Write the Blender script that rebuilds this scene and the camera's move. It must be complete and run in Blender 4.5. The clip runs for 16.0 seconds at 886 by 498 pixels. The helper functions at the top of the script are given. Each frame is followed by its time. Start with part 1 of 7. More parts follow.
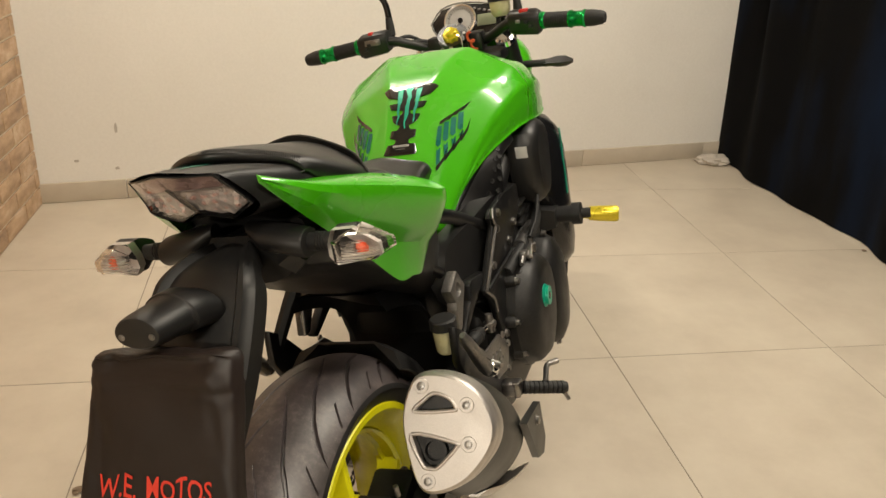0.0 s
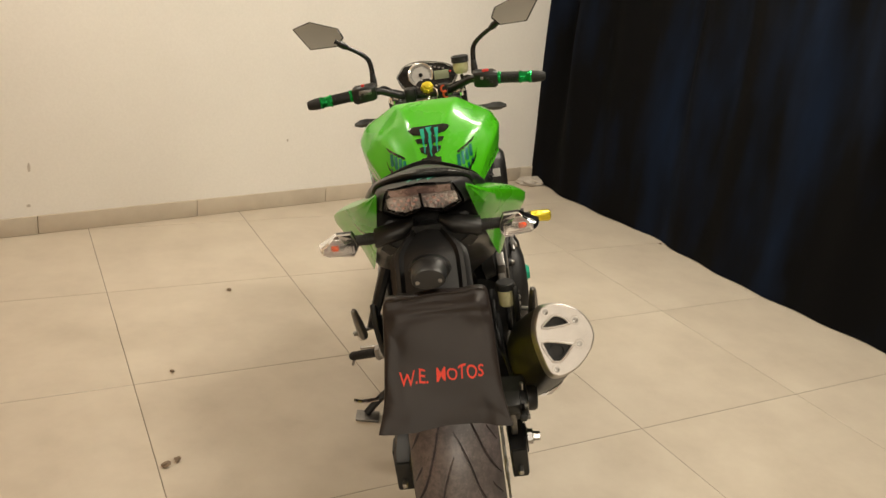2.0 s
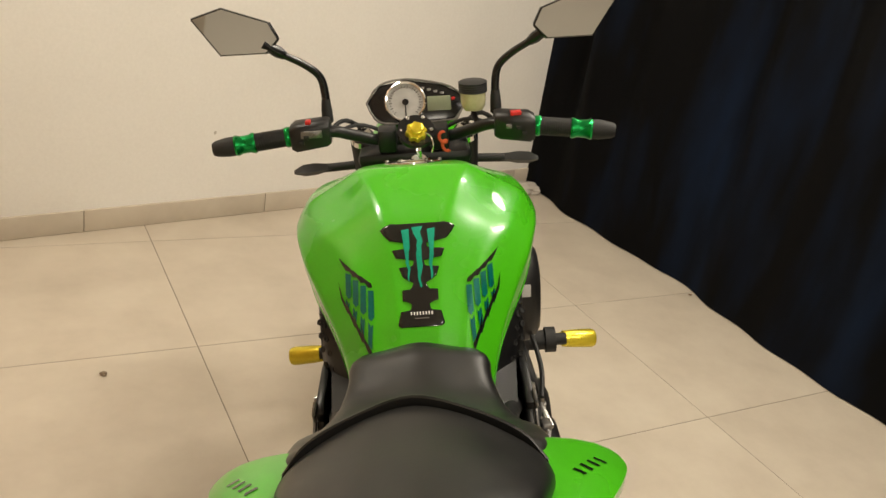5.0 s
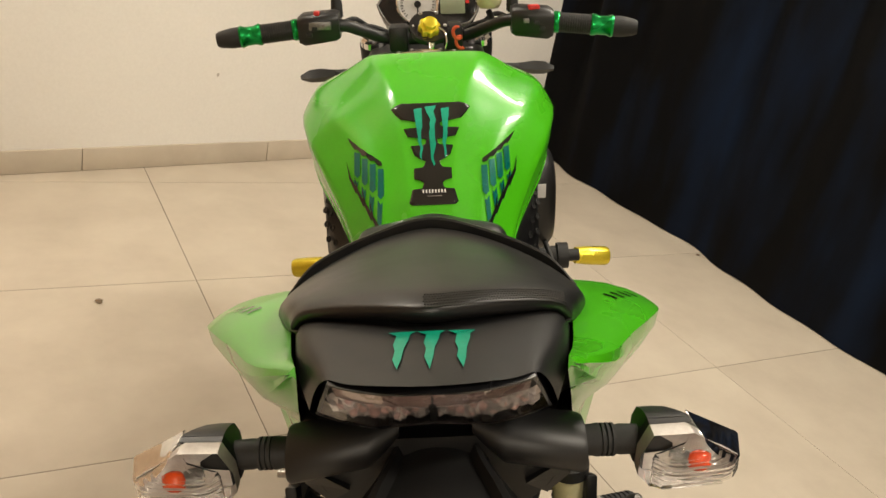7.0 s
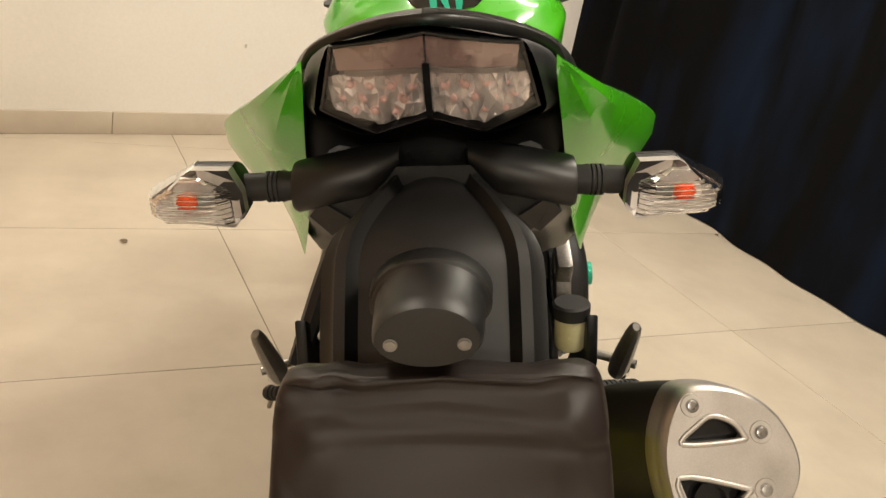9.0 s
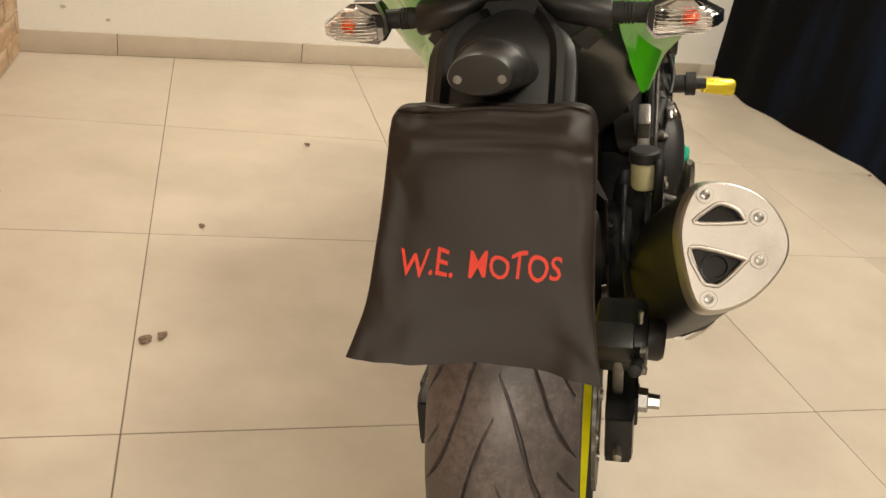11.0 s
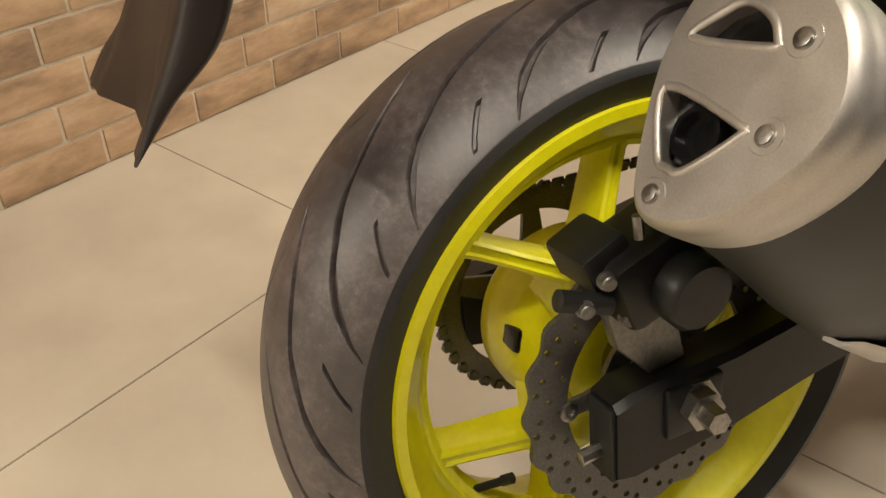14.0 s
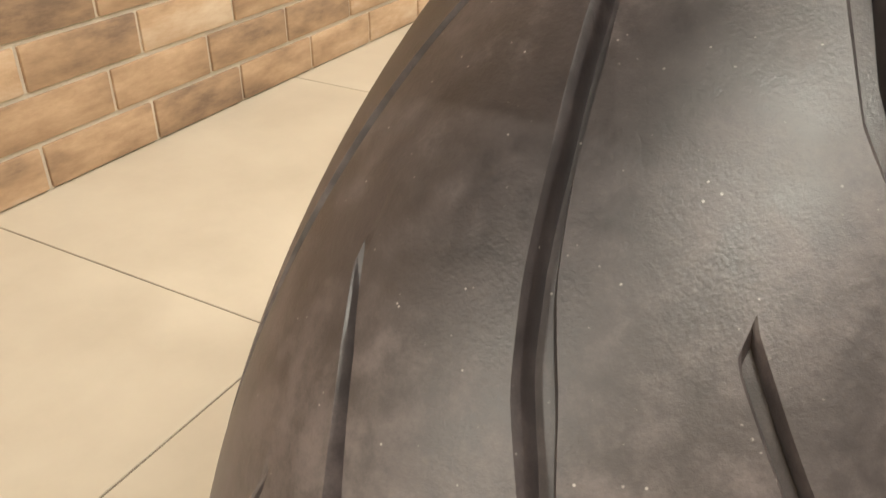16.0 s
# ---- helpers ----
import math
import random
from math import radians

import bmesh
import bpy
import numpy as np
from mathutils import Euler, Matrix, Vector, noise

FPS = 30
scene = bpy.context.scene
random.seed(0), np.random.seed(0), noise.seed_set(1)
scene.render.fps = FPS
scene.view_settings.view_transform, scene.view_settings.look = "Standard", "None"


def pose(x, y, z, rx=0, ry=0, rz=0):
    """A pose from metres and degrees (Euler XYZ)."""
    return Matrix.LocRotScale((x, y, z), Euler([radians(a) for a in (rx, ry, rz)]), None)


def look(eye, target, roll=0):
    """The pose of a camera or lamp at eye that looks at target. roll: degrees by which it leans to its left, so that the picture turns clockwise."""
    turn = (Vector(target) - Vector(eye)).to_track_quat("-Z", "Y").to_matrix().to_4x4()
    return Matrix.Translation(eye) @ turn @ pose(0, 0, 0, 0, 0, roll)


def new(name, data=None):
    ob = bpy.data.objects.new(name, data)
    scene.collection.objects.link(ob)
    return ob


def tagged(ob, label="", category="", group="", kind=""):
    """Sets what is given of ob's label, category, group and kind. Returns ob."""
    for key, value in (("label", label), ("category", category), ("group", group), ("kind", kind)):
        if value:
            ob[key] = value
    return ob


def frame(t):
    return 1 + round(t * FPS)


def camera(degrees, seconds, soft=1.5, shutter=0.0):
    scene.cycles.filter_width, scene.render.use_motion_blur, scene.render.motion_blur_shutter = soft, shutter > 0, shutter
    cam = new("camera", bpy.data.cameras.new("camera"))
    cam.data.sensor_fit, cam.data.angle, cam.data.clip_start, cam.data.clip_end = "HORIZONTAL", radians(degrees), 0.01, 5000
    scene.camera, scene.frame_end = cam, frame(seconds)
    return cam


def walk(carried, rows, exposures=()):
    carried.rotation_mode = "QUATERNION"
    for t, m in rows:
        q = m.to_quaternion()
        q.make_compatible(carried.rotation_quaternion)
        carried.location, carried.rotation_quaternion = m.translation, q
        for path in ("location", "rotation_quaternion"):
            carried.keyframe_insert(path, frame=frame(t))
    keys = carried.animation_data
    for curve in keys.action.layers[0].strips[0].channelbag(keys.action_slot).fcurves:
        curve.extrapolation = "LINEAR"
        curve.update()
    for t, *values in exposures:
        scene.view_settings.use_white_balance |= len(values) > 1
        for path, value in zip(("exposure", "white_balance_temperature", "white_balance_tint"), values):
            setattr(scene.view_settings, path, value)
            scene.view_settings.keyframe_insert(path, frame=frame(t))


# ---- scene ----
from mathutils.bvhtree import BVHTree

cam = camera(57.0, 16.0)
PATH = [
    (0, (0.32, -0.9, 1.266), (-0.191, 0.852, 0.446), 2.9),
    (0.5, (0.078, -1.136, 1.281), (-0.197, 0.687, 0.506), 3.5),
    (1, (-0.135, -1.349, 1.325), (-0.243, 0.507, 0.588), 4.0),
    (1.5, (-0.213, -1.529, 1.338), (-0.181, 0.342, 0.633), 5.3),
    (2, (-0.248, -1.589, 1.36), (-0.156, 0.284, 0.664), 6.4),
    (2.5, (-0.247, -1.492, 1.338), (-0.126, 0.372, 0.624), 7.5),
    (3, (-0.294, -1.184, 1.35), (-0.153, 0.674, 0.623), 8.4),
    (3.5, (-0.29, -0.87, 1.363), (-0.141, 0.977, 0.611), 9.0),
    (3.7, (-0.297, -0.761, 1.39), (-0.135, 1.08, 0.624), 9.8),
    (5.8, (-0.31, -0.497, 1.363), (-0.086, 1.283, 0.481), 12.1),
    (6, (-0.316, -0.503, 1.356), (-0.082, 1.269, 0.457), 12.2),
    (6.5, (-0.306, -0.517, 1.286), (-0.075, 1.261, 0.4), 12.5),
    (7, (-0.29, -0.528, 1.2), (-0.077, 1.279, 0.369), 12.8),
    (7.5, (-0.277, -0.53, 1.11), (-0.09, 1.294, 0.309), 12.8),
    (8, (-0.267, -0.537, 1.068), (-0.107, 1.308, 0.314), 12.8),
    (8.5, (-0.253, -0.57, 1.045), (-0.107, 1.273, 0.284), 12.8),
    (9, (-0.235, -0.649, 1.024), (-0.091, 1.187, 0.243), 13.0),
    (9.5, (-0.217, -0.737, 1.008), (-0.09, 1.089, 0.203), 12.9),
    (10, (-0.224, -0.911, 1.009), (-0.128, 0.901, 0.167), 12.8),
    (10.2, (-0.222, -0.978, 1.018), (-0.152, 0.827, 0.159), 12.6),
    (12.3, (0.393, -0.832, 0.974), (-0.664, 0.502, -0.076), 5.5),
    (12.5, (0.497, -0.775, 0.973), (-0.671, 0.455, -0.087), 4.8),
    (13, (0.666, -0.651, 0.972), (-0.697, 0.341, -0.103), 3.5),
    (13.5, (0.592, -0.514, 0.902), (-0.869, 0.27, -0.217), 1.6),
    (14, (0.377, -0.382, 0.809), (-1.073, 0.339, -0.365), 0.6),
    (14.5, (0.178, -0.339, 0.649), (-1.239, 0.439, -0.529), 1.3),
    (15, (0.033, -0.316, 0.565), (-1.363, 0.553, -0.572), 0.5),
    (15.5, (-0.006, -0.314, 0.554), (-1.405, 0.613, -0.534), -0.1),
    (16, (-0.009, -0.304, 0.564), (-1.413, 0.682, -0.463), 0.4),
]
walk(cam, [(t, look(eye, target, roll)) for t, eye, target, roll in PATH],
     [(0, -0.05, 6450, 7), (3.7, -0.06, 6450, 7), (5.8, -0.12, 6450, 7), (8.0, 0.17, 6450, 8), (10.2, 0.20, 6450, 8), (12.3, 0.12, 6450, 6), (13.2, 0.08, 6450, 6), (14.2, 0.10, 6400, 8), (14.8, 0.16, 6200, 11), (15.1, 0.2, 6000, 10), (15.5, 0.55, 5900, 6), (16.0, 0.6, 6000, 4)])

# ---- light ----
world = bpy.data.worlds.new("world")
scene.world = world
world.use_nodes = True
world.node_tree.nodes["Background"].inputs[0].default_value = (1.0, 0.82, 0.62, 1)
world.node_tree.nodes["Background"].inputs[1].default_value = 0.02
CEILING = 2.55
WARM = (1.0, 0.885, 0.742)


def lamp(x, y, sx, sy, watts, turn=0):
    data = bpy.data.lights.new("ceiling_lamp", "AREA")
    data.shape, data.size, data.size_y, data.energy, data.color = "RECTANGLE", sx, sy, watts, WARM
    ob = new("ceiling_lamp", data)
    ob.matrix_world = pose(x, y, CEILING - 0.06, 0, 0, turn)
    return ob


# First, second and fourth follow highlights and shadows; third and fifth are added fill.
LAMPS = ((0.78, 1.10, 29), (0.60, 1.90, 16), (-1.25, 1.22, 21), (0.70, -0.70, 25), (-0.35, -4.3, 108))
for lx, ly, watts in LAMPS:
    lamp(lx, ly, 0.55, 0.14, watts, 26)

# ---- materials ----


def nodes_of(name):
    m = bpy.data.materials.new(name)
    m.use_nodes = True
    return m, m.node_tree.nodes, m.node_tree.links, m.node_tree.nodes["Principled BSDF"]


def grain(nt, lk, scale, detail=6, rough=0.6, coords="Object", stretch=(1, 1, 1)):
    tc, mp, no = nt.new("ShaderNodeTexCoord"), nt.new("ShaderNodeMapping"), nt.new("ShaderNodeTexNoise")
    mp.inputs["Scale"].default_value = stretch
    no.inputs["Scale"].default_value, no.inputs["Detail"].default_value, no.inputs["Roughness"].default_value = scale, detail, rough
    lk.new(tc.outputs[coords], mp.inputs[0])
    lk.new(mp.outputs[0], no.inputs["Vector"])
    return no.outputs["Fac"]


def ramp(nt, lk, fac, stops):
    r = nt.new("ShaderNodeValToRGB")
    while len(r.color_ramp.elements) < len(stops):
        r.color_ramp.elements.new(0.5)
    for e, (p, c) in zip(r.color_ramp.elements, stops):
        e.position, e.color = p, (*c, 1) if len(c) == 3 else c
    lk.new(fac, r.inputs[0])
    return r.outputs[0]


def ranged(nt, lk, fac, a, b):
    r = nt.new("ShaderNodeMapRange")
    r.inputs[1].default_value, r.inputs[2].default_value = 0.3, 0.7
    r.inputs[3].default_value, r.inputs[4].default_value = a, b
    lk.new(fac, r.inputs[0])
    return r.outputs[0]


def bump(nt, lk, bs, fac, strength, dist):
    b = nt.new("ShaderNodeBump")
    b.inputs["Strength"].default_value, b.inputs["Distance"].default_value = strength, dist
    lk.new(fac, b.inputs["Height"])
    lk.new(b.outputs[0], bs.inputs["Normal"])


def surface(name, c0, c1, rough=(0.4, 0.55), metal=0.0, coarse=3.0, fine=60.0, relief=0.15, dist=0.001, coat=0.0, spec=0.5):
    """A surface whose colour wanders between c0 and c1 at two scales, with fine relief."""
    m, nt, lk, bs = nodes_of(name)
    big, small = grain(nt, lk, coarse, 4), grain(nt, lk, fine, 5)
    mix = nt.new("ShaderNodeMath")
    mix.operation = "MULTIPLY_ADD"
    mix.inputs[1].default_value = 0.45
    lk.new(small, mix.inputs[0])
    half = nt.new("ShaderNodeMath")
    half.operation = "MULTIPLY"
    half.inputs[1].default_value = 0.55
    lk.new(big, half.inputs[0])
    lk.new(half.outputs[0], mix.inputs[2])
    lk.new(ramp(nt, lk, mix.outputs[0], [(0.36, c0), (0.64, c1)]), bs.inputs["Base Color"])
    lk.new(ranged(nt, lk, big, *rough), bs.inputs["Roughness"])
    bs.inputs["Metallic"].default_value = metal
    bs.inputs["Coat Weight"].default_value = coat
    bs.inputs["Coat Roughness"].default_value = 0.04
    bs.inputs["Specular IOR Level"].default_value = spec
    if relief:
        bump(nt, lk, bs, small, relief, dist)
    return m


GREEN = surface("green_paint", (0.060, 0.42, 0.004), (0.070, 0.47, 0.006), (0.24, 0.32), 0, 4, 300, 0.02, 0.0004, coat=0.6)
YELLOW = surface("yellow_paint", (0.70, 0.66, 0.004), (0.80, 0.76, 0.008), (0.28, 0.42), 0, 14, 120, 0.05, 0.0005, coat=0.4)
PLASTIC = surface("black_plastic", (0.006, 0.006, 0.006), (0.011, 0.0105, 0.0105), (0.36, 0.5), 0, 6, 700, 0.12, 0.0005)
GLOSS = surface("gloss_black", (0.005, 0.005, 0.0055), (0.009, 0.009, 0.010), (0.16, 0.3), 0, 5, 400, 0.04, 0.0004)
FRAME = surface("satin_black_metal", (0.006, 0.006, 0.0065), (0.014, 0.0135, 0.0135), (0.32, 0.5), 0.2, 9, 200, 0.12, 0.0006)
ENGINE = surface("engine_black", (0.008, 0.008, 0.0085), (0.022, 0.021, 0.020), (0.38, 0.6), 0.3, 10, 160, 0.25, 0.0008)
MUFFLER = surface("muffler_black", (0.011, 0.0115, 0.0105), (0.020, 0.020, 0.018), (0.40, 0.52), 0.1, 7, 350, 0.12, 0.0005)
ALU = surface("cast_aluminium", (0.47, 0.440, 0.415), (0.60, 0.565, 0.535), (0.36, 0.50), 0.90, 22, 700, 0.08, 0.0004)
GREYMETAL = surface("grey_metal", (0.16, 0.155, 0.15), (0.30, 0.285, 0.27), (0.34, 0.5), 0.85, 14, 260, 0.15, 0.0006)
STEEL = surface("worn_steel", (0.26, 0.25, 0.24), (0.46, 0.44, 0.42), (0.25, 0.45), 1.0, 24, 300, 0.12, 0.0005)
DISC = surface("brake_disc_steel", (0.11, 0.107, 0.104), (0.20, 0.195, 0.19), (0.4, 0.55), 0.8, 20, 420, 0.15, 0.0004)
CHROME = surface("chrome", (0.75, 0.74, 0.73), (0.85, 0.84, 0.83), (0.06, 0.14), 1.0, 12, 200, 0.03, 0.0003)
FACET = surface("reflector_chrome", (0.84, 0.78, 0.75), (0.95, 0.90, 0.87), (0.10, 0.2), 0.5, 60, 300, 0.05)
ROSE = surface("rose_lamp", (0.62, 0.40, 0.36), (0.75, 0.52, 0.48), (0.12, 0.2), 0.1, 12, 100, 0.02)
PEARL = surface("pale_reflector", (0.50, 0.46, 0.43), (0.64, 0.60, 0.56), (0.3, 0.45), 0.45, 40, 300, 0.05)
GREENANO = surface("green_anodised", (0.008, 0.24, 0.05), (0.012, 0.34, 0.075), (0.2, 0.32), 0.85, 9, 300, 0.04, 0.0003)
YELANO = surface("yellow_anodised", (0.62, 0.50, 0.03), (0.80, 0.66, 0.05), (0.2, 0.32), 0.6, 9, 300, 0.04, 0.0003)
TEAL = surface("teal_sticker", (0.0, 0.105, 0.085), (0.0, 0.155, 0.125), (0.2, 0.3), 0.25, 8, 200, 0.04, 0.0002, coat=0.5)
TEALBRIGHT = surface("teal_bright", (0.0, 0.27, 0.165), (0.01, 0.38, 0.24), (0.25, 0.35), 0.2, 9, 200, 0.03, 0.0003)
STICKER = surface("black_gel_sticker", (0.006, 0.006, 0.006), (0.010, 0.010, 0.010), (0.08, 0.14), 0, 5, 100, 0.02, 0.0003, coat=0.6)
WHITEPRINT = surface("white_print", (0.6, 0.6, 0.58), (0.7, 0.7, 0.68), (0.3, 0.4), 0, 5, 100, 0)
REDPRINT = surface("red_print", (0.62, 0.035, 0.018), (0.78, 0.06, 0.03), (0.5, 0.7), 0, 20, 300, 0.1)
REDPLASTIC = surface("red_plastic", (0.55, 0.015, 0.012), (0.65, 0.02, 0.015), (0.3, 0.4), 0, 5, 100, 0.03)
ORANGECLOTH = surface("orange_lanyard", (0.45, 0.05, 0.02), (0.62, 0.10, 0.03), (0.7, 0.85), 0, 30, 600, 0.3)
AMBER = surface("amber_bulb", (0.50, 0.036, 0.003), (0.62, 0.07, 0.006), (0.12, 0.2), 0, 12, 100, 0.02)
DIALFACE = surface("dial_face", (0.38, 0.37, 0.35), (0.45, 0.44, 0.42), (0.35, 0.45), 0, 9, 100, 0)
LCD = surface("lcd_glass", (0.20, 0.23, 0.15), (0.24, 0.27, 0.18), (0.12, 0.2), 0, 6, 100, 0)
FLUID = surface("yellowed_reservoir", (0.50, 0.47, 0.26), (0.62, 0.58, 0.36), (0.18, 0.28), 0, 8, 100, 0.03)
PLASTER = surface("white_wall_paint", (0.81, 0.785, 0.74), (0.87, 0.845, 0.80), (0.6, 0.75), 0, 1.3, 90, 0.12, 0.0015)
CEILPAINT = surface("ceiling_paint", (0.72, 0.71, 0.68), (0.78, 0.77, 0.74), (0.7, 0.8), 0, 1.0, 60, 0.1)
SCUFF = surface("wall_scuff", (0.46, 0.42, 0.37), (0.58, 0.54, 0.48), (0.7, 0.8), 0, 90, 400, 0.1)
GROUT = surface("brick_grout", (0.66, 0.58, 0.47), (0.78, 0.70, 0.58), (0.75, 0.9), 0, 8, 220, 0.5, 0.002)
JOINT = surface("floor_joint", (0.17, 0.14, 0.11), (0.26, 0.22, 0.17), (0.7, 0.85), 0, 8, 200, 0.3)
RAG = surface("pale_rag", (0.42, 0.38, 0.33), (0.55, 0.50, 0.44), (0.8, 0.9), 0, 20, 300, 0.4)
CRUMB = surface("dry_leaf_crumb", (0.17, 0.12, 0.08), (0.28, 0.21, 0.14), (0.7, 0.9), 0, 60, 500, 0.4)
SIDEWALL = surface("tyre_sidewall", (0.010, 0.0096, 0.0094), (0.022, 0.0205, 0.020), (0.42, 0.58), 0, 14, 240, 0.2, 0.0006)
GASKET = surface("black_rubber", (0.008, 0.008, 0.008), (0.015, 0.0145, 0.014), (0.55, 0.7), 0, 12, 400, 0.2, 0.0006)


def vinyl():
    m, nt, lk, bs = nodes_of("seat_vinyl")
    big, small = grain(nt, lk, 9, 4), grain(nt, lk, 520, 3)
    lk.new(ramp(nt, lk, big, [(0.35, (0.008, 0.008, 0.0075)), (0.65, (0.014, 0.0135, 0.0125))]), bs.inputs["Base Color"])
    lk.new(ranged(nt, lk, big, 0.30, 0.42), bs.inputs["Roughness"])
    bump(nt, lk, bs, small, 0.25, 0.0005)
    return m


def rubber():
    """Worn tyre rubber with grey-brown road dust and scattered pale specks of lint."""
    m, nt, lk, bs = nodes_of("tyre_rubber")
    big, mid, small = grain(nt, lk, 9, 5), grain(nt, lk, 110, 9, 0.74), grain(nt, lk, 900, 4, 0.7)
    mul = nt.new("ShaderNodeMath")
    mul.operation = "MULTIPLY"
    lk.new(big, mul.inputs[0])
    lk.new(mid, mul.inputs[1])
    base = ramp(nt, lk, mul.outputs[0], [(0.15, (0.035, 0.0285, 0.0290)), (0.25, (0.062, 0.0495, 0.0495)), (0.38, (0.140, 0.112, 0.110))])
    tc, vo = nt.new("ShaderNodeTexCoord"), nt.new("ShaderNodeTexVoronoi")
    vo.inputs["Scale"].default_value, vo.inputs["Randomness"].default_value = 340, 1.0
    lk.new(tc.outputs["Object"], vo.inputs["Vector"])
    speck = ramp(nt, lk, vo.outputs["Distance"], [(0.05, (1, 1, 1)), (0.11, (0, 0, 0))])
    thin = ramp(nt, lk, mid, [(0.49, (0, 0, 0)), (0.56, (1, 1, 1))])
    both_on, mix = nt.new("ShaderNodeMath"), nt.new("ShaderNodeMix")
    both_on.operation = "MULTIPLY"
    lk.new(speck, both_on.inputs[0])
    lk.new(thin, both_on.inputs[1])
    mix.data_type = "RGBA"
    lk.new(both_on.outputs[0], mix.inputs["Factor"])
    lk.new(base, mix.inputs["A"])
    mix.inputs["B"].default_value = (0.42, 0.38, 0.35, 1)
    lk.new(mix.outputs["Result"], bs.inputs["Base Color"])
    lk.new(ranged(nt, lk, mid, 0.36, 0.52), bs.inputs["Roughness"])
    bs.inputs["Specular IOR Level"].default_value = 0.95
    add = nt.new("ShaderNodeMath")
    add.operation = "ADD"
    lk.new(mid, add.inputs[0])
    lk.new(small, add.inputs[1])
    bump(nt, lk, bs, add.outputs[0], 0.25, 0.0005)
    return m


def brickface():
    m, nt, lk, bs = nodes_of("brick_tile")
    info = nt.new("ShaderNodeObjectInfo")
    tc, mp, no = nt.new("ShaderNodeTexCoord"), nt.new("ShaderNodeVectorMath"), nt.new("ShaderNodeTexNoise")
    mp.operation = "ADD"
    shift = nt.new("ShaderNodeVectorMath")
    shift.operation = "SCALE"
    shift.inputs[0].default_value = (37, 53, 71)
    lk.new(info.outputs["Random"], shift.inputs["Scale"])
    lk.new(tc.outputs["Object"], mp.inputs[0])
    lk.new(shift.outputs[0], mp.inputs[1])
    flat = nt.new("ShaderNodeVectorMath")
    flat.operation = "MULTIPLY"
    flat.inputs[1].default_value = (0.5, 1, 1.5)
    lk.new(mp.outputs[0], flat.inputs[0])
    lk.new(flat.outputs[0], no.inputs["Vector"])
    no.inputs["Scale"].default_value, no.inputs["Detail"].default_value, no.inputs["Roughness"].default_value = 11, 6, 0.65
    add = nt.new("ShaderNodeMath")
    add.operation = "MULTIPLY_ADD"
    add.inputs[1].default_value = 0.20
    lk.new(info.outputs["Random"], add.inputs[0])
    sub = nt.new("ShaderNodeMath")
    sub.operation = "SUBTRACT"
    sub.inputs[1].default_value = 0.10
    lk.new(no.outputs["Fac"], sub.inputs[0])
    lk.new(sub.outputs[0], add.inputs[2])
    lk.new(ramp(nt, lk, add.outputs[0], [(0.25, (0.22, 0.145, 0.100)), (0.42, (0.43, 0.282, 0.174)), (0.58, (0.58, 0.396, 0.252)), (0.76, (0.72, 0.568, 0.42))]), bs.inputs["Base Color"])
    bs.inputs["Roughness"].default_value = 0.55
    bump(nt, lk, bs, grain(nt, lk, 160, 6), 0.35, 0.0015)
    return m


def tileface():
    m, nt, lk, bs = nodes_of("porcelain_tile")
    info = nt.new("ShaderNodeObjectInfo")
    tc, mp, no = nt.new("ShaderNodeTexCoord"), nt.new("ShaderNodeVectorMath"), nt.new("ShaderNodeTexNoise")
    mp.operation = "ADD"
    shift = nt.new("ShaderNodeVectorMath")
    shift.operation = "SCALE"
    shift.inputs[0].default_value = (31, 47, 59)
    lk.new(info.outputs["Random"], shift.inputs["Scale"])
    lk.new(tc.outputs["Object"], mp.inputs[0])
    lk.new(shift.outputs[0], mp.inputs[1])
    lk.new(mp.outputs[0], no.inputs["Vector"])
    no.inputs["Scale"].default_value, no.inputs["Detail"].default_value, no.inputs["Roughness"].default_value = 5.5, 8, 0.62
    lk.new(ramp(nt, lk, no.outputs["Fac"], [(0.28, (0.505, 0.440, 0.354)), (0.5, (0.560, 0.492, 0.400)), (0.72, (0.605, 0.538, 0.440))]), bs.inputs["Base Color"])
    small = grain(nt, lk, 130, 5)
    lk.new(ranged(nt, lk, no.outputs["Fac"], 0.30, 0.42), bs.inputs["Roughness"])
    bump(nt, lk, bs, small, 0.05, 0.0006)
    return m


def fabric(name, c0, c1, weave, rough, spec=0.2, coarse=2.2, stretch=(1, 1, 1)):
    m, nt, lk, bs = nodes_of(name)
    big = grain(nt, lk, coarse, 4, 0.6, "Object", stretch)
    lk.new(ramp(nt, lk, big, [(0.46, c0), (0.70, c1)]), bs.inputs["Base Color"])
    bs.inputs["Roughness"].default_value = rough
    bs.inputs["Specular IOR Level"].default_value = spec
    tc, w1, w2 = nt.new("ShaderNodeTexCoord"), nt.new("ShaderNodeTexWave"), nt.new("ShaderNodeTexWave")
    w1.inputs["Scale"].default_value = w2.inputs["Scale"].default_value = weave
    w1.bands_direction, w2.bands_direction = "X", "Z"
    add = nt.new("ShaderNodeMath")
    add.operation = "ADD"
    for w, i in ((w1, 0), (w2, 1)):
        lk.new(tc.outputs["Object"], w.inputs["Vector"])
        lk.new(w.outputs["Fac"], add.inputs[i])
    bump(nt, lk, bs, add.outputs[0], 0.12, 0.0004)
    return m


def clear(name, color, rough=0.03, ior=1.45):
    m, nt, lk, bs = nodes_of(name)
    bs.inputs["Base Color"].default_value = (*color, 1)
    bs.inputs["Transmission Weight"].default_value = 1.0
    bs.inputs["Roughness"].default_value = rough
    bs.inputs["IOR"].default_value = ior
    return m


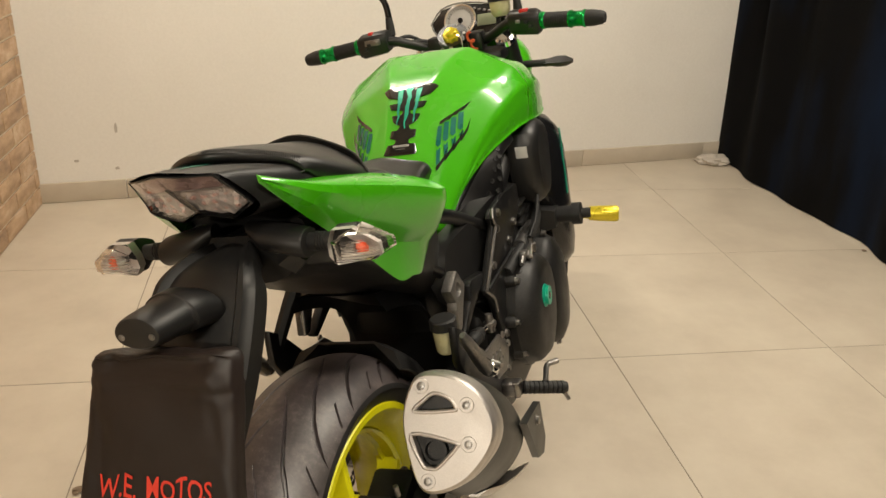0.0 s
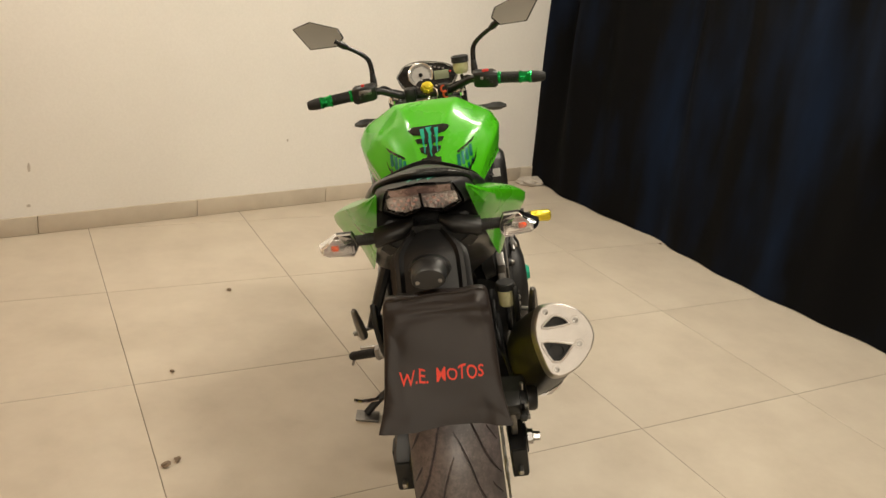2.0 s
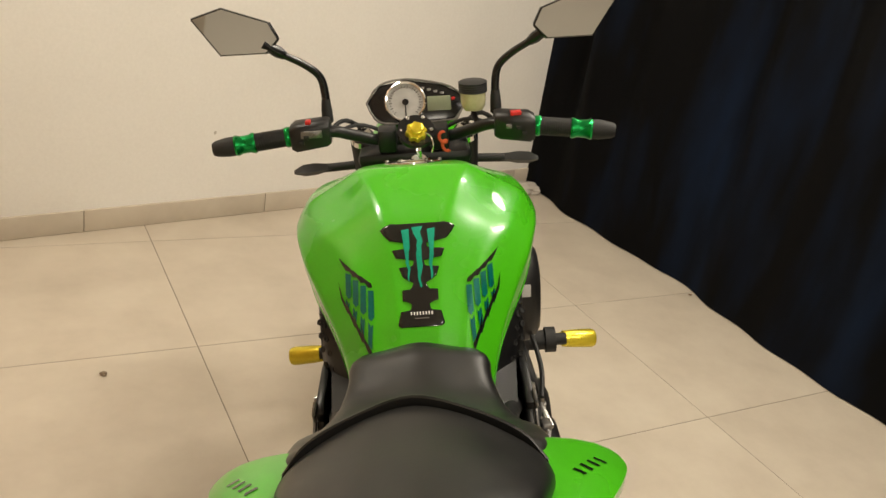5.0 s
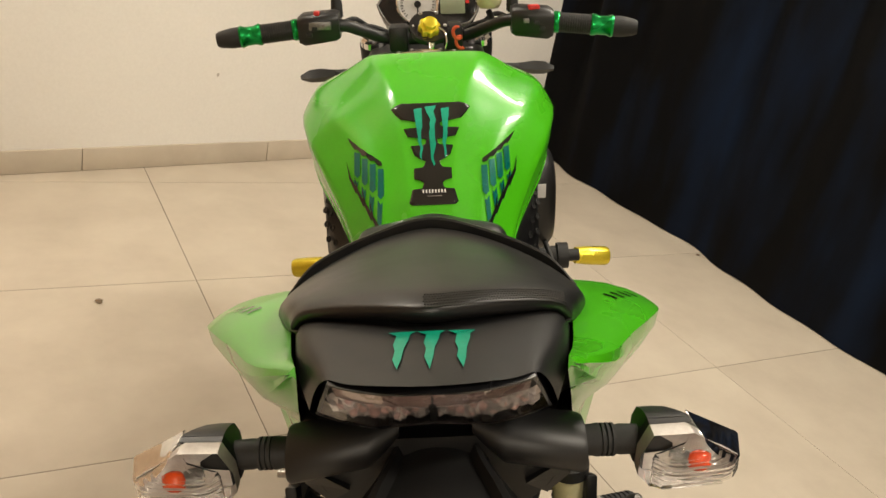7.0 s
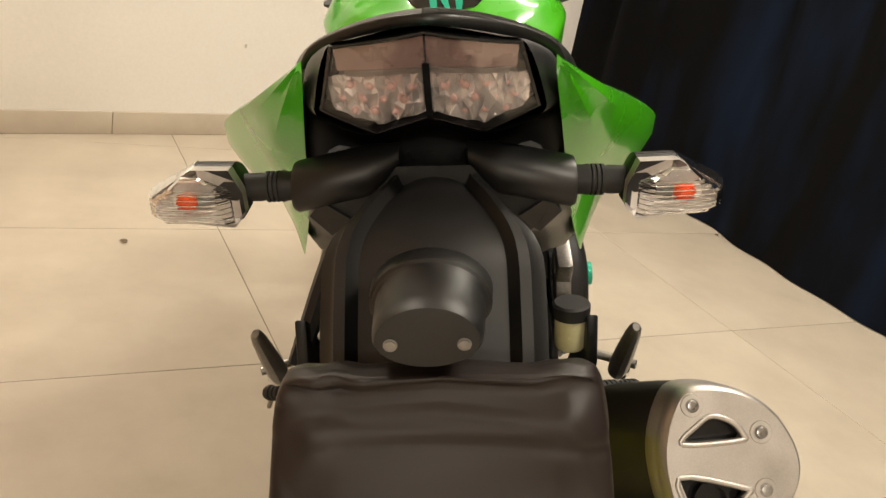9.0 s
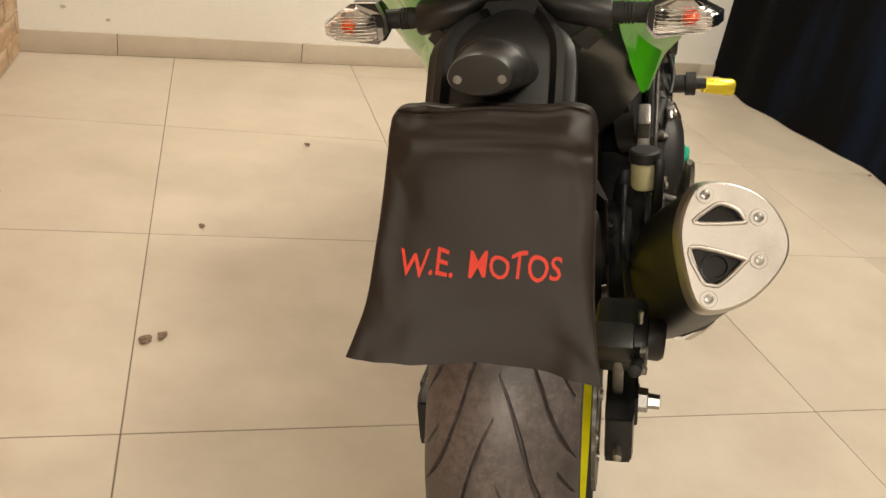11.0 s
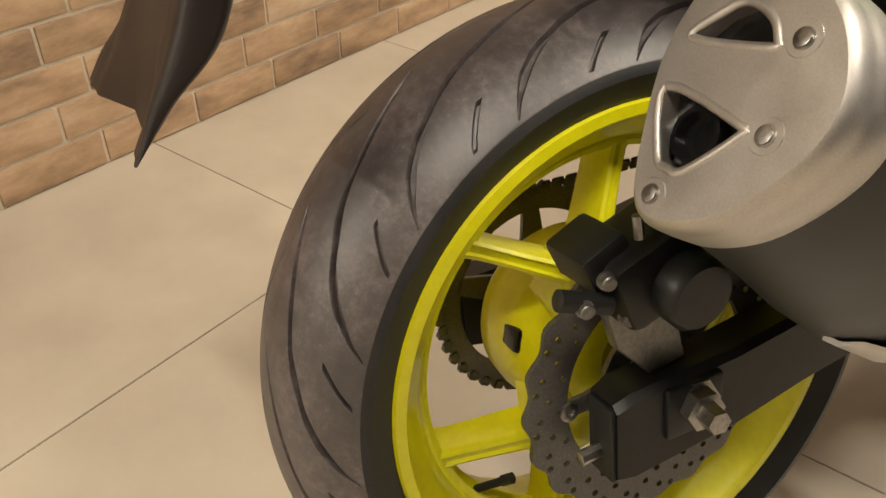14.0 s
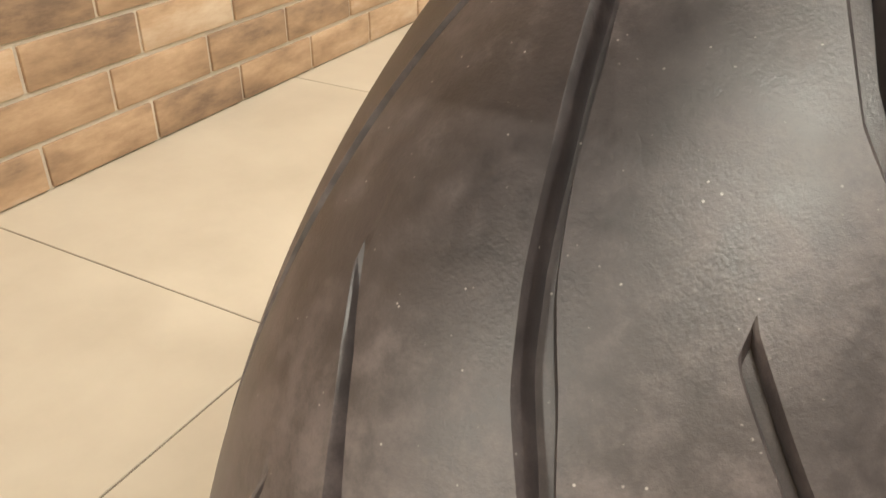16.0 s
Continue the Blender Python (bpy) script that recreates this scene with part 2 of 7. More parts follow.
def mirror():
    m, nt, lk, bs = nodes_of("mirror_glass")
    bs.inputs["Base Color"].default_value = (0.36, 0.35, 0.33, 1)
    bs.inputs["Metallic"].default_value, bs.inputs["Roughness"].default_value = 1.0, 0.03
    return m


def glowing(name, color, power):
    m, nt, lk, bs = nodes_of(name)
    bs.inputs["Base Color"].default_value = (0.8, 0.8, 0.8, 1)
    bs.inputs["Emission Color"].default_value = (*color, 1)
    bs.inputs["Emission Strength"].default_value = power
    return m


VINYL, RUBBER, BRICK, TILE, MIRROR = vinyl(), rubber(), brickface(), tileface(), mirror()
# Dark blue streaks in the curtain's base colour stand for its sheen.
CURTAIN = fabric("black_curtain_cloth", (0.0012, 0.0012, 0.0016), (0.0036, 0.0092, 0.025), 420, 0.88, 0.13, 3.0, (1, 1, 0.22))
BAGCLOTH = fabric("black_nylon_cloth", (0.015, 0.0096, 0.0080), (0.025, 0.0160, 0.0134), 900, 0.44, 0.42)
LENS = clear("clear_lens", (0.98, 0.97, 0.96), 0.09, 1.22)
SMOKED = clear("smoked_lens", (0.94, 0.91, 0.90))
DIFFUSER = glowing("lamp_diffuser", WARM, 6.0)

# ---- building helpers ----


def mesh_of(bm, name, mat, sharp=38):
    me = bpy.data.meshes.new(name)
    bmesh.ops.recalc_face_normals(bm, faces=bm.faces)
    for f in bm.faces:
        f.smooth = True
    bm.to_mesh(me)
    bm.free()
    me.set_sharp_from_angle(angle=radians(sharp))
    me.materials.append(mat)
    return me


def part(name, bm, mat, parent=None, label="", sharp=38):
    ob = new(name, mesh_of(bm, name, mat, sharp))
    if parent:
        ob.parent = parent
    if label:
        ob["label"] = label
    return ob


def thing(name, label, category, m=None, group="", kind=""):
    ob = new(name)
    ob.empty_display_size = 0.05
    if m is not None:
        ob.matrix_world = m
    return tagged(ob, label, category, group, kind)


def put(bm, other, m=None):
    """Joins other into bm, moved by m."""
    if m is not None:
        bmesh.ops.transform(other, matrix=m, verts=other.verts)
    me = bpy.data.meshes.new("tmp")
    other.to_mesh(me)
    other.free()
    bm.from_mesh(me)
    bpy.data.meshes.remove(me)
    return bm


def curve(pts, n=6):
    """Catmull-Rom points through pts (any dimension), n steps a span."""
    p = [Vector(q) for q in pts]
    p = [2 * p[0] - p[1], *p, 2 * p[-1] - p[-2]]
    out = []
    for i in range(1, len(p) - 2):
        for k in range(n):
            t = k / n
            a, b, c, d = p[i - 1:i + 3]
            out.append(0.5 * (2 * b + (c - a) * t + (2 * a - 5 * b + 4 * c - d) * t * t + (3 * b - a - 3 * c + d) * t ** 3))
    return out + [p[-2]]


def skin(rings, closed=True, caps=True):
    bm = bmesh.new()
    vs = [[bm.verts.new(q) for q in r] for r in rings]
    n = len(rings[0])
    for a, b in zip(vs, vs[1:]):
        for i in range(n if closed else n - 1):
            j = (i + 1) % n
            bm.faces.new((a[i], a[j], b[j], b[i]))
    if caps and closed:
        bm.faces.new(vs[0][::-1])
        bm.faces.new(vs[-1])
    return bm


def loft(rings, nu=5, nv=4, closed=True, caps=True):
    """A smooth skin through rings of equally many points: nu steps from ring to ring, nv along each."""
    if nv > 1:
        fine = []
        for r in rings:
            if closed:
                c = curve([r[-1], *r, r[0], r[1]], nv)
                fine.append(c[nv:nv + nv * len(r)])
            else:
                fine.append(curve(r, nv))
        rings = fine
    if nu > 1:
        cols = [curve([r[i] for r in rings], nu) for i in range(len(rings[0]))]
        rings = [[c[k] for c in cols] for k in range(len(cols[0]))]
    return skin(rings, closed, caps)


def sym(y, half):
    """A closed ring across the bike at y, from half of it: (x, z) from the top centre to the bottom."""
    right = [(x, y, z) for x, z in half]
    left = [(-x, y, z) for x, z in reversed(half) if x > 1e-6]
    return right + left


def box(cx, cy, cz, sx, sy, sz, bev=0.003, rot=(0, 0, 0)):
    bm = bmesh.new()
    bmesh.ops.create_cube(bm, size=1, matrix=Matrix.Diagonal((sx, sy, sz, 1)))
    if bev:
        bmesh.ops.bevel(bm, geom=bm.edges[:], offset=bev, segments=2, affect="EDGES", profile=0.5)
    bmesh.ops.transform(bm, matrix=pose(cx, cy, cz, *rot), verts=bm.verts)
    return bm


def along(p0, p1):
    d = Vector(p1) - Vector(p0)
    return Matrix.Translation(p0) @ d.to_track_quat("Z", "Y").to_matrix().to_4x4(), d.length


def turned(p0, p1, profile, seg=24, caps=True):
    """A body turned round the line p0-p1: profile of (share of the length, radius)."""
    m, ln = along(p0, p1)
    rings = [[m @ Vector((r * math.cos(2 * math.pi * k / seg), r * math.sin(2 * math.pi * k / seg), s * ln)) for k in range(seg)] for s, r in profile]
    return skin(rings, True, caps)


def rod(p0, p1, r, seg=16, r1=None):
    r1 = r if r1 is None else r1
    b = min(0.08, 0.25)
    return turned(p0, p1, [(0, r * 0.85), (b * 0.25, r), (1 - b * 0.25, r1), (1, r1 * 0.85)], seg)


def pipe(pts, r, seg=12, n=5):
    c = curve(pts, n) if n > 1 else [Vector(p) for p in pts]
    rs = r if isinstance(r, (list, tuple)) else [r] * len(c)
    if len(rs) != len(c):
        rs = [rs[0] + (rs[-1] - rs[0]) * i / (len(c) - 1) for i in range(len(c))]
    rings, side = [], None
    for i, p in enumerate(c):
        d = (c[min(i + 1, len(c) - 1)] - c[max(i - 1, 0)]).normalized()
        if side is None:
            side = d.orthogonal().normalized()
        side = (side - d * side.dot(d)).normalized()
        up = d.cross(side)
        rings.append([p + rs[i] * (math.cos(2 * math.pi * k / seg) * side + math.sin(2 * math.pi * k / seg) * up) for k in range(seg)])
    return skin(rings)


def plate(outline, thick, m=None, bev=0.0015, holes=()):
    """A flat plate from an outline in its own x, y; thick along z; holes are (x, y, r)."""
    bm = bmesh.new()
    if holes:
        edges = []
        for loop in [outline] + [[(x + r * math.cos(k * math.pi / 6), y + r * math.sin(k * math.pi / 6)) for k in range(12)] for x, y, r in holes]:
            vs = [bm.verts.new((x, y, 0)) for x, y in loop]
            edges += [bm.edges.new((vs[i], vs[(i + 1) % len(vs)])) for i in range(len(vs))]
        bmesh.ops.triangle_fill(bm, edges=edges, use_beauty=True)
    else:
        bm.faces.new([bm.verts.new((x, y, 0)) for x, y in outline])
    g = bmesh.ops.extrude_face_region(bm, geom=bm.faces[:])
    bmesh.ops.translate(bm, vec=(0, 0, thick), verts=[v for v in g["geom"] if isinstance(v, bmesh.types.BMVert)])
    bmesh.ops.recalc_face_normals(bm, faces=bm.faces)
    if bev:
        es = [e for e in bm.edges if len(e.link_faces) == 2 and e.calc_face_angle() > 1.0]
        bmesh.ops.bevel(bm, geom=es, offset=bev, segments=2, affect="EDGES", profile=0.5)
    if m is not None:
        bmesh.ops.transform(bm, matrix=m, verts=bm.verts)
    return bm


SIDE = Matrix(((0, 0, 1, 0), (1, 0, 0, 0), (0, 1, 0, 0), (0, 0, 0, 1)))  # plate x, y -> bike y, z; thickness to the right


def side_plate(outline, x, thick, bev=0.002, holes=()):
    return plate(outline, thick, Matrix.Translation((x, 0, 0)) @ SIDE, bev, holes)


def bolt(p, d, r=0.006, h=0.005):
    d = Vector(d).normalized()
    p = Vector(p)
    bm = turned(p, p + d * h, [(0, r * 1.25), (0.3, r * 1.25), (0.32, r), (0.9, r), (1, r * 0.85)], 16)
    return put(bm, turned(p + d * h * 0.9, p + d * h * 1.02, [(0, r * 0.45), (1, r * 0.4)], 6))
# ---- the room ----
TURN = 26.5
e1 = Vector((math.cos(radians(TURN)), math.sin(radians(TURN)), 0))
e2 = Vector((-e1.y, e1.x, 0))
CORNER = Vector((-2.113, 1.589, 0))
BW = Vector((-0.4387, 0.8986, 0))          # along the brick wall, towards the corner
BN = Vector((0.8986, 0.4387, 0))           # out of the brick wall
WW = Vector((0.803, 0.596, 0))           # along the white wall
WN = Vector((0.596, -0.803, 0))
BRICK0 = Vector((-1.166, -0.351, 0))
BACK = BRICK0 - BW * 0.95                # where the brick wall ends
WHITE_END = CORNER + WW * 3.55
RIGHT_END = Vector((3.4, -1.6, 0))


def wall(name, a, b, out, h, mat, thick=0.14, label=""):
    a, b = Vector(a), Vector(b)
    bm = bmesh.new()
    lo = [a, b, b - out * thick, a - out * thick]
    vs = [bm.verts.new((p.x, p.y, -0.02)) for p in lo] + [bm.verts.new((p.x, p.y, h)) for p in lo]
    for f in ((0, 1, 5, 4), (1, 2, 6, 5), (2, 3, 7, 6), (3, 0, 4, 7), (4, 5, 6, 7), (3, 2, 1, 0)):
        bm.faces.new([vs[i] for i in f])
    return tagged(part(name, bm, mat), label, "wall", "", "structure")


wall_north = wall("wall_north", CORNER - WW * 0.14, WHITE_END + WW * 0.3, WN, CEILING, PLASTER, label="plain off-white painted plaster wall with faint scuffs")
wall_west = wall("wall_west", BACK, CORNER, BN, CEILING, GROUT, label="wall faced with brown brick-shaped ceramic tiles")
rn = Vector((-(RIGHT_END - WHITE_END).y, (RIGHT_END - WHITE_END).x, 0)).normalized()
rn = -rn if rn.x > 0 else rn
wall_east = wall("wall_east", WHITE_END, RIGHT_END, rn, CEILING, PLASTER, label="white plaster wall hidden behind the black curtain")
# Unseen walls added far back, so that less light bounces onto the bike.
LOW = Vector((-4.4, -6.8, 0))
NOOK = BACK - BN * 2.6
wall_return = wall("wall_return", NOOK, BACK - BN * 0.14, -BW, CEILING, PLASTER, label="unseen plain white plaster wall round the corner")
wall_side = wall("wall_side", LOW, NOOK, Vector((1, 0, 0)), CEILING, PLASTER, label="unseen plain white plaster side wall")
wall_south = wall("wall_south", LOW, Vector((3.4, -6.8, 0)), Vector((0, 1, 0)), CEILING, PLASTER, label="unseen plain white plaster wall at the back")
wall_corner = wall("wall_corner", Vector((3.4, -6.8, 0)), RIGHT_END, Vector((-1, 0, 0)), CEILING, PLASTER, label="unseen plain white plaster wall by the curtain")
tagged(part("ceiling", box(-0.4, -1.4, CEILING + 0.06, 9.0, 11.8, 0.12, 0), CEILPAINT), "plain white painted ceiling with panel lights", "ceiling", "", "structure")

# skirting of cut floor tile
bm = bmesh.new()
L = (WHITE_END - CORNER).length
k, s = 0, 0.0
skirt = tagged(new("baseboard"), "low beige porcelain skirting along the white wall", "baseboard", "", "structure")
while s < L - 0.05:
    ln = min(0.71, L - s) if k else 0.33
    mid = CORNER + WW * (s + ln / 2) + WN * 0.006
    bm = box(0, 0, 0, ln - 0.003, 0.012, 0.082, 0.0015)
    bmesh.ops.transform(bm, matrix=Matrix.Translation((mid.x, mid.y, 0.042)) @ pose(0, 0, 0, 0, 0, math.degrees(math.atan2(WW.y, WW.x))), verts=bm.verts)
    part("skirting_tile", bm, TILE, skirt)
    s += ln
    k += 1


def ceiling_light(x, y, turn):
    t = thing("ceiling_light", "unseen flat rectangular warm panel light assumed on the ceiling", "ceiling light", pose(x, y, CEILING, 0, 0, turn), "ceiling lights")
    fr = bmesh.new()
    for cx, cy, sx, sy in ((0, 0.085, 0.62, 0.02), (0, -0.085, 0.62, 0.02), (0.30, 0, 0.02, 0.15), (-0.30, 0, 0.02, 0.15)):
        put(fr, box(cx, cy, -0.018, sx, sy, 0.036, 0.003))
    part("frame", fr, WHITEPRINT, t, "white metal frame")
    part("diffuser", box(0, 0, -0.018, 0.578, 0.148, 0.02, 0.002), DIFFUSER, t, "glowing diffuser panel")
    return t


# Unseen fixtures for all five, the two fill lamps included.
for lx, ly, watts in LAMPS:
    ceiling_light(lx, ly, 26)


# the curtain, hung along the right of the bike
def curtain():
    t = thing("curtain", "floor-length black cloth curtain hanging in soft folds", "curtain")
    base = curve([(0.50, 3.60), (0.66, 3.22), (0.86, 2.88), (1.07, 2.58), (1.20, 2.25), (1.40, 1.86), (1.62, 1.52), (1.88, 1.10), (2.15, 0.60), (2.40, 0.05), (2.62, -0.60), (2.80, -1.30)], 30)
    rng = random.Random(4)
    knots = [(rng.uniform(20, 34), rng.uniform(0, 6.3), rng.uniform(0.3, 1)) for _ in range(4)]
    zs = [0.004, 0.02, 0.06, 0.15, 0.35, 0.6, 0.9, 1.2, 1.5, 1.8, 2.1, 2.4, 2.52]
    rings = []
    for z in zs:
        row, s = [], 0.0
        for i, p in enumerate(base):
            d = (base[min(i + 1, len(base) - 1)] - base[max(i - 1, 0)]).normalized()
            if i:
                s += (p - base[i - 1]).length
            nrm = Vector((d.y, -d.x))
            a = 0.030 * sum(w * math.sin(f * s * 0.62 + ph + 0.35 * math.sin(z * 1.7 + ph)) for f, ph, w in knots)
            a += 0.018 * noise.noise((s * 2.3, z * 1.1, 7.0))
            lean = 0.05 * z / 2.5
            a *= 0.30 + 0.70 * min(1, z / 0.9)
            q = p + nrm * (a + lean) + d * (0.012 * noise.noise((s * 4, z * 2, 3)))
            row.append((q.x, q.y, z))
        rings.append(row)
    bm = loft(rings, 3, 1, False, False)
    ob = part("cloth", bm, CURTAIN, t, "black cloth with a faint dark blue sheen coloured in as upright streaks", 80)
    sol = ob.modifiers.new("thickness", "SOLIDIFY")
    sol.thickness = 0.003
    part("rail", pipe([(p.x + 0.06, p.y + 0.03, 2.53) for p in base[::20]], 0.012), GREYMETAL, t, "grey metal curtain rail")
    return t


curtain()


def rag(x, y):
    rng = random.Random(9)
    t = bmesh.new()
    bmesh.ops.create_icosphere(t, subdivisions=4, radius=1)
    for v in t.verts:
        n = noise.noise(v.co * 2.1) * 0.35 + noise.noise(v.co * 6) * 0.12
        v.co = v.co * (1 + n)
        v.co = Vector((v.co.x * 0.085, v.co.y * 0.06, max(v.co.z, -0.6) * 0.028 + 0.018))
    ob = part("floor_rag", t, RAG)
    ob.matrix_world = pose(x, y, 0.0, 0, 0, 20)
    return tagged(ob, "crumpled pale cloth lying at the foot of the curtain", "rag")


rag(0.50, 3.40)


def scuff(x, y, z, w, hgt, seed):
    bm = bmesh.new()
    n = 14
    bm.faces.new([bm.verts.new((w * (1 + 0.5 * noise.noise((math.cos(6.283 * k / n) * 2, math.sin(6.283 * k / n) * 2, seed))) * math.cos(6.283 * k / n), 0, hgt * (1 + 0.5 * noise.noise((math.sin(6.283 * k / n) * 2, math.cos(6.283 * k / n) * 2, seed + 5))) * math.sin(6.283 * k / n))) for k in range(n)])
    ob = part("scuff", bm, SCUFF, wall_north, "grey rub mark on the paint")
    p = Vector((x, y, 0))
    p += WN * (0.0012 - (p - CORNER).dot(WN))
    ob.matrix_world = pose(p.x, p.y, z, 0, 0, math.degrees(math.atan2(WW.y, WW.x)))


for i, (x, y, z, w, hgt) in enumerate(((-1.897, 1.823, 0.30, 0.006, 0.022), (-2.0, 1.69, 0.17, 0.010, 0.006), (-1.88, 1.78, 0.13, 0.008, 0.007), (-0.9, 2.5, 0.35, 0.005, 0.008))):
    scuff(x, y, z, w, hgt, i * 3.1)


def crumb(x, y, size, seed):
    bm = bmesh.new()
    bmesh.ops.create_icosphere(bm, subdivisions=2, radius=size)
    for v in bm.verts:
        v.co *= 1 + 0.8 * noise.noise(v.co / size * 1.3 + Vector((seed, 0, 0)))
        v.co.z = max(v.co.z * 0.6, -size * 0.35) + size * 0.3
        v.co.x *= 1.4
    ob = part("dry_leaf_bit", bm, CRUMB)
    ob.matrix_world = pose(x, y, 0.0035, 0, 0, seed * 47)
    return tagged(ob, "small brown dry leaf bit on the floor tile", "debris", "bits on the floor")


for i, (x, y, sz) in enumerate(((-0.923, 1.372, 0.007), (-0.822, 0.233, 0.009), (-0.80, 0.26, 0.008), (-0.95, 0.716, 0.006), (1.09, 2.45, 0.006), (-1.45, 0.62, 0.006))):
    crumb(x, y, sz, i)
# ---- the motorcycle ----
# Built upright: x to its right, y ahead from the rear axle, z up from the floor. It leans to its left on the side stand.
LEAN = 13.52
BIKE_AT = pose(-0.007, -0.001, -0.0049, 0, -LEAN, 0)
bike = thing("motorcycle", "lime green naked motorcycle with yellow wheels leaning on its side stand", "motorcycle", BIKE_AT)
R_TYRE, AXLE_Z, WHEELBASE = 0.307, 0.315, 1.44


def mirrored(bm):
    bmesh.ops.transform(bm, matrix=Matrix.Diagonal((-1, 1, 1, 1)), verts=bm.verts)
    bmesh.ops.reverse_faces(bm, faces=bm.faces[:])
    return bm


def both(name, make, mat, parent, label=""):
    return [part(name, make() if s > 0 else mirrored(make()), mat, parent, label) for s in (1, -1)]


# wheels -------------------------------------------------------------
SLIP = [(-40, -16), (0, -1), (2.1, 0), (12.1, 4.0), (19.1, 7.55), (24.2, 10.25), (33.7, 15.9), (38.3, 19.3), (43.9, 22.6), (51.5, 25.6), (59.4, 29.65), (72.9, 34.2), (82.4, 36.5), (91.1, 38.5), (107, 41.5), (130, 44)]


def slip(s):
    s = abs(s) * 1000
    for (a, fa), (b, fb) in zip(SLIP, SLIP[1:]):
        if s <= b:
            return fa + (fb - fa) * (s - a) / (b - a)
    return SLIP[-1][1]


def smooth01(x):
    x = min(1, max(0, x))
    return x * x * (3 - 2 * x)


def tyre(cy, cz, radius, half, bead, crown, tread=32, phase=7.0):
    """A sport tyre with long and short curved grooves cut into its crown, alternately to either side."""
    arc0 = crown * math.asin(min(1, (half - 0.001) / crown))
    ss = sorted(set([round(-arc0 + 2 * arc0 * i / 140, 5) for i in range(141)]))
    step = 360 / tread
    cols = []
    for g in range(tread):
        for off in (-1.35, -1.0, -0.72, 0.0, 0.72, 1.0, 1.35):
            cols.append((g, off, None))
        for k in range(1, 5):
            cols.append((g, None, k / 5))
    rings = []
    for g, off, fill in cols:
        row = []
        for s in ss:
            sl = s if g % 2 == 0 else -s
            long_side = sl > 0
            a = sl if long_side else abs(s)
            w, depth = 0.0022, 0.0
            lo, hi = (0.0008, 0.102) if long_side else (0.0715, 0.099)
            if lo < a < hi:
                e = smooth01((a - lo) / (0.006 if long_side else 0.0016)) * smooth01((hi - a) / 0.006)
                w = 0.0007 + 0.0027 * smooth01((a - lo) / 0.036) * smooth01((hi - a) / 0.030) if long_side else 0.0017
                depth = min(0.0062, 2.4 * w) * smooth01(e * 2.2)
            a = abs(s)
            slope = 0.30 + 0.45 * min(1, a / 0.1)
            half_w = w / slope / radius * 57.3
            c0 = g * step - (2.4 if g % 2 else 0)
            if off is not None:
                ph = c0 + off * half_w
            else:
                lo_ph, hi_ph = c0 + 1.35 * half_w, c0 + step + (2.4 if g % 2 else -2.4) - 1.35 * half_w
                ph = lo_ph + (hi_ph - lo_ph) * fill
            d = 0.0 if off is None or abs(off) > 1.2 else (0.25 * depth if abs(off) > 0.9 else depth)
            th = radians(ph + phase + slip(s))
            ang = s / crown
            rr = radius - crown + (crown - d) * math.cos(ang)
            x = (crown - d) * math.sin(ang)
            row.append((x, rr, th))
        ex, er, et = row[-1]
        sx, sr, st = row[0]
        tail = [(half + 0.001, er - 0.008), (half - 0.002, (er + bead) / 2 + 0.003), (half - 0.010, bead + 0.004), (half - 0.016, bead - 0.004), (half - 0.020, bead - 0.012)]
        row = [(-x, r, st) for x, r in reversed(tail)] + row + [(x, r, et) for x, r in tail]
        rings.append([(x, cy - r * math.sin(t), cz + r * math.cos(t)) for x, r, t in row])
    rings.append(rings[0])
    bm = skin(rings, False, False)
    bmesh.ops.remove_doubles(bm, verts=bm.verts, dist=1e-6)
    return bm


def ring_x(cy, cz, profile, seg=72):
    """A body of revolution about the axle: profile of (x, r), closed."""
    rings = [[(x, cy - r * math.sin(2 * math.pi * k / seg), cz + r * math.cos(2 * math.pi * k / seg)) for x, r in profile] for k in range(seg)]
    rings.append(rings[0])
    bm = skin(rings, True, False)
    bmesh.ops.remove_doubles(bm, verts=bm.verts, dist=1e-6)
    return bm


def basis(a, b, c, at):
    """The pose at a place whose own axes point along a, b and c."""
    return Matrix.Translation(at) @ Matrix((a, b, c)).transposed().to_4x4()


def radial(cy, cz, ang):
    """Plate x, y, z to the wheel's plane: y points out along the angle (0 up, 90 to the back), z to the right."""
    a = radians(ang)
    up = Vector((0, -math.sin(a), math.cos(a)))
    rt = Vector((1, 0, 0))
    tx = up.cross(rt)
    return basis(tx, up, rt, (0, cy, cz))


def polar(cy, cz, ang, r, x, side=0.0):
    """A point of the wheel: ang 0 is up and 90 to the back, side is along the turn."""
    a = radians(ang)
    return Vector((x, cy - r * math.sin(a) - side * math.cos(a), cz + r * math.cos(a) - side * math.sin(a)))


def fork_root(cy, cz, ang, k=1.0):
    """The shoulder that swells out of the hub and carries two limbs."""
    rings = []
    for r, w, x0, x1 in ((0.050, 0.086, -0.020, 0.058), (0.074, 0.078, -0.008, 0.062), (0.090, 0.060, 0.004, 0.063), (0.104, 0.046, 0.014, 0.060), (0.116, 0.040, 0.018, 0.054), (0.122, 0.026, 0.022, 0.048)):
        h, b = w / 2, 0.006
        ring = [(-h, x0 + b), (-h, x1 - 2 * b), (-h + b, x1 - b * 0.6), (-h + 2.4 * b, x1), (h - 2.4 * b, x1), (h - b, x1 - b * 0.6), (h, x1 - 2 * b), (h, x0 + b), (h - b, x0), (-h + b, x0)]
        rings.append([polar(cy, cz, ang, r * k, x * k, t * k) for t, x in ring])
    return loft(rings, 3, 1)


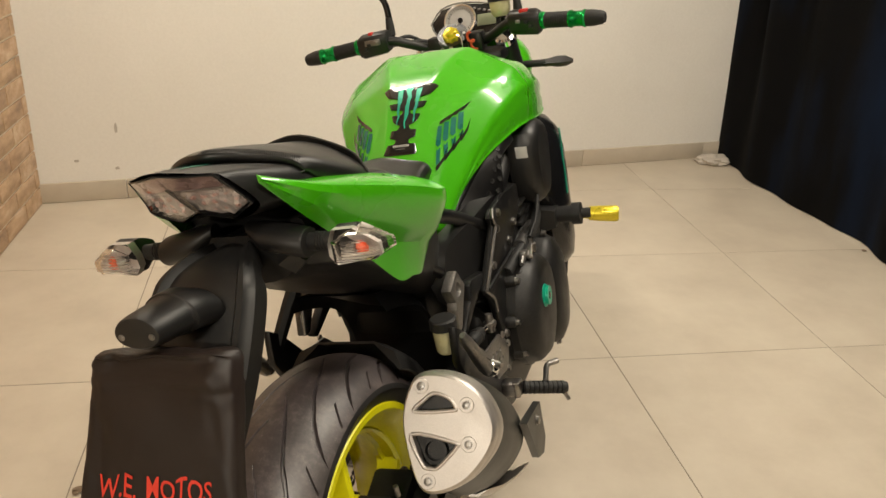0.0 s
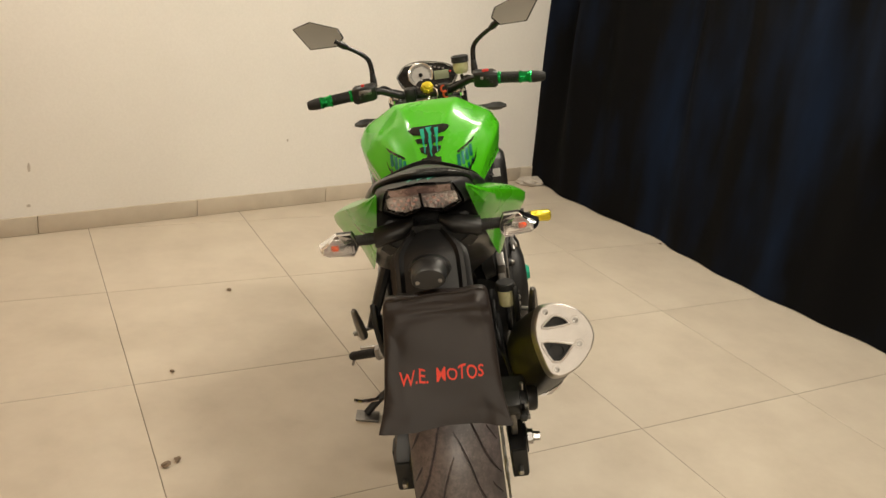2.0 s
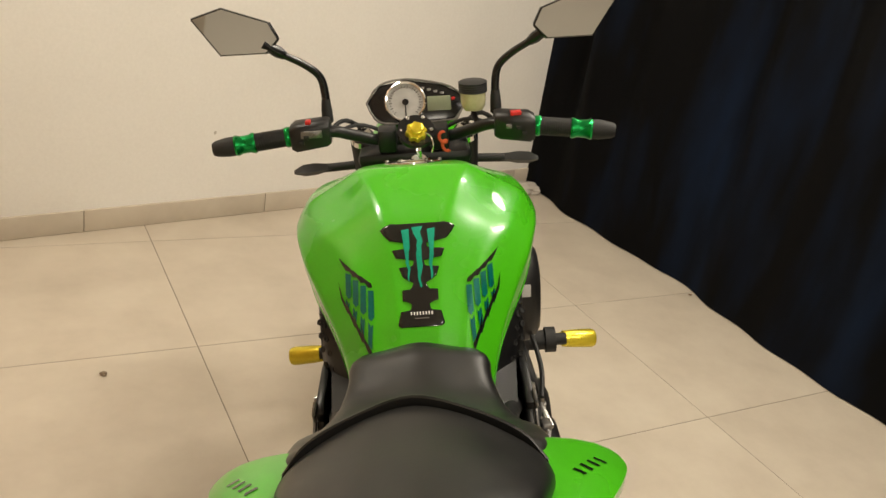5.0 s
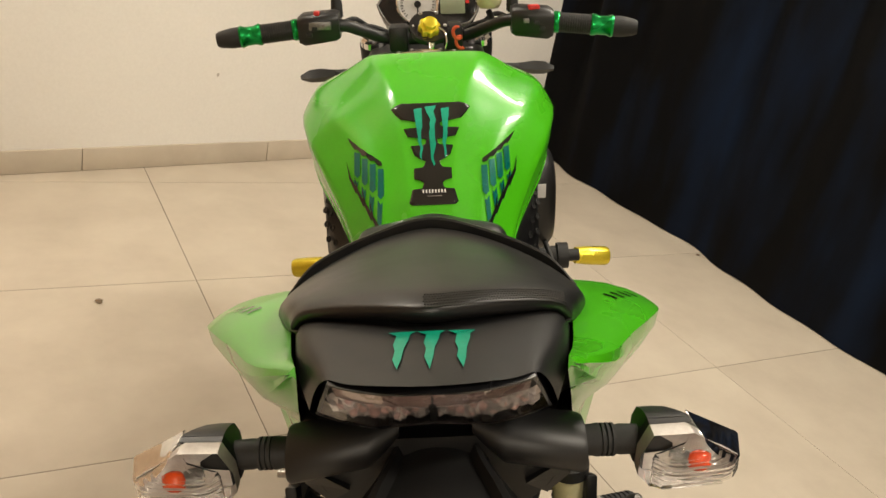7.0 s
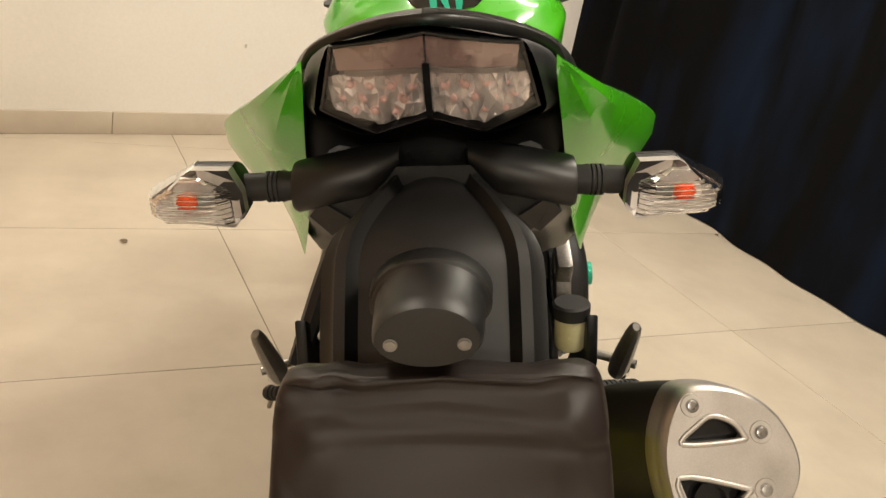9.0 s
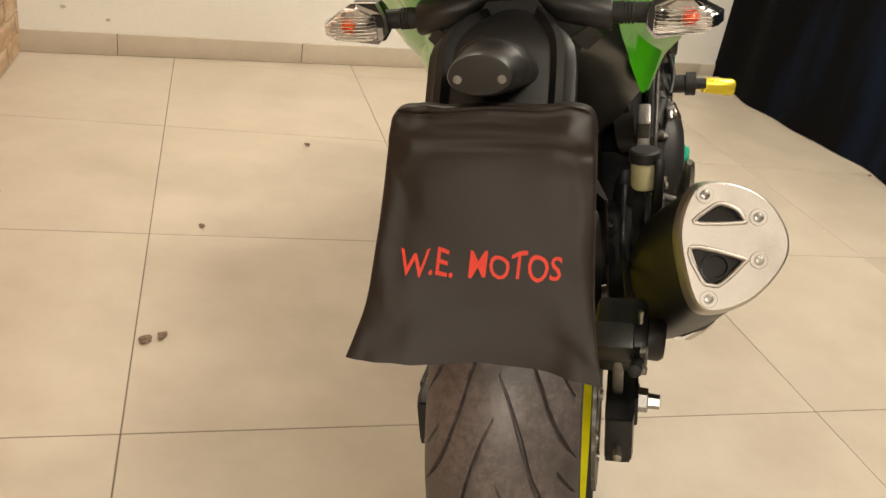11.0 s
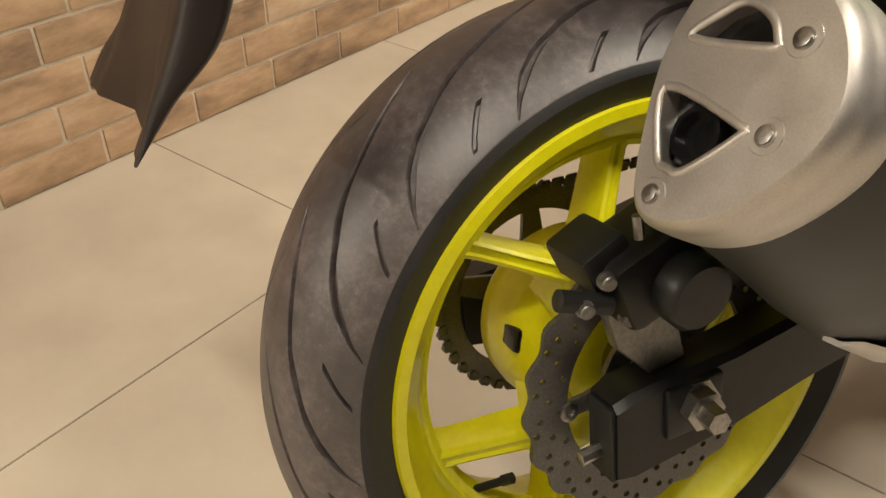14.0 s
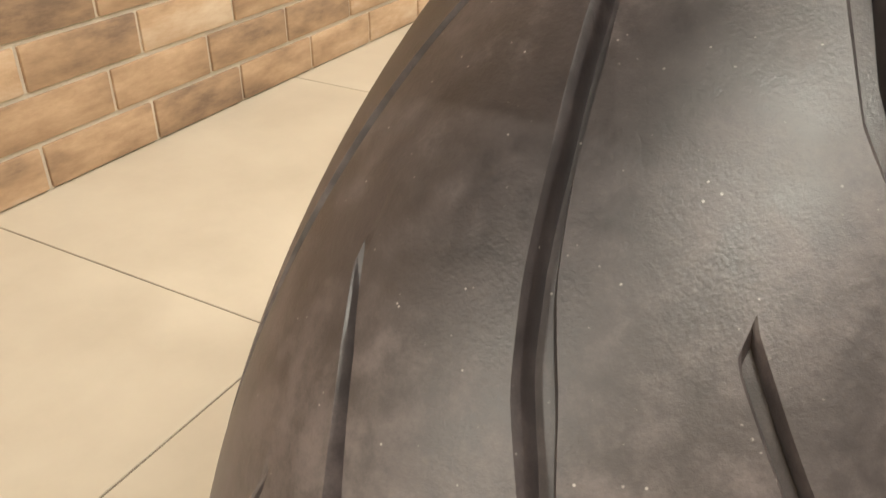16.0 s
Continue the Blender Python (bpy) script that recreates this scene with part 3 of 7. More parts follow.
def spoke(cy, cz, ang, swing_by, r1, k=1.0):
    """One straight limb of a forked spoke, with a shallow channel down its face and a flared foot at the rim."""
    sgn = 1 if swing_by > 0 else -1
    a, b = polar(cy, cz, ang, 0.094 * k, 0.036 * k, 0.008 * sgn), polar(cy, cz, ang + swing_by, r1, 0.014 * k)
    d = (b - a).normalized()
    ax = (Vector((1, 0, 0)) - d * d.x).normalized()
    side = d.cross(ax)
    rings = []
    for t, w, dp in ((0, 0.022, 0.022), (0.25, 0.020, 0.021), (0.5, 0.018, 0.020), (0.75, 0.018, 0.019), (0.9, 0.021, 0.020), (0.97, 0.029, 0.022), (1.03, 0.040, 0.025)):
        pr = [(-w / 2, -dp), (-w / 2, dp * 0.62), (-w * 0.40, dp * 0.9), (-w * 0.24, dp), (-w * 0.14, dp * 0.84), (w * 0.14, dp * 0.84), (w * 0.24, dp), (w * 0.40, dp * 0.9), (w / 2, dp * 0.62), (w / 2, -dp)]
        rings.append([a.lerp(b, t) + side * q + ax * e for q, e in pr])
    return loft(rings, 2, 1)


def wheel(name, cy, rt, half, crown, angles, label, grooves):
    cz, bead, hw = AXLE_Z if name == "rear_wheel" else 0.300, 0.2285, half - 0.012
    rim = ring_x(cy, cz, [(hw, bead + 0.002), (hw + 0.003, bead), (hw + 0.003, bead - 0.009), (hw - 0.001, bead - 0.013), (hw - 0.010, bead - 0.018), (hw - 0.016, bead - 0.026),
                          (hw * 0.55, bead - 0.036), (0.020, bead - 0.044), (-0.02, bead - 0.044), (-hw * 0.55, bead - 0.036), (-hw + 0.016, bead - 0.026), (-hw + 0.010, bead - 0.018), (-hw - 0.003, bead - 0.011),
                          (-hw - 0.003, bead), (-hw, bead + 0.002), (-hw + 0.012, bead - 0.006), (-hw * 0.5, bead - 0.022), (hw * 0.5, bead - 0.022), (hw - 0.012, bead - 0.006)], 96)
    w = part(name, rim, YELLOW, bike, label, 30)
    for rx in (hw * 0.42, hw * 0.10):
        part("rim_ridge", ring_x(cy, cz, [(rx + 0.004, bead - 0.036 - 0.010 * (1 - rx / hw)), (rx, bead - 0.0415 - 0.010 * (1 - rx / hw)), (rx - 0.004, bead - 0.036 - 0.010 * (1 - rx / hw)), (rx, bead - 0.030)], 96), YELLOW, w, "", 20)
    ty = part("tyre", tyre(cy, cz, rt, half, bead, crown, grooves), RUBBER, w, "worn black sport tyre with curved grooves", 24)
    ty.data.materials.append(SIDEWALL)
    edge = rt - crown + crown * math.cos(math.asin(min(1, (half - 0.001) / crown))) - 0.003
    for face in ty.data.polygons:
        if math.hypot(face.center.y - cy, face.center.z - cz) < edge:
            face.material_index = 1
    k = half / 0.089
    for a in angles:
        part("fork_root", fork_root(cy, cz, a, k), YELLOW, w, "", 30)
        for turn_by in (-26, 26):
            part("spoke", spoke(cy, cz, a, turn_by, 0.196, k), YELLOW, w, "", 30)
    return w, cz


rear, _ = wheel("rear_wheel", 0.0, R_TYRE, 0.089, 0.105, (21, 134, 256), "yellow painted cast wheel with six spokes", 32)
hub = ring_x(0, AXLE_Z, [(0.062, 0.030), (0.066, 0.050), (0.060, 0.062), (0.040, 0.074), (0.020, 0.083), (0.0, 0.088), (-0.030, 0.090), (-0.050, 0.088), (-0.060, 0.082), (-0.062, 0.030)], 64)
part("hub", hub, YELLOW, rear, "yellow hub drum")
# Gloss black blocks give the dark of the hub's pockets; nothing is recessed.
for a in (78, 196, 318):
    m = radial(0, AXLE_Z, a)
    part("hub_pocket", put(bmesh.new(), box(0, 0.0825, 0.003, 0.024, 0.012, 0.027, 0.0045), m), GLOSS, rear, "black block standing for the shade in a hub pocket")
valve = bmesh.new()
m = radial(0, AXLE_Z, 132)
put(valve, rod((0, 0.186, 0.01), (0, 0.158, 0.034), 0.004), m)
put(valve, rod((0, 0.160, 0.032), (0, 0.151, 0.040), 0.0052), m)
part("valve", valve, GASKET, rear, "black tyre valve")


def wave_disc(x, r_out, r_in, waves, thick, cy, cz, holes=(), wave=0.0030):
    """A flat ring with a wavy rim; holes are (radius from the axle, degrees, radius), drilled right through."""
    n = waves * 8
    bm = bmesh.new()
    edges = []
    loops = [[(r_out + wave * math.cos(waves * 2 * math.pi * k / n), 2 * math.pi * k / n) for k in range(n)], [(r_in, 2 * math.pi * k / 72) for k in range(72)]]
    flat = [[(r * math.sin(a), r * math.cos(a)) for r, a in lp] for lp in loops]
    for hr, ha, rad in holes:
        c = (hr * math.sin(radians(ha)), hr * math.cos(radians(ha)))
        flat.append([(c[0] + rad * math.cos(k * math.pi / 4), c[1] + rad * math.sin(k * math.pi / 4)) for k in range(8)])
    for lp in flat:
        vs = [bm.verts.new((0, cy + p, cz + q)) for p, q in lp]
        edges += [bm.edges.new((vs[k], vs[(k + 1) % len(vs)])) for k in range(len(vs))]
    bmesh.ops.triangle_fill(bm, edges=edges, use_beauty=True)
    g = bmesh.ops.extrude_face_region(bm, geom=bm.faces[:])
    bmesh.ops.translate(bm, vec=(thick, 0, 0), verts=[v for v in g["geom"] if isinstance(v, bmesh.types.BMVert)])
    bmesh.ops.translate(bm, vec=(x - thick / 2, 0, 0), verts=bm.verts)
    return bm


disc = part("brake_disc", wave_disc(0.098, 0.127, 0.090, 20, 0.005, 0, AXLE_Z, [(r, 18 * k + off, 0.0031) for k in range(20) for r, off in ((0.0965, 0), (0.1065, 6.5), (0.1155, -1.5), (0.1200, 10.5))]), DISC, rear, "wavy drilled steel brake disc", 30)
carrier = part("disc_carrier", ring_x(0, AXLE_Z, [(0.094, 0.034), (0.099, 0.034), (0.099, 0.055), (0.094, 0.055)], 48), GREYMETAL, rear, "grey disc carrier")
for k in range(5):
    part("carrier_arm", plate([(-0.014, 0.045), (0.014, 0.045), (0.0085, 0.070), (0.008, 0.095), (-0.008, 0.095), (-0.0085, 0.070)], 0.005, radial(0, AXLE_Z, 20 + 72 * k) @ Matrix.Translation((0, 0, 0.094))), GREYMETAL, carrier)
for k in range(5):
    c = radial(0, AXLE_Z, 20 + 72 * k) @ Vector((0, 0.0885, 0.0945))
    part("bobbin", turned(c, c + Vector((0.0085, 0, 0)), [(0, 0.0085), (0.9, 0.0085), (1, 0.007), (1, 0.004), (0.7, 0.0035)], 20), STEEL, carrier, "steel disc bobbin")
sp = wave_disc(-0.097, 0.113, 0.088, 43, 0.006, 0, AXLE_Z, (), 0.0035)
sprocket = part("sprocket", sp, DISC, rear, "dark toothed chain sprocket")
for k in range(5):
    part("sprocket_arm", plate([(-0.014, 0.05), (0.014, 0.05), (0.009, 0.094), (-0.009, 0.094)], 0.006, radial(0, AXLE_Z, 72 * k) @ Matrix.Translation((0, 0, -0.100))), DISC, sprocket)

front, FZ = wheel("front_wheel", WHEELBASE, 0.298, 0.060, 0.075, (0, 120, 240), "yellow painted cast front wheel", 24)
part("hub", ring_x(WHEELBASE, FZ, [(0.05, 0.02), (0.05, 0.045), (0, 0.06), (-0.05, 0.045), (-0.05, 0.02)], 40), YELLOW, front)
for s in (1, -1):
    part("brake_disc", wave_disc(0.068 * s, 0.150, 0.105, 22, 0.005, WHEELBASE, FZ), DISC, front, "wavy steel front disc")

# swingarm, chain, brake ---------------------------------------------


def arm():
    rings = []
    for y, z, h, x0, x1 in ((-0.075, 0.300, 0.036, 0.112, 0.146), (-0.06, 0.302, 0.040, 0.110, 0.148), (0.04, 0.310, 0.038, 0.110, 0.148), (0.12, 0.322, 0.036, 0.108, 0.146), (0.30, 0.350, 0.044, 0.098, 0.140), (0.52, 0.385, 0.052, 0.085, 0.13)):
        rings.append([(x0, y, z - h), (x1 - 0.006, y, z - h), (x1, y, z - h + 0.006), (x1, y, z + h - 0.006), (x1 - 0.006, y, z + h), (x0, y, z + h)])
    return skin(rings)


swing = part("swingarm", box(0, 0.40, 0.385, 0.22, 0.12, 0.09, 0.02), FRAME, bike, "black box-section swingarm")
both("arm", arm, FRAME, swing)
both("arm_end_cap", lambda: box(0.129, -0.077, 0.300, 0.030, 0.004, 0.066, 0.001), GASKET, swing)
nut = turned((0.146, -0.004, 0.318), (0.182, -0.008, 0.318), [(0, 0.022), (0.2, 0.022), (0.22, 0.017), (0.55, 0.017), (0.58, 0.011), (1, 0.010)], 6)
part("axle_nut", nut, STEEL, swing, "worn steel axle nut")
both("axle_block", lambda: box(0.149, -0.005, 0.316, 0.008, 0.055, 0.046, 0.003), FRAME, swing)
both("adjuster", lambda: rod((0.128, -0.07, 0.290), (0.128, -0.098, 0.288), 0.006, 8), STEEL, swing)

caliper = part("rear_caliper", box(0.128, -0.010, 0.438, 0.066, 0.085, 0.058, 0.010, (20, 0, 0)), FRAME, bike, "black rear brake caliper")
part("piston_cover", turned((0.160, 0.000, 0.428), (0.182, 0.000, 0.426), [(0, 0.028), (0.75, 0.028), (1, 0.024)], 28), FRAME, caliper)
part("pad_block", box(0.118, -0.048, 0.450, 0.052, 0.040, 0.034, 0.005, (25, 0, 0)), PLASTIC, caliper)
for p in ((0.148, -0.040, 0.410), (0.152, -0.078, 0.430), (0.152, -0.060, 0.446)):
    part("bolt", bolt(p, (1, -0.2, 0), 0.0055, 0.008), GREYMETAL, caliper)
part("slide_pin", rod((0.145, -0.095, 0.438), (0.150, -0.055, 0.425), 0.008), GASKET, caliper)
part("caliper_bracket", side_plate([(-0.050, 0.425), (-0.020, 0.430), (0.015, 0.400), (0.030, 0.345), (-0.005, 0.340), (-0.035, 0.372)], 0.118, 0.014, 0.003), GREYMETAL, caliper, "grey cast bracket")
part("bleed_nipple", rod((0.150, -0.03, 0.468), (0.150, -0.032, 0.486), 0.004, 8), STEEL, caliper)
caliper.location = (0, -0.028, 0.004)
part("brake_hose", pipe([(0.135, 0.03, 0.45), (0.13, 0.10, 0.46), (0.125, 0.20, 0.43), (0.12, 0.32, 0.42), (0.12, 0.40, 0.48)], 0.005, 8), GASKET, bike, "black rubber brake hose")

chain = bmesh.new()
for i in range(64):
    y = -0.0 + 0.52 * (i + 0.5) / 64
    for top in (1, -1):
        z = AXLE_Z + top * 0.108 + (y / 0.52) * (0.385 - AXLE_Z - top * 0.068)
        put(chain, box(-0.097 + 0.004 * (1 if i % 2 else -1), y, z, 0.003, 0.014, 0.009, 0.002))
for i in range(40):
    a = math.pi * i / 39
    put(chain, box(-0.097 + 0.004 * (1 if i % 2 else -1), -0.110 * math.sin(a), AXLE_Z + 0.110 * math.cos(a), 0.003, 0.010, 0.010, 0.002, (math.degrees(a), 0, 0)))
part("chain", chain, DISC, bike, "dark drive chain")
hug = []
for a in range(-75, 42, 9):
    th = radians(a)
    r = R_TYRE + 0.014
    hug.append([(x, -(r + dz) * math.sin(th), AXLE_Z + (r + dz) * math.cos(th)) for x, dz in ((-0.100, -0.040), (-0.085, -0.012), (-0.05, 0.004), (0.05, 0.004), (0.085, -0.012), (0.100, -0.040), (0.096, -0.042), (0.05, 0.000), (-0.05, 0.000), (-0.096, -0.042))])
hugger = hug[:6]
part("rear_hugger", loft([[Vector(p) for p in r] for r in hugger], 1, 1), PLASTIC, bike, "black plastic hugger close over the tyre")
part("chain_guard", skin([[(-0.135, y, z - 0.014), (-0.095, y, z - 0.006), (-0.093, y, z), (-0.135, y, z - 0.006)] for y, z in ((-0.06, 0.45), (0.02, 0.462), (0.2, 0.46), (0.42, 0.465))]), PLASTIC, bike)

# exhaust ------------------------------------------------------------
CAP_OUT = [(-0.036, 0.074), (0.007, 0.071), (0.042, 0.050), (0.062, 0.012), (0.056, -0.023), (0.024, -0.062), (-0.016, -0.080), (-0.040, -0.072), (-0.055, -0.030), (-0.062, 0.016), (-0.053, 0.055)]
N_CAP = Vector((0.08, -0.876, 0.473)).normalized()
U_CAP = Vector((0, 0.475, 0.880))
X_CAP = U_CAP.cross(N_CAP).normalized()
U_CAP = N_CAP.cross(X_CAP)
P_CAP = Vector((0.250, -0.076, 0.592))


def cap_ring(dist, scale=1.0, dx=0.0, du=0.0, nv=6):
    pts = [(x * scale + dx, u * scale + du) for x, u in CAP_OUT]
    c = curve([pts[-1], *pts, pts[0], pts[1]], nv)[nv:nv + nv * len(pts)]
    return [P_CAP + X_CAP * p.x + U_CAP * p.y - N_CAP * dist for p in c]


def cap_at(x, u, d=0.0):
    return P_CAP + X_CAP * x + U_CAP * u - N_CAP * d


exhaust = part("muffler", skin([cap_ring(d, s, dx, du) for d, s, dx, du in ((0.040, 0.985, 0, 0), (0.046, 1.0, 0, 0), (0.11, 1.06, -0.004, -0.009), (0.18, 1.13, -0.012, -0.021), (0.25, 1.15, -0.020, -0.032), (0.30, 1.06, -0.026, -0.036), (0.330, 0.88, -0.030, -0.032), (0.345, 0.55, -0.034, -0.028))]), MUFFLER, bike, "stubby satin black silencer with a silver end cap", 40)
HOLE_A = [(-0.044, 0.024), (-0.030, 0.040), (-0.016, 0.048), (0.002, 0.042), (0.011, 0.031), (0.008, 0.026)]
HOLE_B = [(-0.048, -0.004), (0.010, -0.014), (0.012, -0.020), (-0.012, -0.045), (-0.024, -0.047), (-0.034, -0.042)]
capf = bmesh.new()
edges = []
outer = [p for p in curve([CAP_OUT[-1], *CAP_OUT, CAP_OUT[0], CAP_OUT[1]], 6)[6:6 + 66]]
for lp, sc in ((outer, 0.93), (HOLE_A, 1.0), (HOLE_B, 1.0)):
    vs = [capf.verts.new((p[0] * sc, p[1] * sc, 0)) for p in lp]
    edges += [capf.edges.new((vs[i], vs[(i + 1) % len(vs)])) for i in range(len(vs))]
bmesh.ops.triangle_fill(capf, edges=edges, use_beauty=True)
for f in capf.faces:
    if f.normal.z < 0:
        f.normal_flip()
M_CAP = basis(X_CAP, U_CAP, N_CAP, P_CAP)
g = bmesh.ops.extrude_edge_only(capf, edges=[e for e in capf.edges if len(e.link_faces) == 1 and all(any((v.co.xy - Vector(q)).length < 1e-4 for q in HOLE_A + HOLE_B) for v in e.verts)])
for v in g["geom"]:
    if isinstance(v, bmesh.types.BMVert):
        v.co.z -= 0.014
        v.co.xy *= 0.985
bmesh.ops.transform(capf, matrix=M_CAP, verts=capf.verts)
put(capf, skin([cap_ring(0.0, 0.93), cap_ring(0.002, 0.962), cap_ring(0.007, 0.990), cap_ring(0.014, 1.003), cap_ring(0.020, 1.0), cap_ring(0.022, 1.012), cap_ring(0.044, 1.02), cap_ring(0.046, 1.0)], True, False))
bmesh.ops.remove_doubles(capf, verts=capf.verts, dist=2e-4)
cap = part("end_cap", capf, ALU, exhaust, "cast silver aluminium end cap with two openings", 34)
for loop in (HOLE_A, HOLE_B):
    inset = [(x, u) for x, u in loop]
    path = curve([inset[-1], *inset, inset[0], inset[1]], 4)[4:4 + 4 * len(inset) + 1]
    part("opening_rim", pipe([cap_at(q[0], q[1], 0.0016) for q in path], 0.0030, 12, 1), ALU, exhaust, "rounded rim of the opening")
part("inner_chamber", skin([cap_ring(0.013, 0.9), cap_ring(0.05, 0.9)]), GLOSS, exhaust, "black inside of the silencer")
ot = bmesh.new()
put(ot, turned(cap_at(-0.018, -0.025, 0.0125), cap_at(-0.018, -0.025, 0.004), [(0, 0.016), (1, 0.016), (1, 0.013), (0.05, 0.012)], 24))
part("outlet_pipe", ot, GLOSS, exhaust, "dark outlet pipe")
for x, u in ((-0.034, 0.057), (0.026, 0.033), (0.028, -0.016), (-0.026, -0.063)):
    boss = turned(cap_at(x, u, 0.002), cap_at(x, u, -0.0008), [(0, 0.0115), (1, 0.0095)], 20)
    part("bolt_boss", boss, ALU, exhaust)
    part("bolt", bolt(cap_at(x, u, -0.0006), N_CAP, 0.0048, 0.0026), STEEL, exhaust)
low = [cap_at(x, u - 0.005, d) for d, x, u in ((0.235, -0.018, -0.117), (0.262, -0.004, -0.118), (0.290, 0.008, -0.111), (0.318, 0.020, -0.096))]
trim = skin([[p + X_CAP * a * w + U_CAP * b * w for a, b in ((-0.028, -0.003), (0.0, -0.002), (0.026, 0.016), (0.028, 0.021), (0.0, 0.007), (-0.028, 0.006))] for p, w in zip(low, (0.5, 0.7, 0.9, 1.0))])
part("heat_trim", trim, ALU, exhaust, "bright strip along its lower edge")
brk = skin([[Vector(p) + Vector((t, 0, 0)) for p in poly] for t in (-0.006, 0.006) for poly in [[(0.305, 0.069, 0.508), (0.298, 0.114, 0.49), (0.262, 0.3, 0.4), (0.256, 0.324, 0.312), (0.262, 0.279, 0.309), (0.268, 0.223, 0.338)]]])
part("hanger", brk, MUFFLER, exhaust, "black pressed hanger bracket")
part("hanger_bolt", bolt((0.289, 0.190, 0.435), (1, 0, 0), 0.007, 0.006), STEEL, exhaust)
part("link_pipe", pipe([(0.215, 0.22, 0.43), (0.18, 0.30, 0.36), (0.12, 0.40, 0.26), (0.05, 0.55, 0.18), (0.0, 0.80, 0.16)], 0.026, 14), GREYMETAL, bike, "dull steel exhaust pipe under the engine")

# engine and frame ---------------------------------------------------
block = part("engine", loft([sym(y, h) for y, h in (
    (0.46, [(0, 0.52), (0.10, 0.52), (0.15, 0.48), (0.155, 0.36), (0.12, 0.26), (0, 0.24)]),
    (0.58, [(0, 0.54), (0.12, 0.54), (0.175, 0.50), (0.18, 0.36), (0.13, 0.22), (0, 0.19)]),
    (0.74, [(0, 0.58), (0.14, 0.58), (0.18, 0.52), (0.18, 0.36), (0.12, 0.20), (0, 0.17)]),
    (0.90, [(0, 0.70), (0.15, 0.68), (0.17, 0.60), (0.15, 0.40), (0.10, 0.26), (0, 0.22)]),
    (0.98, [(0, 0.70), (0.14, 0.68), (0.15, 0.60), (0.13, 0.45), (0.08, 0.32), (0, 0.30)]))], 3, 2), ENGINE, bike, "black four-cylinder engine block")
clutch = loft([[(x, 0.625 + sc * r * math.cos(a) * 1.04, 0.435 + sc * r * math.sin(a) * (1.12 if math.sin(a) < 0 else 0.98)) for a in [2 * math.pi * k / 28 for k in range(28)]] for x, sc, r in ((0.150, 1.03, 0.112), (0.186, 1.03, 0.112), (0.190, 1.0, 0.112), (0.206, 0.97, 0.112), (0.222, 0.84, 0.112), (0.227, 0.66, 0.112), (0.228, 0.3, 0.112))], 1, 1)
part("clutch_cover", clutch, ENGINE, block, "matt black round clutch cover")
part("oil_filler_cap", turned((0.222, 0.604, 0.463), (0.238, 0.604, 0.463), [(0, 0.024), (0.5, 0.024), (0.6, 0.020), (1, 0.0195), (1.0, 0.009), (0.8, 0.007)], 28), TEALBRIGHT, block, "bright teal anodised oil filler cap")
part("cap_socket", turned((0.2345, 0.604, 0.463), (0.2386, 0.604, 0.463), [(0, 0.008), (1, 0.0075)], 6), GLOSS, block)
for k in range(9):
    a = radians(40 * k + 12)
    part("bolt", bolt((0.186, 0.625 + 0.119 * math.cos(a), 0.435 + 0.119 * math.sin(a)), (1, 0, 0), 0.006, 0.010), STEEL, block)
for k in range(9):
    a = radians(40 * k + 12)
    part("bolt_boss", turned((0.165, 0.625 + 0.119 * math.cos(a), 0.435 + 0.119 * math.sin(a)), (0.187, 0.625 + 0.119 * math.cos(a), 0.435 + 0.119 * math.sin(a)), [(0, 0.013), (0.8, 0.0115), (1, 0.010)], 14), ENGINE, block)
for r0, a0, a1 in ((0.078, 200, 330), (0.062, 205, 325), (0.090, 60, 150)):
    part("cover_rib", pipe([(0.2235 - (r0 - 0.06) * 0.35, 0.625 + r0 * math.cos(radians(a)), 0.435 + r0 * math.sin(radians(a))) for a in range(a0, a1 + 1, 13)], 0.0035, 8, 2), ENGINE, block)
part("clutch_arm", put(box(0.200, 0.640, 0.553, 0.012, 0.070, 0.010, 0.003, (10, 0, 12)), turned((0.196, 0.668, 0.538), (0.198, 0.668, 0.572), [(0, 0.011), (0.5, 0.011), (0.55, 0.007), (1, 0.006)], 12)), STEEL, block, "bright clutch release arm")
part("cable_holder", put(box(0.198, 0.600, 0.560, 0.016, 0.030, 0.012, 0.003, (-14, 0, 0)), turned((0.198, 0.588, 0.556), (0.198, 0.570, 0.548), [(0, 0.007), (1, 0.005)], 8)), GREYMETAL, block)
part("clutch_cable", pipe([(0.199, 0.66, 0.572), (0.205, 0.72, 0.60), (0.190, 0.82, 0.64), (0.15, 0.95, 0.74)], 0.0045, 8), GASKET, block)
part("sensor_plug", put(box(0.186, 0.545, 0.405, 0.014, 0.026, 0.036, 0.004), turned((0.19, 0.534, 0.414), (0.20, 0.534, 0.414), [(0, 0.013), (1, 0.012)], 6)), STEEL, block, "steel hose union")
part("starter_cover", turned((0.15, 0.86, 0.42), (0.195, 0.86, 0.42), [(0, 0.075), (0.7, 0.075), (0.9, 0.066), (1, 0.05)], 28), ENGINE, block)
part("pulser_cover", loft([[(x, 0.775 + sc * r * math.cos(a) * 0.80, 0.40 + sc * r * math.sin(a) * 1.25) for a in [2 * math.pi * k / 28 for k in range(28)]] for x, sc, r in ((0.15, 1.0, 0.105), (0.200, 1.0, 0.105), (0.215, 0.93, 0.105), (0.228, 0.72, 0.105), (0.231, 0.3, 0.105))], 1, 1), ENGINE, block, "matt black crankcase end cover")
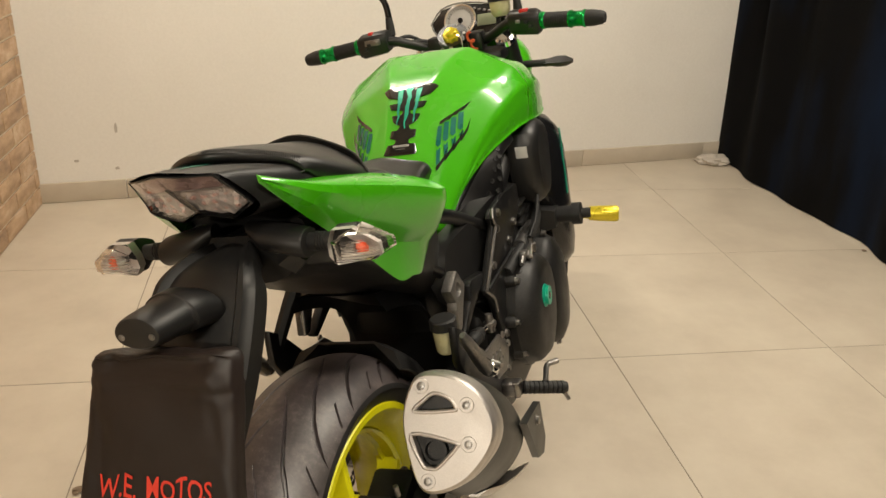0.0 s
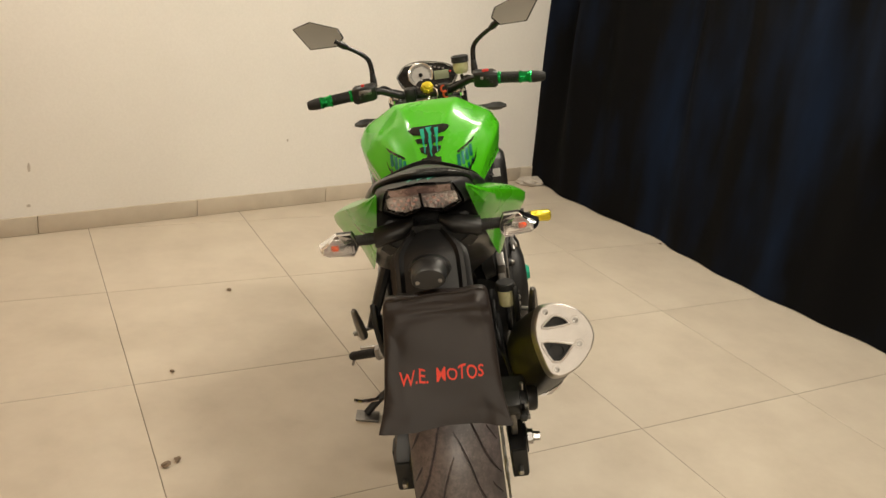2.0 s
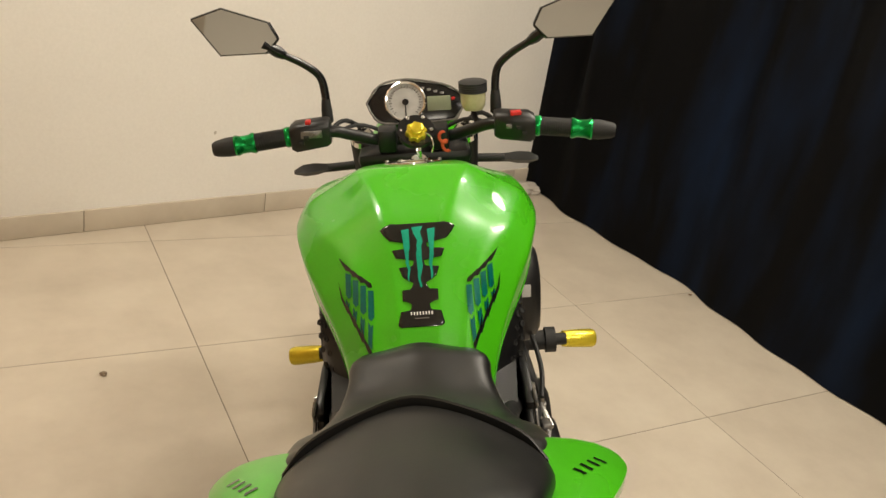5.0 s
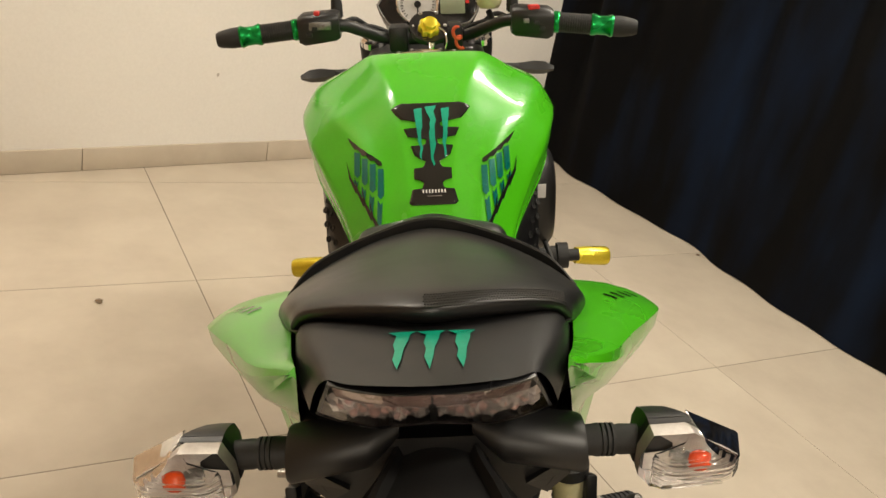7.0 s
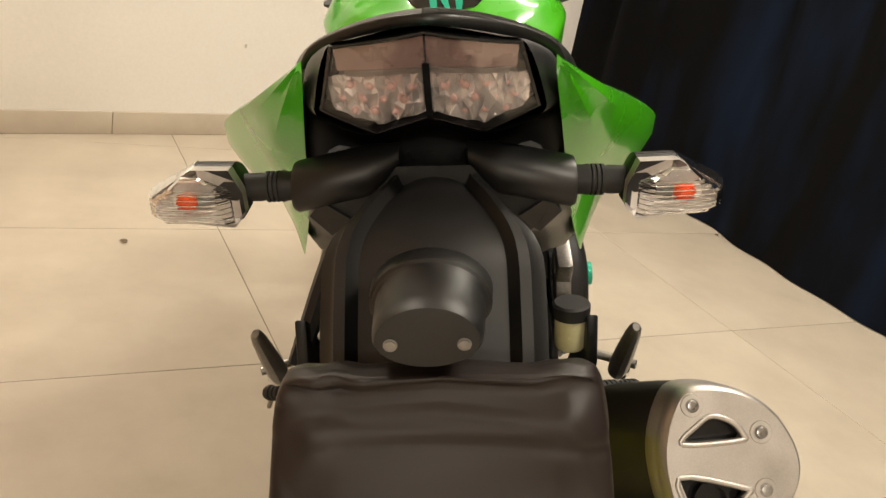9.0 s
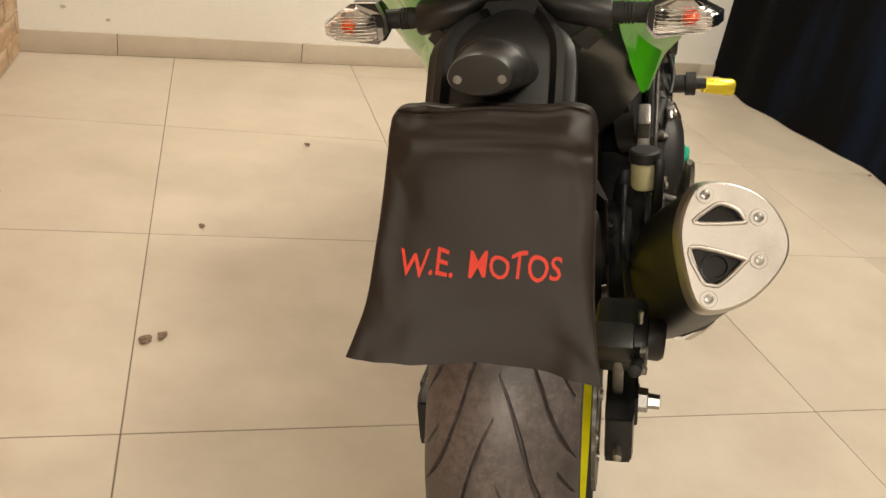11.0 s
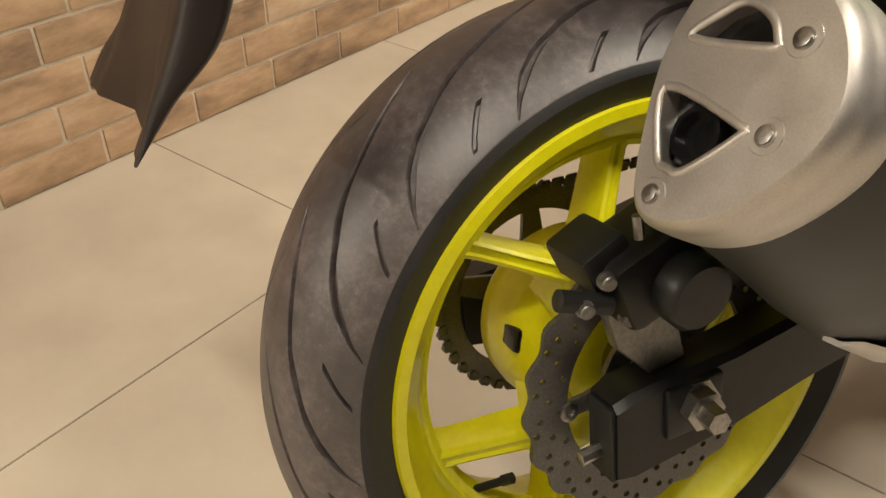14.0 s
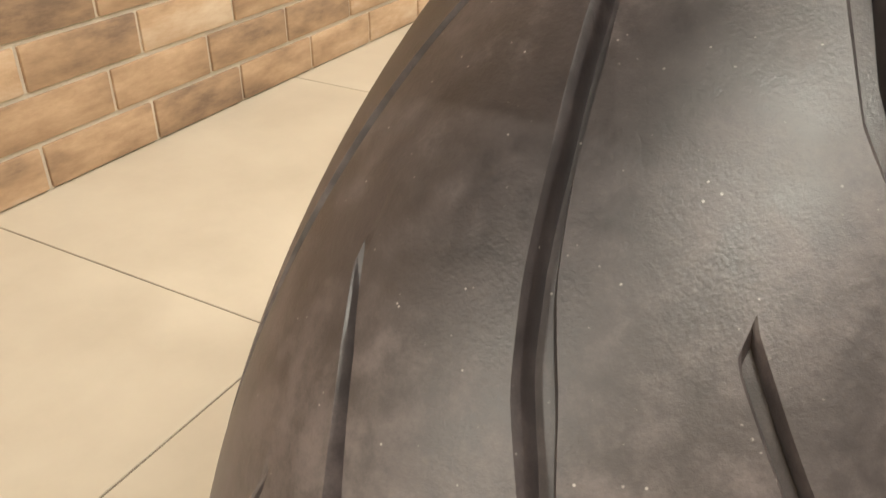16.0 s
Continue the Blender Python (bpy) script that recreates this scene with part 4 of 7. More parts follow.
for k in range(6):
    a = radians(60 * k - 30)
    part("bolt", bolt((0.196, 0.775 + 0.089 * math.cos(a), 0.40 + 0.136 * math.sin(a)), (1, 0, 0), 0.006, 0.010), STEEL, block)
part("left_cover", turned((-0.15, 0.70, 0.42), (-0.205, 0.70, 0.42), [(0, 0.105), (0.7, 0.105), (0.9, 0.09), (1, 0.06)], 28), ENGINE, block)
both("cylinder_fins", lambda: put(put(put(bmesh.new(), box(0.155, 0.80, 0.58, 0.03, 0.16, 0.008, 0.002)), box(0.155, 0.80, 0.60, 0.03, 0.16, 0.008, 0.002)), box(0.155, 0.80, 0.62, 0.03, 0.16, 0.008, 0.002)), ENGINE, block)
for p in ((0.175, 0.70, 0.55), (0.18, 0.66, 0.56), (0.178, 0.745, 0.56)):
    part("hose_clamp", turned(Vector(p) - Vector((0, 0.02, 0)), Vector(p) + Vector((0, 0.02, 0)), [(0, 0.014), (1, 0.014)], 16), GREYMETAL, block)
part("coolant_hose", pipe([(0.17, 0.55, 0.54), (0.185, 0.66, 0.56), (0.185, 0.78, 0.565), (0.16, 0.90, 0.60)], 0.012), GASKET, block)

frame_ob = part("frame", pipe([(0.02, 1.02, 0.86), (0.12, 0.92, 0.78), (0.132, 0.75, 0.70), (0.128, 0.58, 0.60), (0.120, 0.48, 0.48), (0.115, 0.47, 0.36)], 0.022, 12), FRAME, bike, "satin black tubular frame")
part("left_spar", pipe([(-0.02, 1.02, 0.86), (-0.12, 0.92, 0.78), (-0.132, 0.75, 0.70), (-0.128, 0.58, 0.60), (-0.120, 0.48, 0.48), (-0.115, 0.47, 0.36)], 0.022, 12), FRAME, frame_ob)
both("seat_rail", lambda: pipe([(0.14, 0.55, 0.64), (0.115, 0.40, 0.72), (0.10, 0.20, 0.78), (0.075, -0.02, 0.86)], 0.014, 10), FRAME, frame_ob)
both("lower_rail", lambda: pipe([(0.135, 0.50, 0.52), (0.115, 0.30, 0.66), (0.09, 0.10, 0.78)], 0.011, 10), FRAME, frame_ob)
for cover_side in both("knee_cover", lambda: loft([[(x + dx, y, z) for y, z, dx in pts] for x, pts in ((0.095, [(0.34, 0.75, 0), (0.50, 0.76, 0.01), (0.66, 0.765, 0.03), (0.80, 0.72, 0.04), (0.72, 0.62, 0.03), (0.56, 0.58, 0.03), (0.44, 0.60, 0.02), (0.33, 0.66, 0.01)]), (0.135, [(0.345, 0.745, -0.006), (0.50, 0.755, 0.005), (0.655, 0.757, 0.018), (0.79, 0.715, 0.022), (0.71, 0.63, 0.022), (0.56, 0.59, 0.018), (0.445, 0.61, 0.010), (0.335, 0.665, 0.0)]))], 1, 3), PLASTIC, bike, "black plastic frame cover below the tank"):
    cover_side.data.transform(Matrix.Translation((0, 0, -0.075)))
INNER = [Vector(p) for p in ((0.158, 0.735, 0.792), (0.147, 0.667, 0.780), (0.128, 0.618, 0.745), (0.103, 0.565, 0.703), (0.099, 0.500, 0.680))]
OUTER = [Vector(p) for p in ((0.176, 0.735, 0.768), (0.166, 0.655, 0.750), (0.166, 0.638, 0.690), (0.154, 0.600, 0.630), (0.146, 0.540, 0.600))]
for s in (1, -1):
    def on_side(p):
        return Vector((s * p.x, p.y, p.z))
    pane = part("perforated_cover", skin([[on_side(a), on_side(a.lerp(b, 0.5) + Vector((0.004, -0.004, 0.004))), on_side(b), on_side(b + Vector((-0.004, 0.016, -0.008))), on_side(a + Vector((-0.004, 0.016, -0.008)))] for a, b in zip(curve(INNER, 4), curve(OUTER, 4))]), FRAME, bike, "satin black frame cover with two rows of round holes", 50)
    part("cover_rib", pipe([on_side(p + Vector((-0.004, 0.0, 0.002))) for p in INNER], 0.0085, 10, 4), FRAME, pane, "rounded inner rib beside the tank")
    ins, outs = curve(INNER, 8), curve(OUTER, 8)
    # The holes are dark discs laid on the cover, their shade put in as colour.
    for row, u in ((0, 0.55), (1, 0.80)):
        for k in range(5):
            i = 8 + 3 * k + row
            c = ins[i].lerp(outs[i], u) + Vector((0.003, -0.003, 0.003))
            n = (outs[i] - ins[i]).cross(ins[i + 2] - ins[i]).normalized()
            n = n if n.y < 0 else -n
            part("hole", turned(on_side(c + n * 0.0002), on_side(c + n * 0.0022), [(0, 0.0052), (0.9, 0.0052), (1, 0.0042), (0.3, 0.0038)], 14), GASKET, pane, "dark disc standing for the shade in a round hole")
PLATE = [(0.413, 0.563), (0.419, 0.569), (0.498, 0.630), (0.524, 0.650), (0.514, 0.668), (0.530, 0.680), (0.620, 0.684), (0.735, 0.670), (0.740, 0.620), (0.660, 0.585), (0.621, 0.561), (0.600, 0.500), (0.570, 0.420), (0.550, 0.360), (0.435, 0.365), (0.452, 0.400), (0.470, 0.450), (0.455, 0.500), (0.448, 0.529)]
both("frame_plate", lambda: side_plate(PLATE, 0.154, 0.014, 0.004), FRAME, bike, "broad black cast frame plate")
both("plate_edge", lambda: pipe([(0.168, 0.413, 0.5635), (0.170, 0.420, 0.570), (0.171, 0.498, 0.630), (0.171, 0.524, 0.650), (0.170, 0.516, 0.668), (0.168, 0.530, 0.682)], 0.0034, 8, 3), GREYMETAL, bike, "worn bright edge of the frame plate")
both("plate_edge", lambda: pipe([(0.168, 0.413, 0.563), (0.170, 0.434, 0.545), (0.170, 0.449, 0.528), (0.169, 0.456, 0.500)], 0.0028, 8, 3), GREYMETAL, bike)
both("plate_rib", lambda: pipe([(0.169, 0.425, 0.560), (0.171, 0.50, 0.563), (0.170, 0.615, 0.563)], 0.0045, 8, 3), FRAME, bike)
for fy, fz in ((0.479, 0.587), (0.536, 0.640), (0.609, 0.588), (0.489, 0.437), (0.560, 0.665), (0.66, 0.610)):
    both("frame_bolt", lambda: bolt((0.168, fy, fz), (1, 0, 0), 0.007, 0.006), STEEL, bike)
for duct in both("air_duct", lambda: loft([[(x, y, z) for y, z in pts] for x, pts in (
        (0.150, [(0.775, 0.765), (0.86, 0.785), (0.905, 0.74), (0.90, 0.66), (0.87, 0.60), (0.80, 0.60), (0.765, 0.66)]),
        (0.195, [(0.778, 0.762), (0.86, 0.782), (0.902, 0.74), (0.897, 0.66), (0.868, 0.603), (0.80, 0.603), (0.768, 0.66)]),
        (0.214, [(0.79, 0.745), (0.855, 0.765), (0.890, 0.73), (0.885, 0.67), (0.86, 0.62), (0.81, 0.62), (0.782, 0.67)]))], 2, 3), PLASTIC, bike, "black intake duct with a pale warning sticker"):
    side = 1 if duct.data.vertices[0].co.x > 0 else -1
    if side < 0:
        duct.location.x = 0.030
    else:
        part("sticker", box(0.181, 0.7635, 0.727, 0.026, 0.0014, 0.026, 0.0004, (6, 0, 0)), WHITEPRINT, duct, "pale sticker")
both("radiator_shroud", lambda: loft([[(0.14, y, z1), (xo, y, z1 - 0.01), (xo + 0.008, y, (z0 + z1) / 2), (xo, y, z0), (0.14, y, z0)] for y, z0, z1, xo in ((0.90, 0.60, 0.75, 0.185), (0.97, 0.44, 0.745, 0.205), (1.04, 0.38, 0.72, 0.208), (1.10, 0.38, 0.66, 0.195))], 3, 3), GLOSS, bike, "gloss black radiator shroud")
both("shroud_stripe", lambda: skin([[(0.2165, 0.985 + dy, z), (0.2165, 0.995 + dy, z), (0.2185, 0.995 + dy, z), (0.2185, 0.985 + dy, z)] for dy, z in ((0.02, 0.715), (0.026, 0.68), (0.02, 0.64), (0.026, 0.60), (0.022, 0.55))]), TEALBRIGHT, bike, "jagged teal stripe")
part("radiator", box(0, 1.07, 0.56, 0.30, 0.04, 0.26, 0.008), FRAME, bike, "black radiator")


def slider():
    return turned((0.262, 0.928, 0.523), (0.346, 0.940, 0.512), [(0, 0.012), (0.18, 0.013), (0.2, 0.0165), (0.45, 0.0185), (0.92, 0.0195), (1, 0.017), (1, 0.009), (0.97, 0.008)], 28)


for s in (1, -1):
    base = loft([[(x, 0.922 + r * math.cos(a), 0.526 + r * math.sin(a)) for a in [2 * math.pi * k / 20 for k in range(20)]] for x, r in ((0.205, 0.020), (0.240, 0.020), (0.241, 0.026), (0.262, 0.026), (0.264, 0.012), (0.285, 0.012))], 1, 1)
    sl = part("frame_slider", base if s > 0 else mirrored(base), GASKET, bike, "crash bobbin with a black base")
    part("bobbin", slider() if s > 0 else mirrored(slider()), YELANO, sl, "yellow anodised bobbin")
    if s < 0:
        sl.location.x = 0.064
both("slider_bracket", lambda: skin([[(0.135, 0.86, 0.49), (0.135, 0.86, 0.57), (0.15, 0.98, 0.56), (0.15, 0.98, 0.49)], [(0.205, 0.89, 0.505), (0.205, 0.89, 0.545), (0.205, 0.95, 0.545), (0.205, 0.95, 0.505)]]), FRAME, bike)

# footrests ----------------------------------------------------------


def hanger_plate():
    return side_plate([(0.20, 0.60), (0.235, 0.575), (0.30, 0.50), (0.40, 0.40), (0.44, 0.36), (0.42, 0.34), (0.33, 0.36), (0.24, 0.45), (0.19, 0.54)], 0.165, 0.014, 0.003)


both("footrest_hanger", hanger_plate, FRAME, bike, "black footrest hanger")
part("rear_hanger_strut", pipe([(-0.115, 0.30, 0.70), (-0.150, 0.255, 0.62), (-0.185, 0.215, 0.53)], [0.016, 0.012], 8), FRAME, bike)
both("grey_bracket", lambda: side_plate([(0.309, 0.652), (0.337, 0.614), (0.320, 0.594), (0.298, 0.566), (0.287, 0.552), (0.268, 0.552), (0.280, 0.604), (0.262, 0.633)], 0.138, 0.020, 0.004, [(0.300, 0.620, 0.012)]), GREYMETAL, bike, "grey cast bracket with a round hole")
both("bracket_arm", lambda: side_plate([(0.360, 0.602), (0.375, 0.605), (0.453, 0.587), (0.466, 0.574), (0.410, 0.566), (0.364, 0.552), (0.308, 0.530), (0.295, 0.540), (0.352, 0.574)], 0.138, 0.020, 0.005), FRAME, bike)
both("heel_plate", lambda: side_plate([(0.300, 0.496), (0.395, 0.484), (0.445, 0.440), (0.415, 0.400), (0.352, 0.414), (0.322, 0.455)], 0.180, 0.005, 0.001, [(0.340 + 0.022 * i + 0.010 * j, 0.468 - 0.005 * i - 0.020 * j, 0.0042) for i in range(3) for j in range(2)]), GREYMETAL, bike, "drilled grey metal heel plate")
for s in (1, -1):
    for p in ((0.189 * s, 0.395, 0.483), (0.189 * s, 0.42, 0.452), (0.189 * s, 0.40, 0.41)):
        part("bolt", bolt(p, (s, 0, 0), 0.0055, 0.005), STEEL, bike)


def peg(base, tip, ribs=9):
    base, tip = Vector(base), Vector(tip)
    prof = [(0, 0.010)]
    for i in range(ribs):
        prof += [(0.02 + 0.95 * i / ribs, 0.0125), (0.02 + 0.95 * (i + 0.6) / ribs, 0.0125), (0.02 + 0.95 * (i + 0.7) / ribs, 0.0105), (0.02 + 0.95 * (i + 0.95) / ribs, 0.0105)]
    return turned(base, tip, prof + [(1, 0.010)], 16)


for s in (1, -1):
    f = lambda x, y, z: (x * s, y, z)
    pg = part("footpeg", peg(f(0.214, 0.392, 0.372), f(0.288, 0.430, 0.350)), GASKET, bike, "ribbed black rubber footpeg")
    part("peg_mount", put(box(0.196 * s, 0.384, 0.377, 0.036, 0.030, 0.028, 0.005), rod(f(0.206, 0.375, 0.392), f(0.206, 0.375, 0.362), 0.007, 10)), STEEL, pg, "worn steel peg mount")
    part("peg_feeler", rod(f(0.280, 0.428, 0.344), f(0.288, 0.432, 0.322), 0.004, 8), STEEL, pg)
    pp = skin([[f(0.210 + w * math.cos(a), 0.226 - 0.084 * t + d * math.sin(a) * 0.8, 0.507 + 0.108 * t + d * math.sin(a) * 0.6) for a in [math.pi * k / 5 for k in range(10)]] for t, w, d in ((0, 0.011, 0.012), (0.12, 0.0125, 0.014), (0.45, 0.0115, 0.0125), (0.85, 0.0085, 0.010), (0.96, 0.007, 0.008), (1.0, 0.004, 0.005))])
    pq = part("passenger_peg", pp, GREYMETAL, bike, "folded-up worn metal passenger footpeg")
    bm = bmesh.new()
    bmesh.ops.create_uvsphere(bm, u_segments=16, v_segments=10, radius=0.014, matrix=Matrix.Translation(f(0.214, 0.232, 0.505)))
    part("pivot", bm, CHROME, pq)
    part("peg_slot", skin([[f(*q) for q in r] for r in ([(0.2215, 0.227, 0.528), (0.2235, 0.227, 0.528), (0.2235, 0.213, 0.531), (0.2215, 0.213, 0.531)], [(0.2160, 0.172, 0.583), (0.2185, 0.172, 0.583), (0.2185, 0.162, 0.581), (0.2160, 0.162, 0.581)])]), GREYMETAL, pq)
    part("pivot_pin", rod(f(0.185, 0.250, 0.518), f(0.235, 0.230, 0.512), 0.006, 10), STEEL, pq)
res = part("brake_reservoir", turned((0.150, 0.222, 0.545), (0.150, 0.222, 0.590), [(0, 0.016), (0.1, 0.019), (0.95, 0.020), (1, 0.018)], 24), FLUID, bike, "small clouded brake fluid reservoir")
part("lid", turned((0.150, 0.222, 0.588), (0.150, 0.222, 0.606), [(0, 0.023), (0.85, 0.023), (1, 0.020)], 24), GASKET, res, "black screw lid")
part("brake_lever", pipe([(0.20, 0.42, 0.345), (0.225, 0.50, 0.315), (0.215, 0.58, 0.31), (0.235, 0.60, 0.312)], 0.006, 10), STEEL, bike, "steel rear brake pedal")
part("shift_lever", pipe([(-0.20, 0.42, 0.345), (-0.225, 0.50, 0.30), (-0.23, 0.58, 0.29), (-0.285, 0.59, 0.29)], 0.007, 10), STEEL, bike, "steel gear shift pedal")
mast = part("brake_master", turned((0.165, 0.292, 0.520), (0.165, 0.350, 0.512), [(0, 0.010), (0.1, 0.013), (0.5, 0.013), (0.52, 0.0145), (0.62, 0.0145), (0.64, 0.012), (1, 0.010)], 18), GASKET, bike, "black rear brake master cylinder")
part("push_rod", rod((0.165, 0.350, 0.511), (0.166, 0.392, 0.503), 0.0055, 12), CHROME, mast, "bright push rod")
part("banjo_bolt", put(turned((0.168, 0.398, 0.488), (0.168, 0.402, 0.522), [(0, 0.009), (0.35, 0.009), (0.37, 0.0125), (0.55, 0.0125), (0.57, 0.008), (1, 0.007)], 12), turned((0.160, 0.400, 0.503), (0.178, 0.400, 0.503), [(0, 0.008), (1, 0.008)], 10)), STEEL, mast, "steel hose union")
stand = part("side_stand", pipe([(-0.10, 0.62, 0.205), (-0.18, 0.60, 0.165), (-0.25, 0.575, 0.125), (-0.298, 0.556, 0.088)], 0.012, 10), FRAME, bike, "black steel side stand")
part("foot", box(-0.296, 0.552, 0.0806, 0.070, 0.055, 0.008, 0.003, (0, LEAN, 0)), GREYMETAL, stand, "worn grey stand foot")
part("stand_lug", pipe([(-0.255, 0.560, 0.130), (-0.300, 0.540, 0.140), (-0.325, 0.535, 0.150)], 0.006, 8), CHROME, stand)
part("stand_spring", turned((-0.11, 0.63, 0.19), (-0.22, 0.60, 0.13), [(k / 24, 0.008 if k % 2 else 0.006) for k in range(25)], 10), STEEL, stand)

# tank ---------------------------------------------------------------
TANK = [  # y, top, crease (x, z), shoulder (x, z), widest (x, z), knee hollow (x, z), bottom edge
    (0.43, 0.735, 0.030, 0.734, 0.070, 0.722, 0.092, 0.675, 0.090, 0.655),
    (0.48, 0.768, 0.035, 0.767, 0.076, 0.754, 0.100, 0.700, 0.098, 0.678),
    (0.53, 0.811, 0.040, 0.810, 0.082, 0.795, 0.112, 0.735, 0.108, 0.708),
    (0.58, 0.854, 0.045, 0.853, 0.095, 0.838, 0.131, 0.778, 0.126, 0.738),
    (0.63, 0.896, 0.052, 0.895, 0.118, 0.869, 0.158, 0.822, 0.148, 0.762),
    (0.68, 0.928, 0.062, 0.928, 0.150, 0.888, 0.182, 0.850, 0.168, 0.776),
    (0.74, 0.949, 0.078, 0.950, 0.172, 0.900, 0.199, 0.865, 0.184, 0.784),
    (0.785, 0.9595, 0.091, 0.9585, 0.180, 0.909, 0.206, 0.866, 0.193, 0.784),
    (0.805, 0.9595, 0.0935, 0.9575, 0.181, 0.908, 0.207, 0.865, 0.194, 0.783),
    (0.85, 0.948, 0.092, 0.946, 0.182, 0.903, 0.208, 0.860, 0.197, 0.778),
    (0.92, 0.926, 0.085, 0.924, 0.175, 0.890, 0.203, 0.848, 0.195, 0.770),
    (1.00, 0.895, 0.070, 0.893, 0.155, 0.863, 0.188, 0.826, 0.185, 0.765),
    (1.05, 0.858, 0.055, 0.857, 0.135, 0.836, 0.168, 0.803, 0.168, 0.765),
]


def tank_ring(y, zt, cx, cz, sx, sz, wx, wz, kx, kz):
    half = [(0, zt), (cx * 0.6, zt), (cx - 0.008, cz + 0.0005), (cx + 0.007, cz - 0.0045), ((cx + sx) / 2, (cz + sz) / 2 - 0.001), (sx - 0.009, sz + 0.0045), (sx + 0.006, sz - 0.008), ((sx + wx) / 2 + 0.004, (sz + wz) / 2 - 0.004), (wx, wz), (wx - 0.002, wz - 0.02),
            ((wx + kx) / 2 + 0.002, (wz + kz) / 2 - 0.004), (kx + 0.002, kz + 0.008), (kx - 0.004, kz), (kx * 0.5, kz - 0.025)]
    return [Vector(p) for p in sym(y, half)]


tank_bm = loft([tank_ring(*r) for r in TANK], 6, 3)
tank_bm.normal_update()
TANK_TREE = BVHTree.FromBMesh(tank_bm)
tank = part("fuel_tank", tank_bm, GREEN, bike, "glossy lime green fuel tank", 60)
cp = part("fuel_cap", turned((0, 0.868, 0.938), (0, 0.871, 0.948), [(0, 0.052), (0.6, 0.052), (0.8, 0.046), (0.82, 0.030), (1, 0.028)], 40), CHROME, tank, "chrome ringed fuel cap")
for k in range(6):
    a = radians(60 * k)
    part("bolt", bolt((0.047 * math.cos(a), 0.870 + 0.046 * math.sin(a), 0.9455 - 0.014 * math.sin(a)), (0, 0.3, 1), 0.0035, 0.003), STEEL, cp)


def wrap(polys, tree, lift, direction=(0, 1, 0)):
    """Flat outlines in (x, z), laid on the surface that tree holds, lift metres off it."""
    bm = bmesh.new()
    d = Vector(direction).normalized()
    for poly in polys:
        t = bmesh.new()
        t.faces.new([t.verts.new((x, 0, z)) for x, z in poly])
        bmesh.ops.triangulate(t, faces=t.faces[:])
        for _ in range(7):
            long_edges = [e for e in t.edges if e.calc_length() > 0.005]
            if not long_edges:
                break
            bmesh.ops.subdivide_edges(t, edges=long_edges, cuts=1)
            bmesh.ops.triangulate(t, faces=t.faces[:])
        put(bm, t)
    for v in bm.verts:
        hit, nrm, _, _ = tree.ray_cast(Vector((v.co.x, 0, v.co.z)) - d * 0.8, d)
        if hit:
            v.co = hit + (nrm if nrm.dot(d) < 0 else -nrm) * lift
    return bm


def pad_xz(px, py):
    """The tank pad is wider at its top; its outline is drawn in units of the pad."""
    t = (py - 290) / 360
    w = 0.00037 + (0.000328 - 0.00037) * t
    return ((px - 448) * w + 0.004, 0.9095 - 0.1035 * t)


PAD_EDGE = [(268, 112), (278, 140), (292, 158), (312, 142), (330, 120), (338, 72), (343, 36), (356, 38), (363, 52), (366, 112), (396, 97), (402, 52), (408, 22), (424, 26), (430, 36), (432, 86), (466, 74), (480, 52), (490, 28), (506, 36), (514, 46), (516, 78), (554, 79), (560, 54), (568, 40), (584, 44), (590, 54), (593, 89), (640, 104), (648, 92)]


def pad_sheet():
    """The pad row by row: deep notches in both sides, a rounded gel edge."""
    rows, edge = [], []
    for (y0, w0), (y1, w1) in zip(PAD_EDGE, PAD_EDGE[1:]):
        n = max(1, int((y1 - y0) / 5))
        edge += [(y0 + (y1 - y0) * k / n, w0 + (w1 - w0) * k / n) for k in range(n)]
    edge.append(PAD_EDGE[-1])
    cols = (-1, -0.97, -0.9, -0.75, -0.5, -0.25, 0, 0.25, 0.5, 0.75, 0.9, 0.97, 1)
    for i, (y, w) in enumerate(edge):
        row = []
        for u in cols:
            lift = 0.0006 if abs(u) == 1 or i in (0, len(edge) - 1) else 0.0018 if abs(u) > 0.95 else 0.0024
            dip = 10 * max(0, 1 - abs(u)) if i == 0 else 0
            x, z = pad_xz(448 + w * u, y + dip)
            hit, nrm, _, _ = TANK_TREE.ray_cast(Vector((x, -0.2, z)), Vector((0, 1, 0)))
            row.append(hit + (nrm if nrm.y < 0 else -nrm) * lift)
        rows.append(row)
    return skin(rows, False, False)


pad = part("tank_pad", pad_sheet(), STICKER, tank, "black glossy gel tank pad with green claw marks", 60)


def claw(x0, y0, x1, y1, w, seed):
    """A ragged claw stripe that tapers from a hooked top to a point."""
    rng = random.Random(seed)
    a, b = [], []
    for i in range(15):
        t = i / 14
        ww = w * (1 - 0.62 * t)
        x, y = x0 + (x1 - x0) * t + w * 0.42 * math.sin(t * 15 + seed * 2.1), y0 + (y1 - y0) * t
        a.append((x - ww * (1 + rng.uniform(-0.45, 0.35)), y + rng.uniform(-3, 3)))
        b.append((x + ww * (1 + rng.uniform(-0.45, 0.35)), y + rng.uniform(-3, 3)))
    return [(x0 - w * 2.0, y0 - 4)] + a[1:] + [(x1, y1 + 12)] + b[:0:-1] + [(x0 + w * 1.6, y0 - 8)]


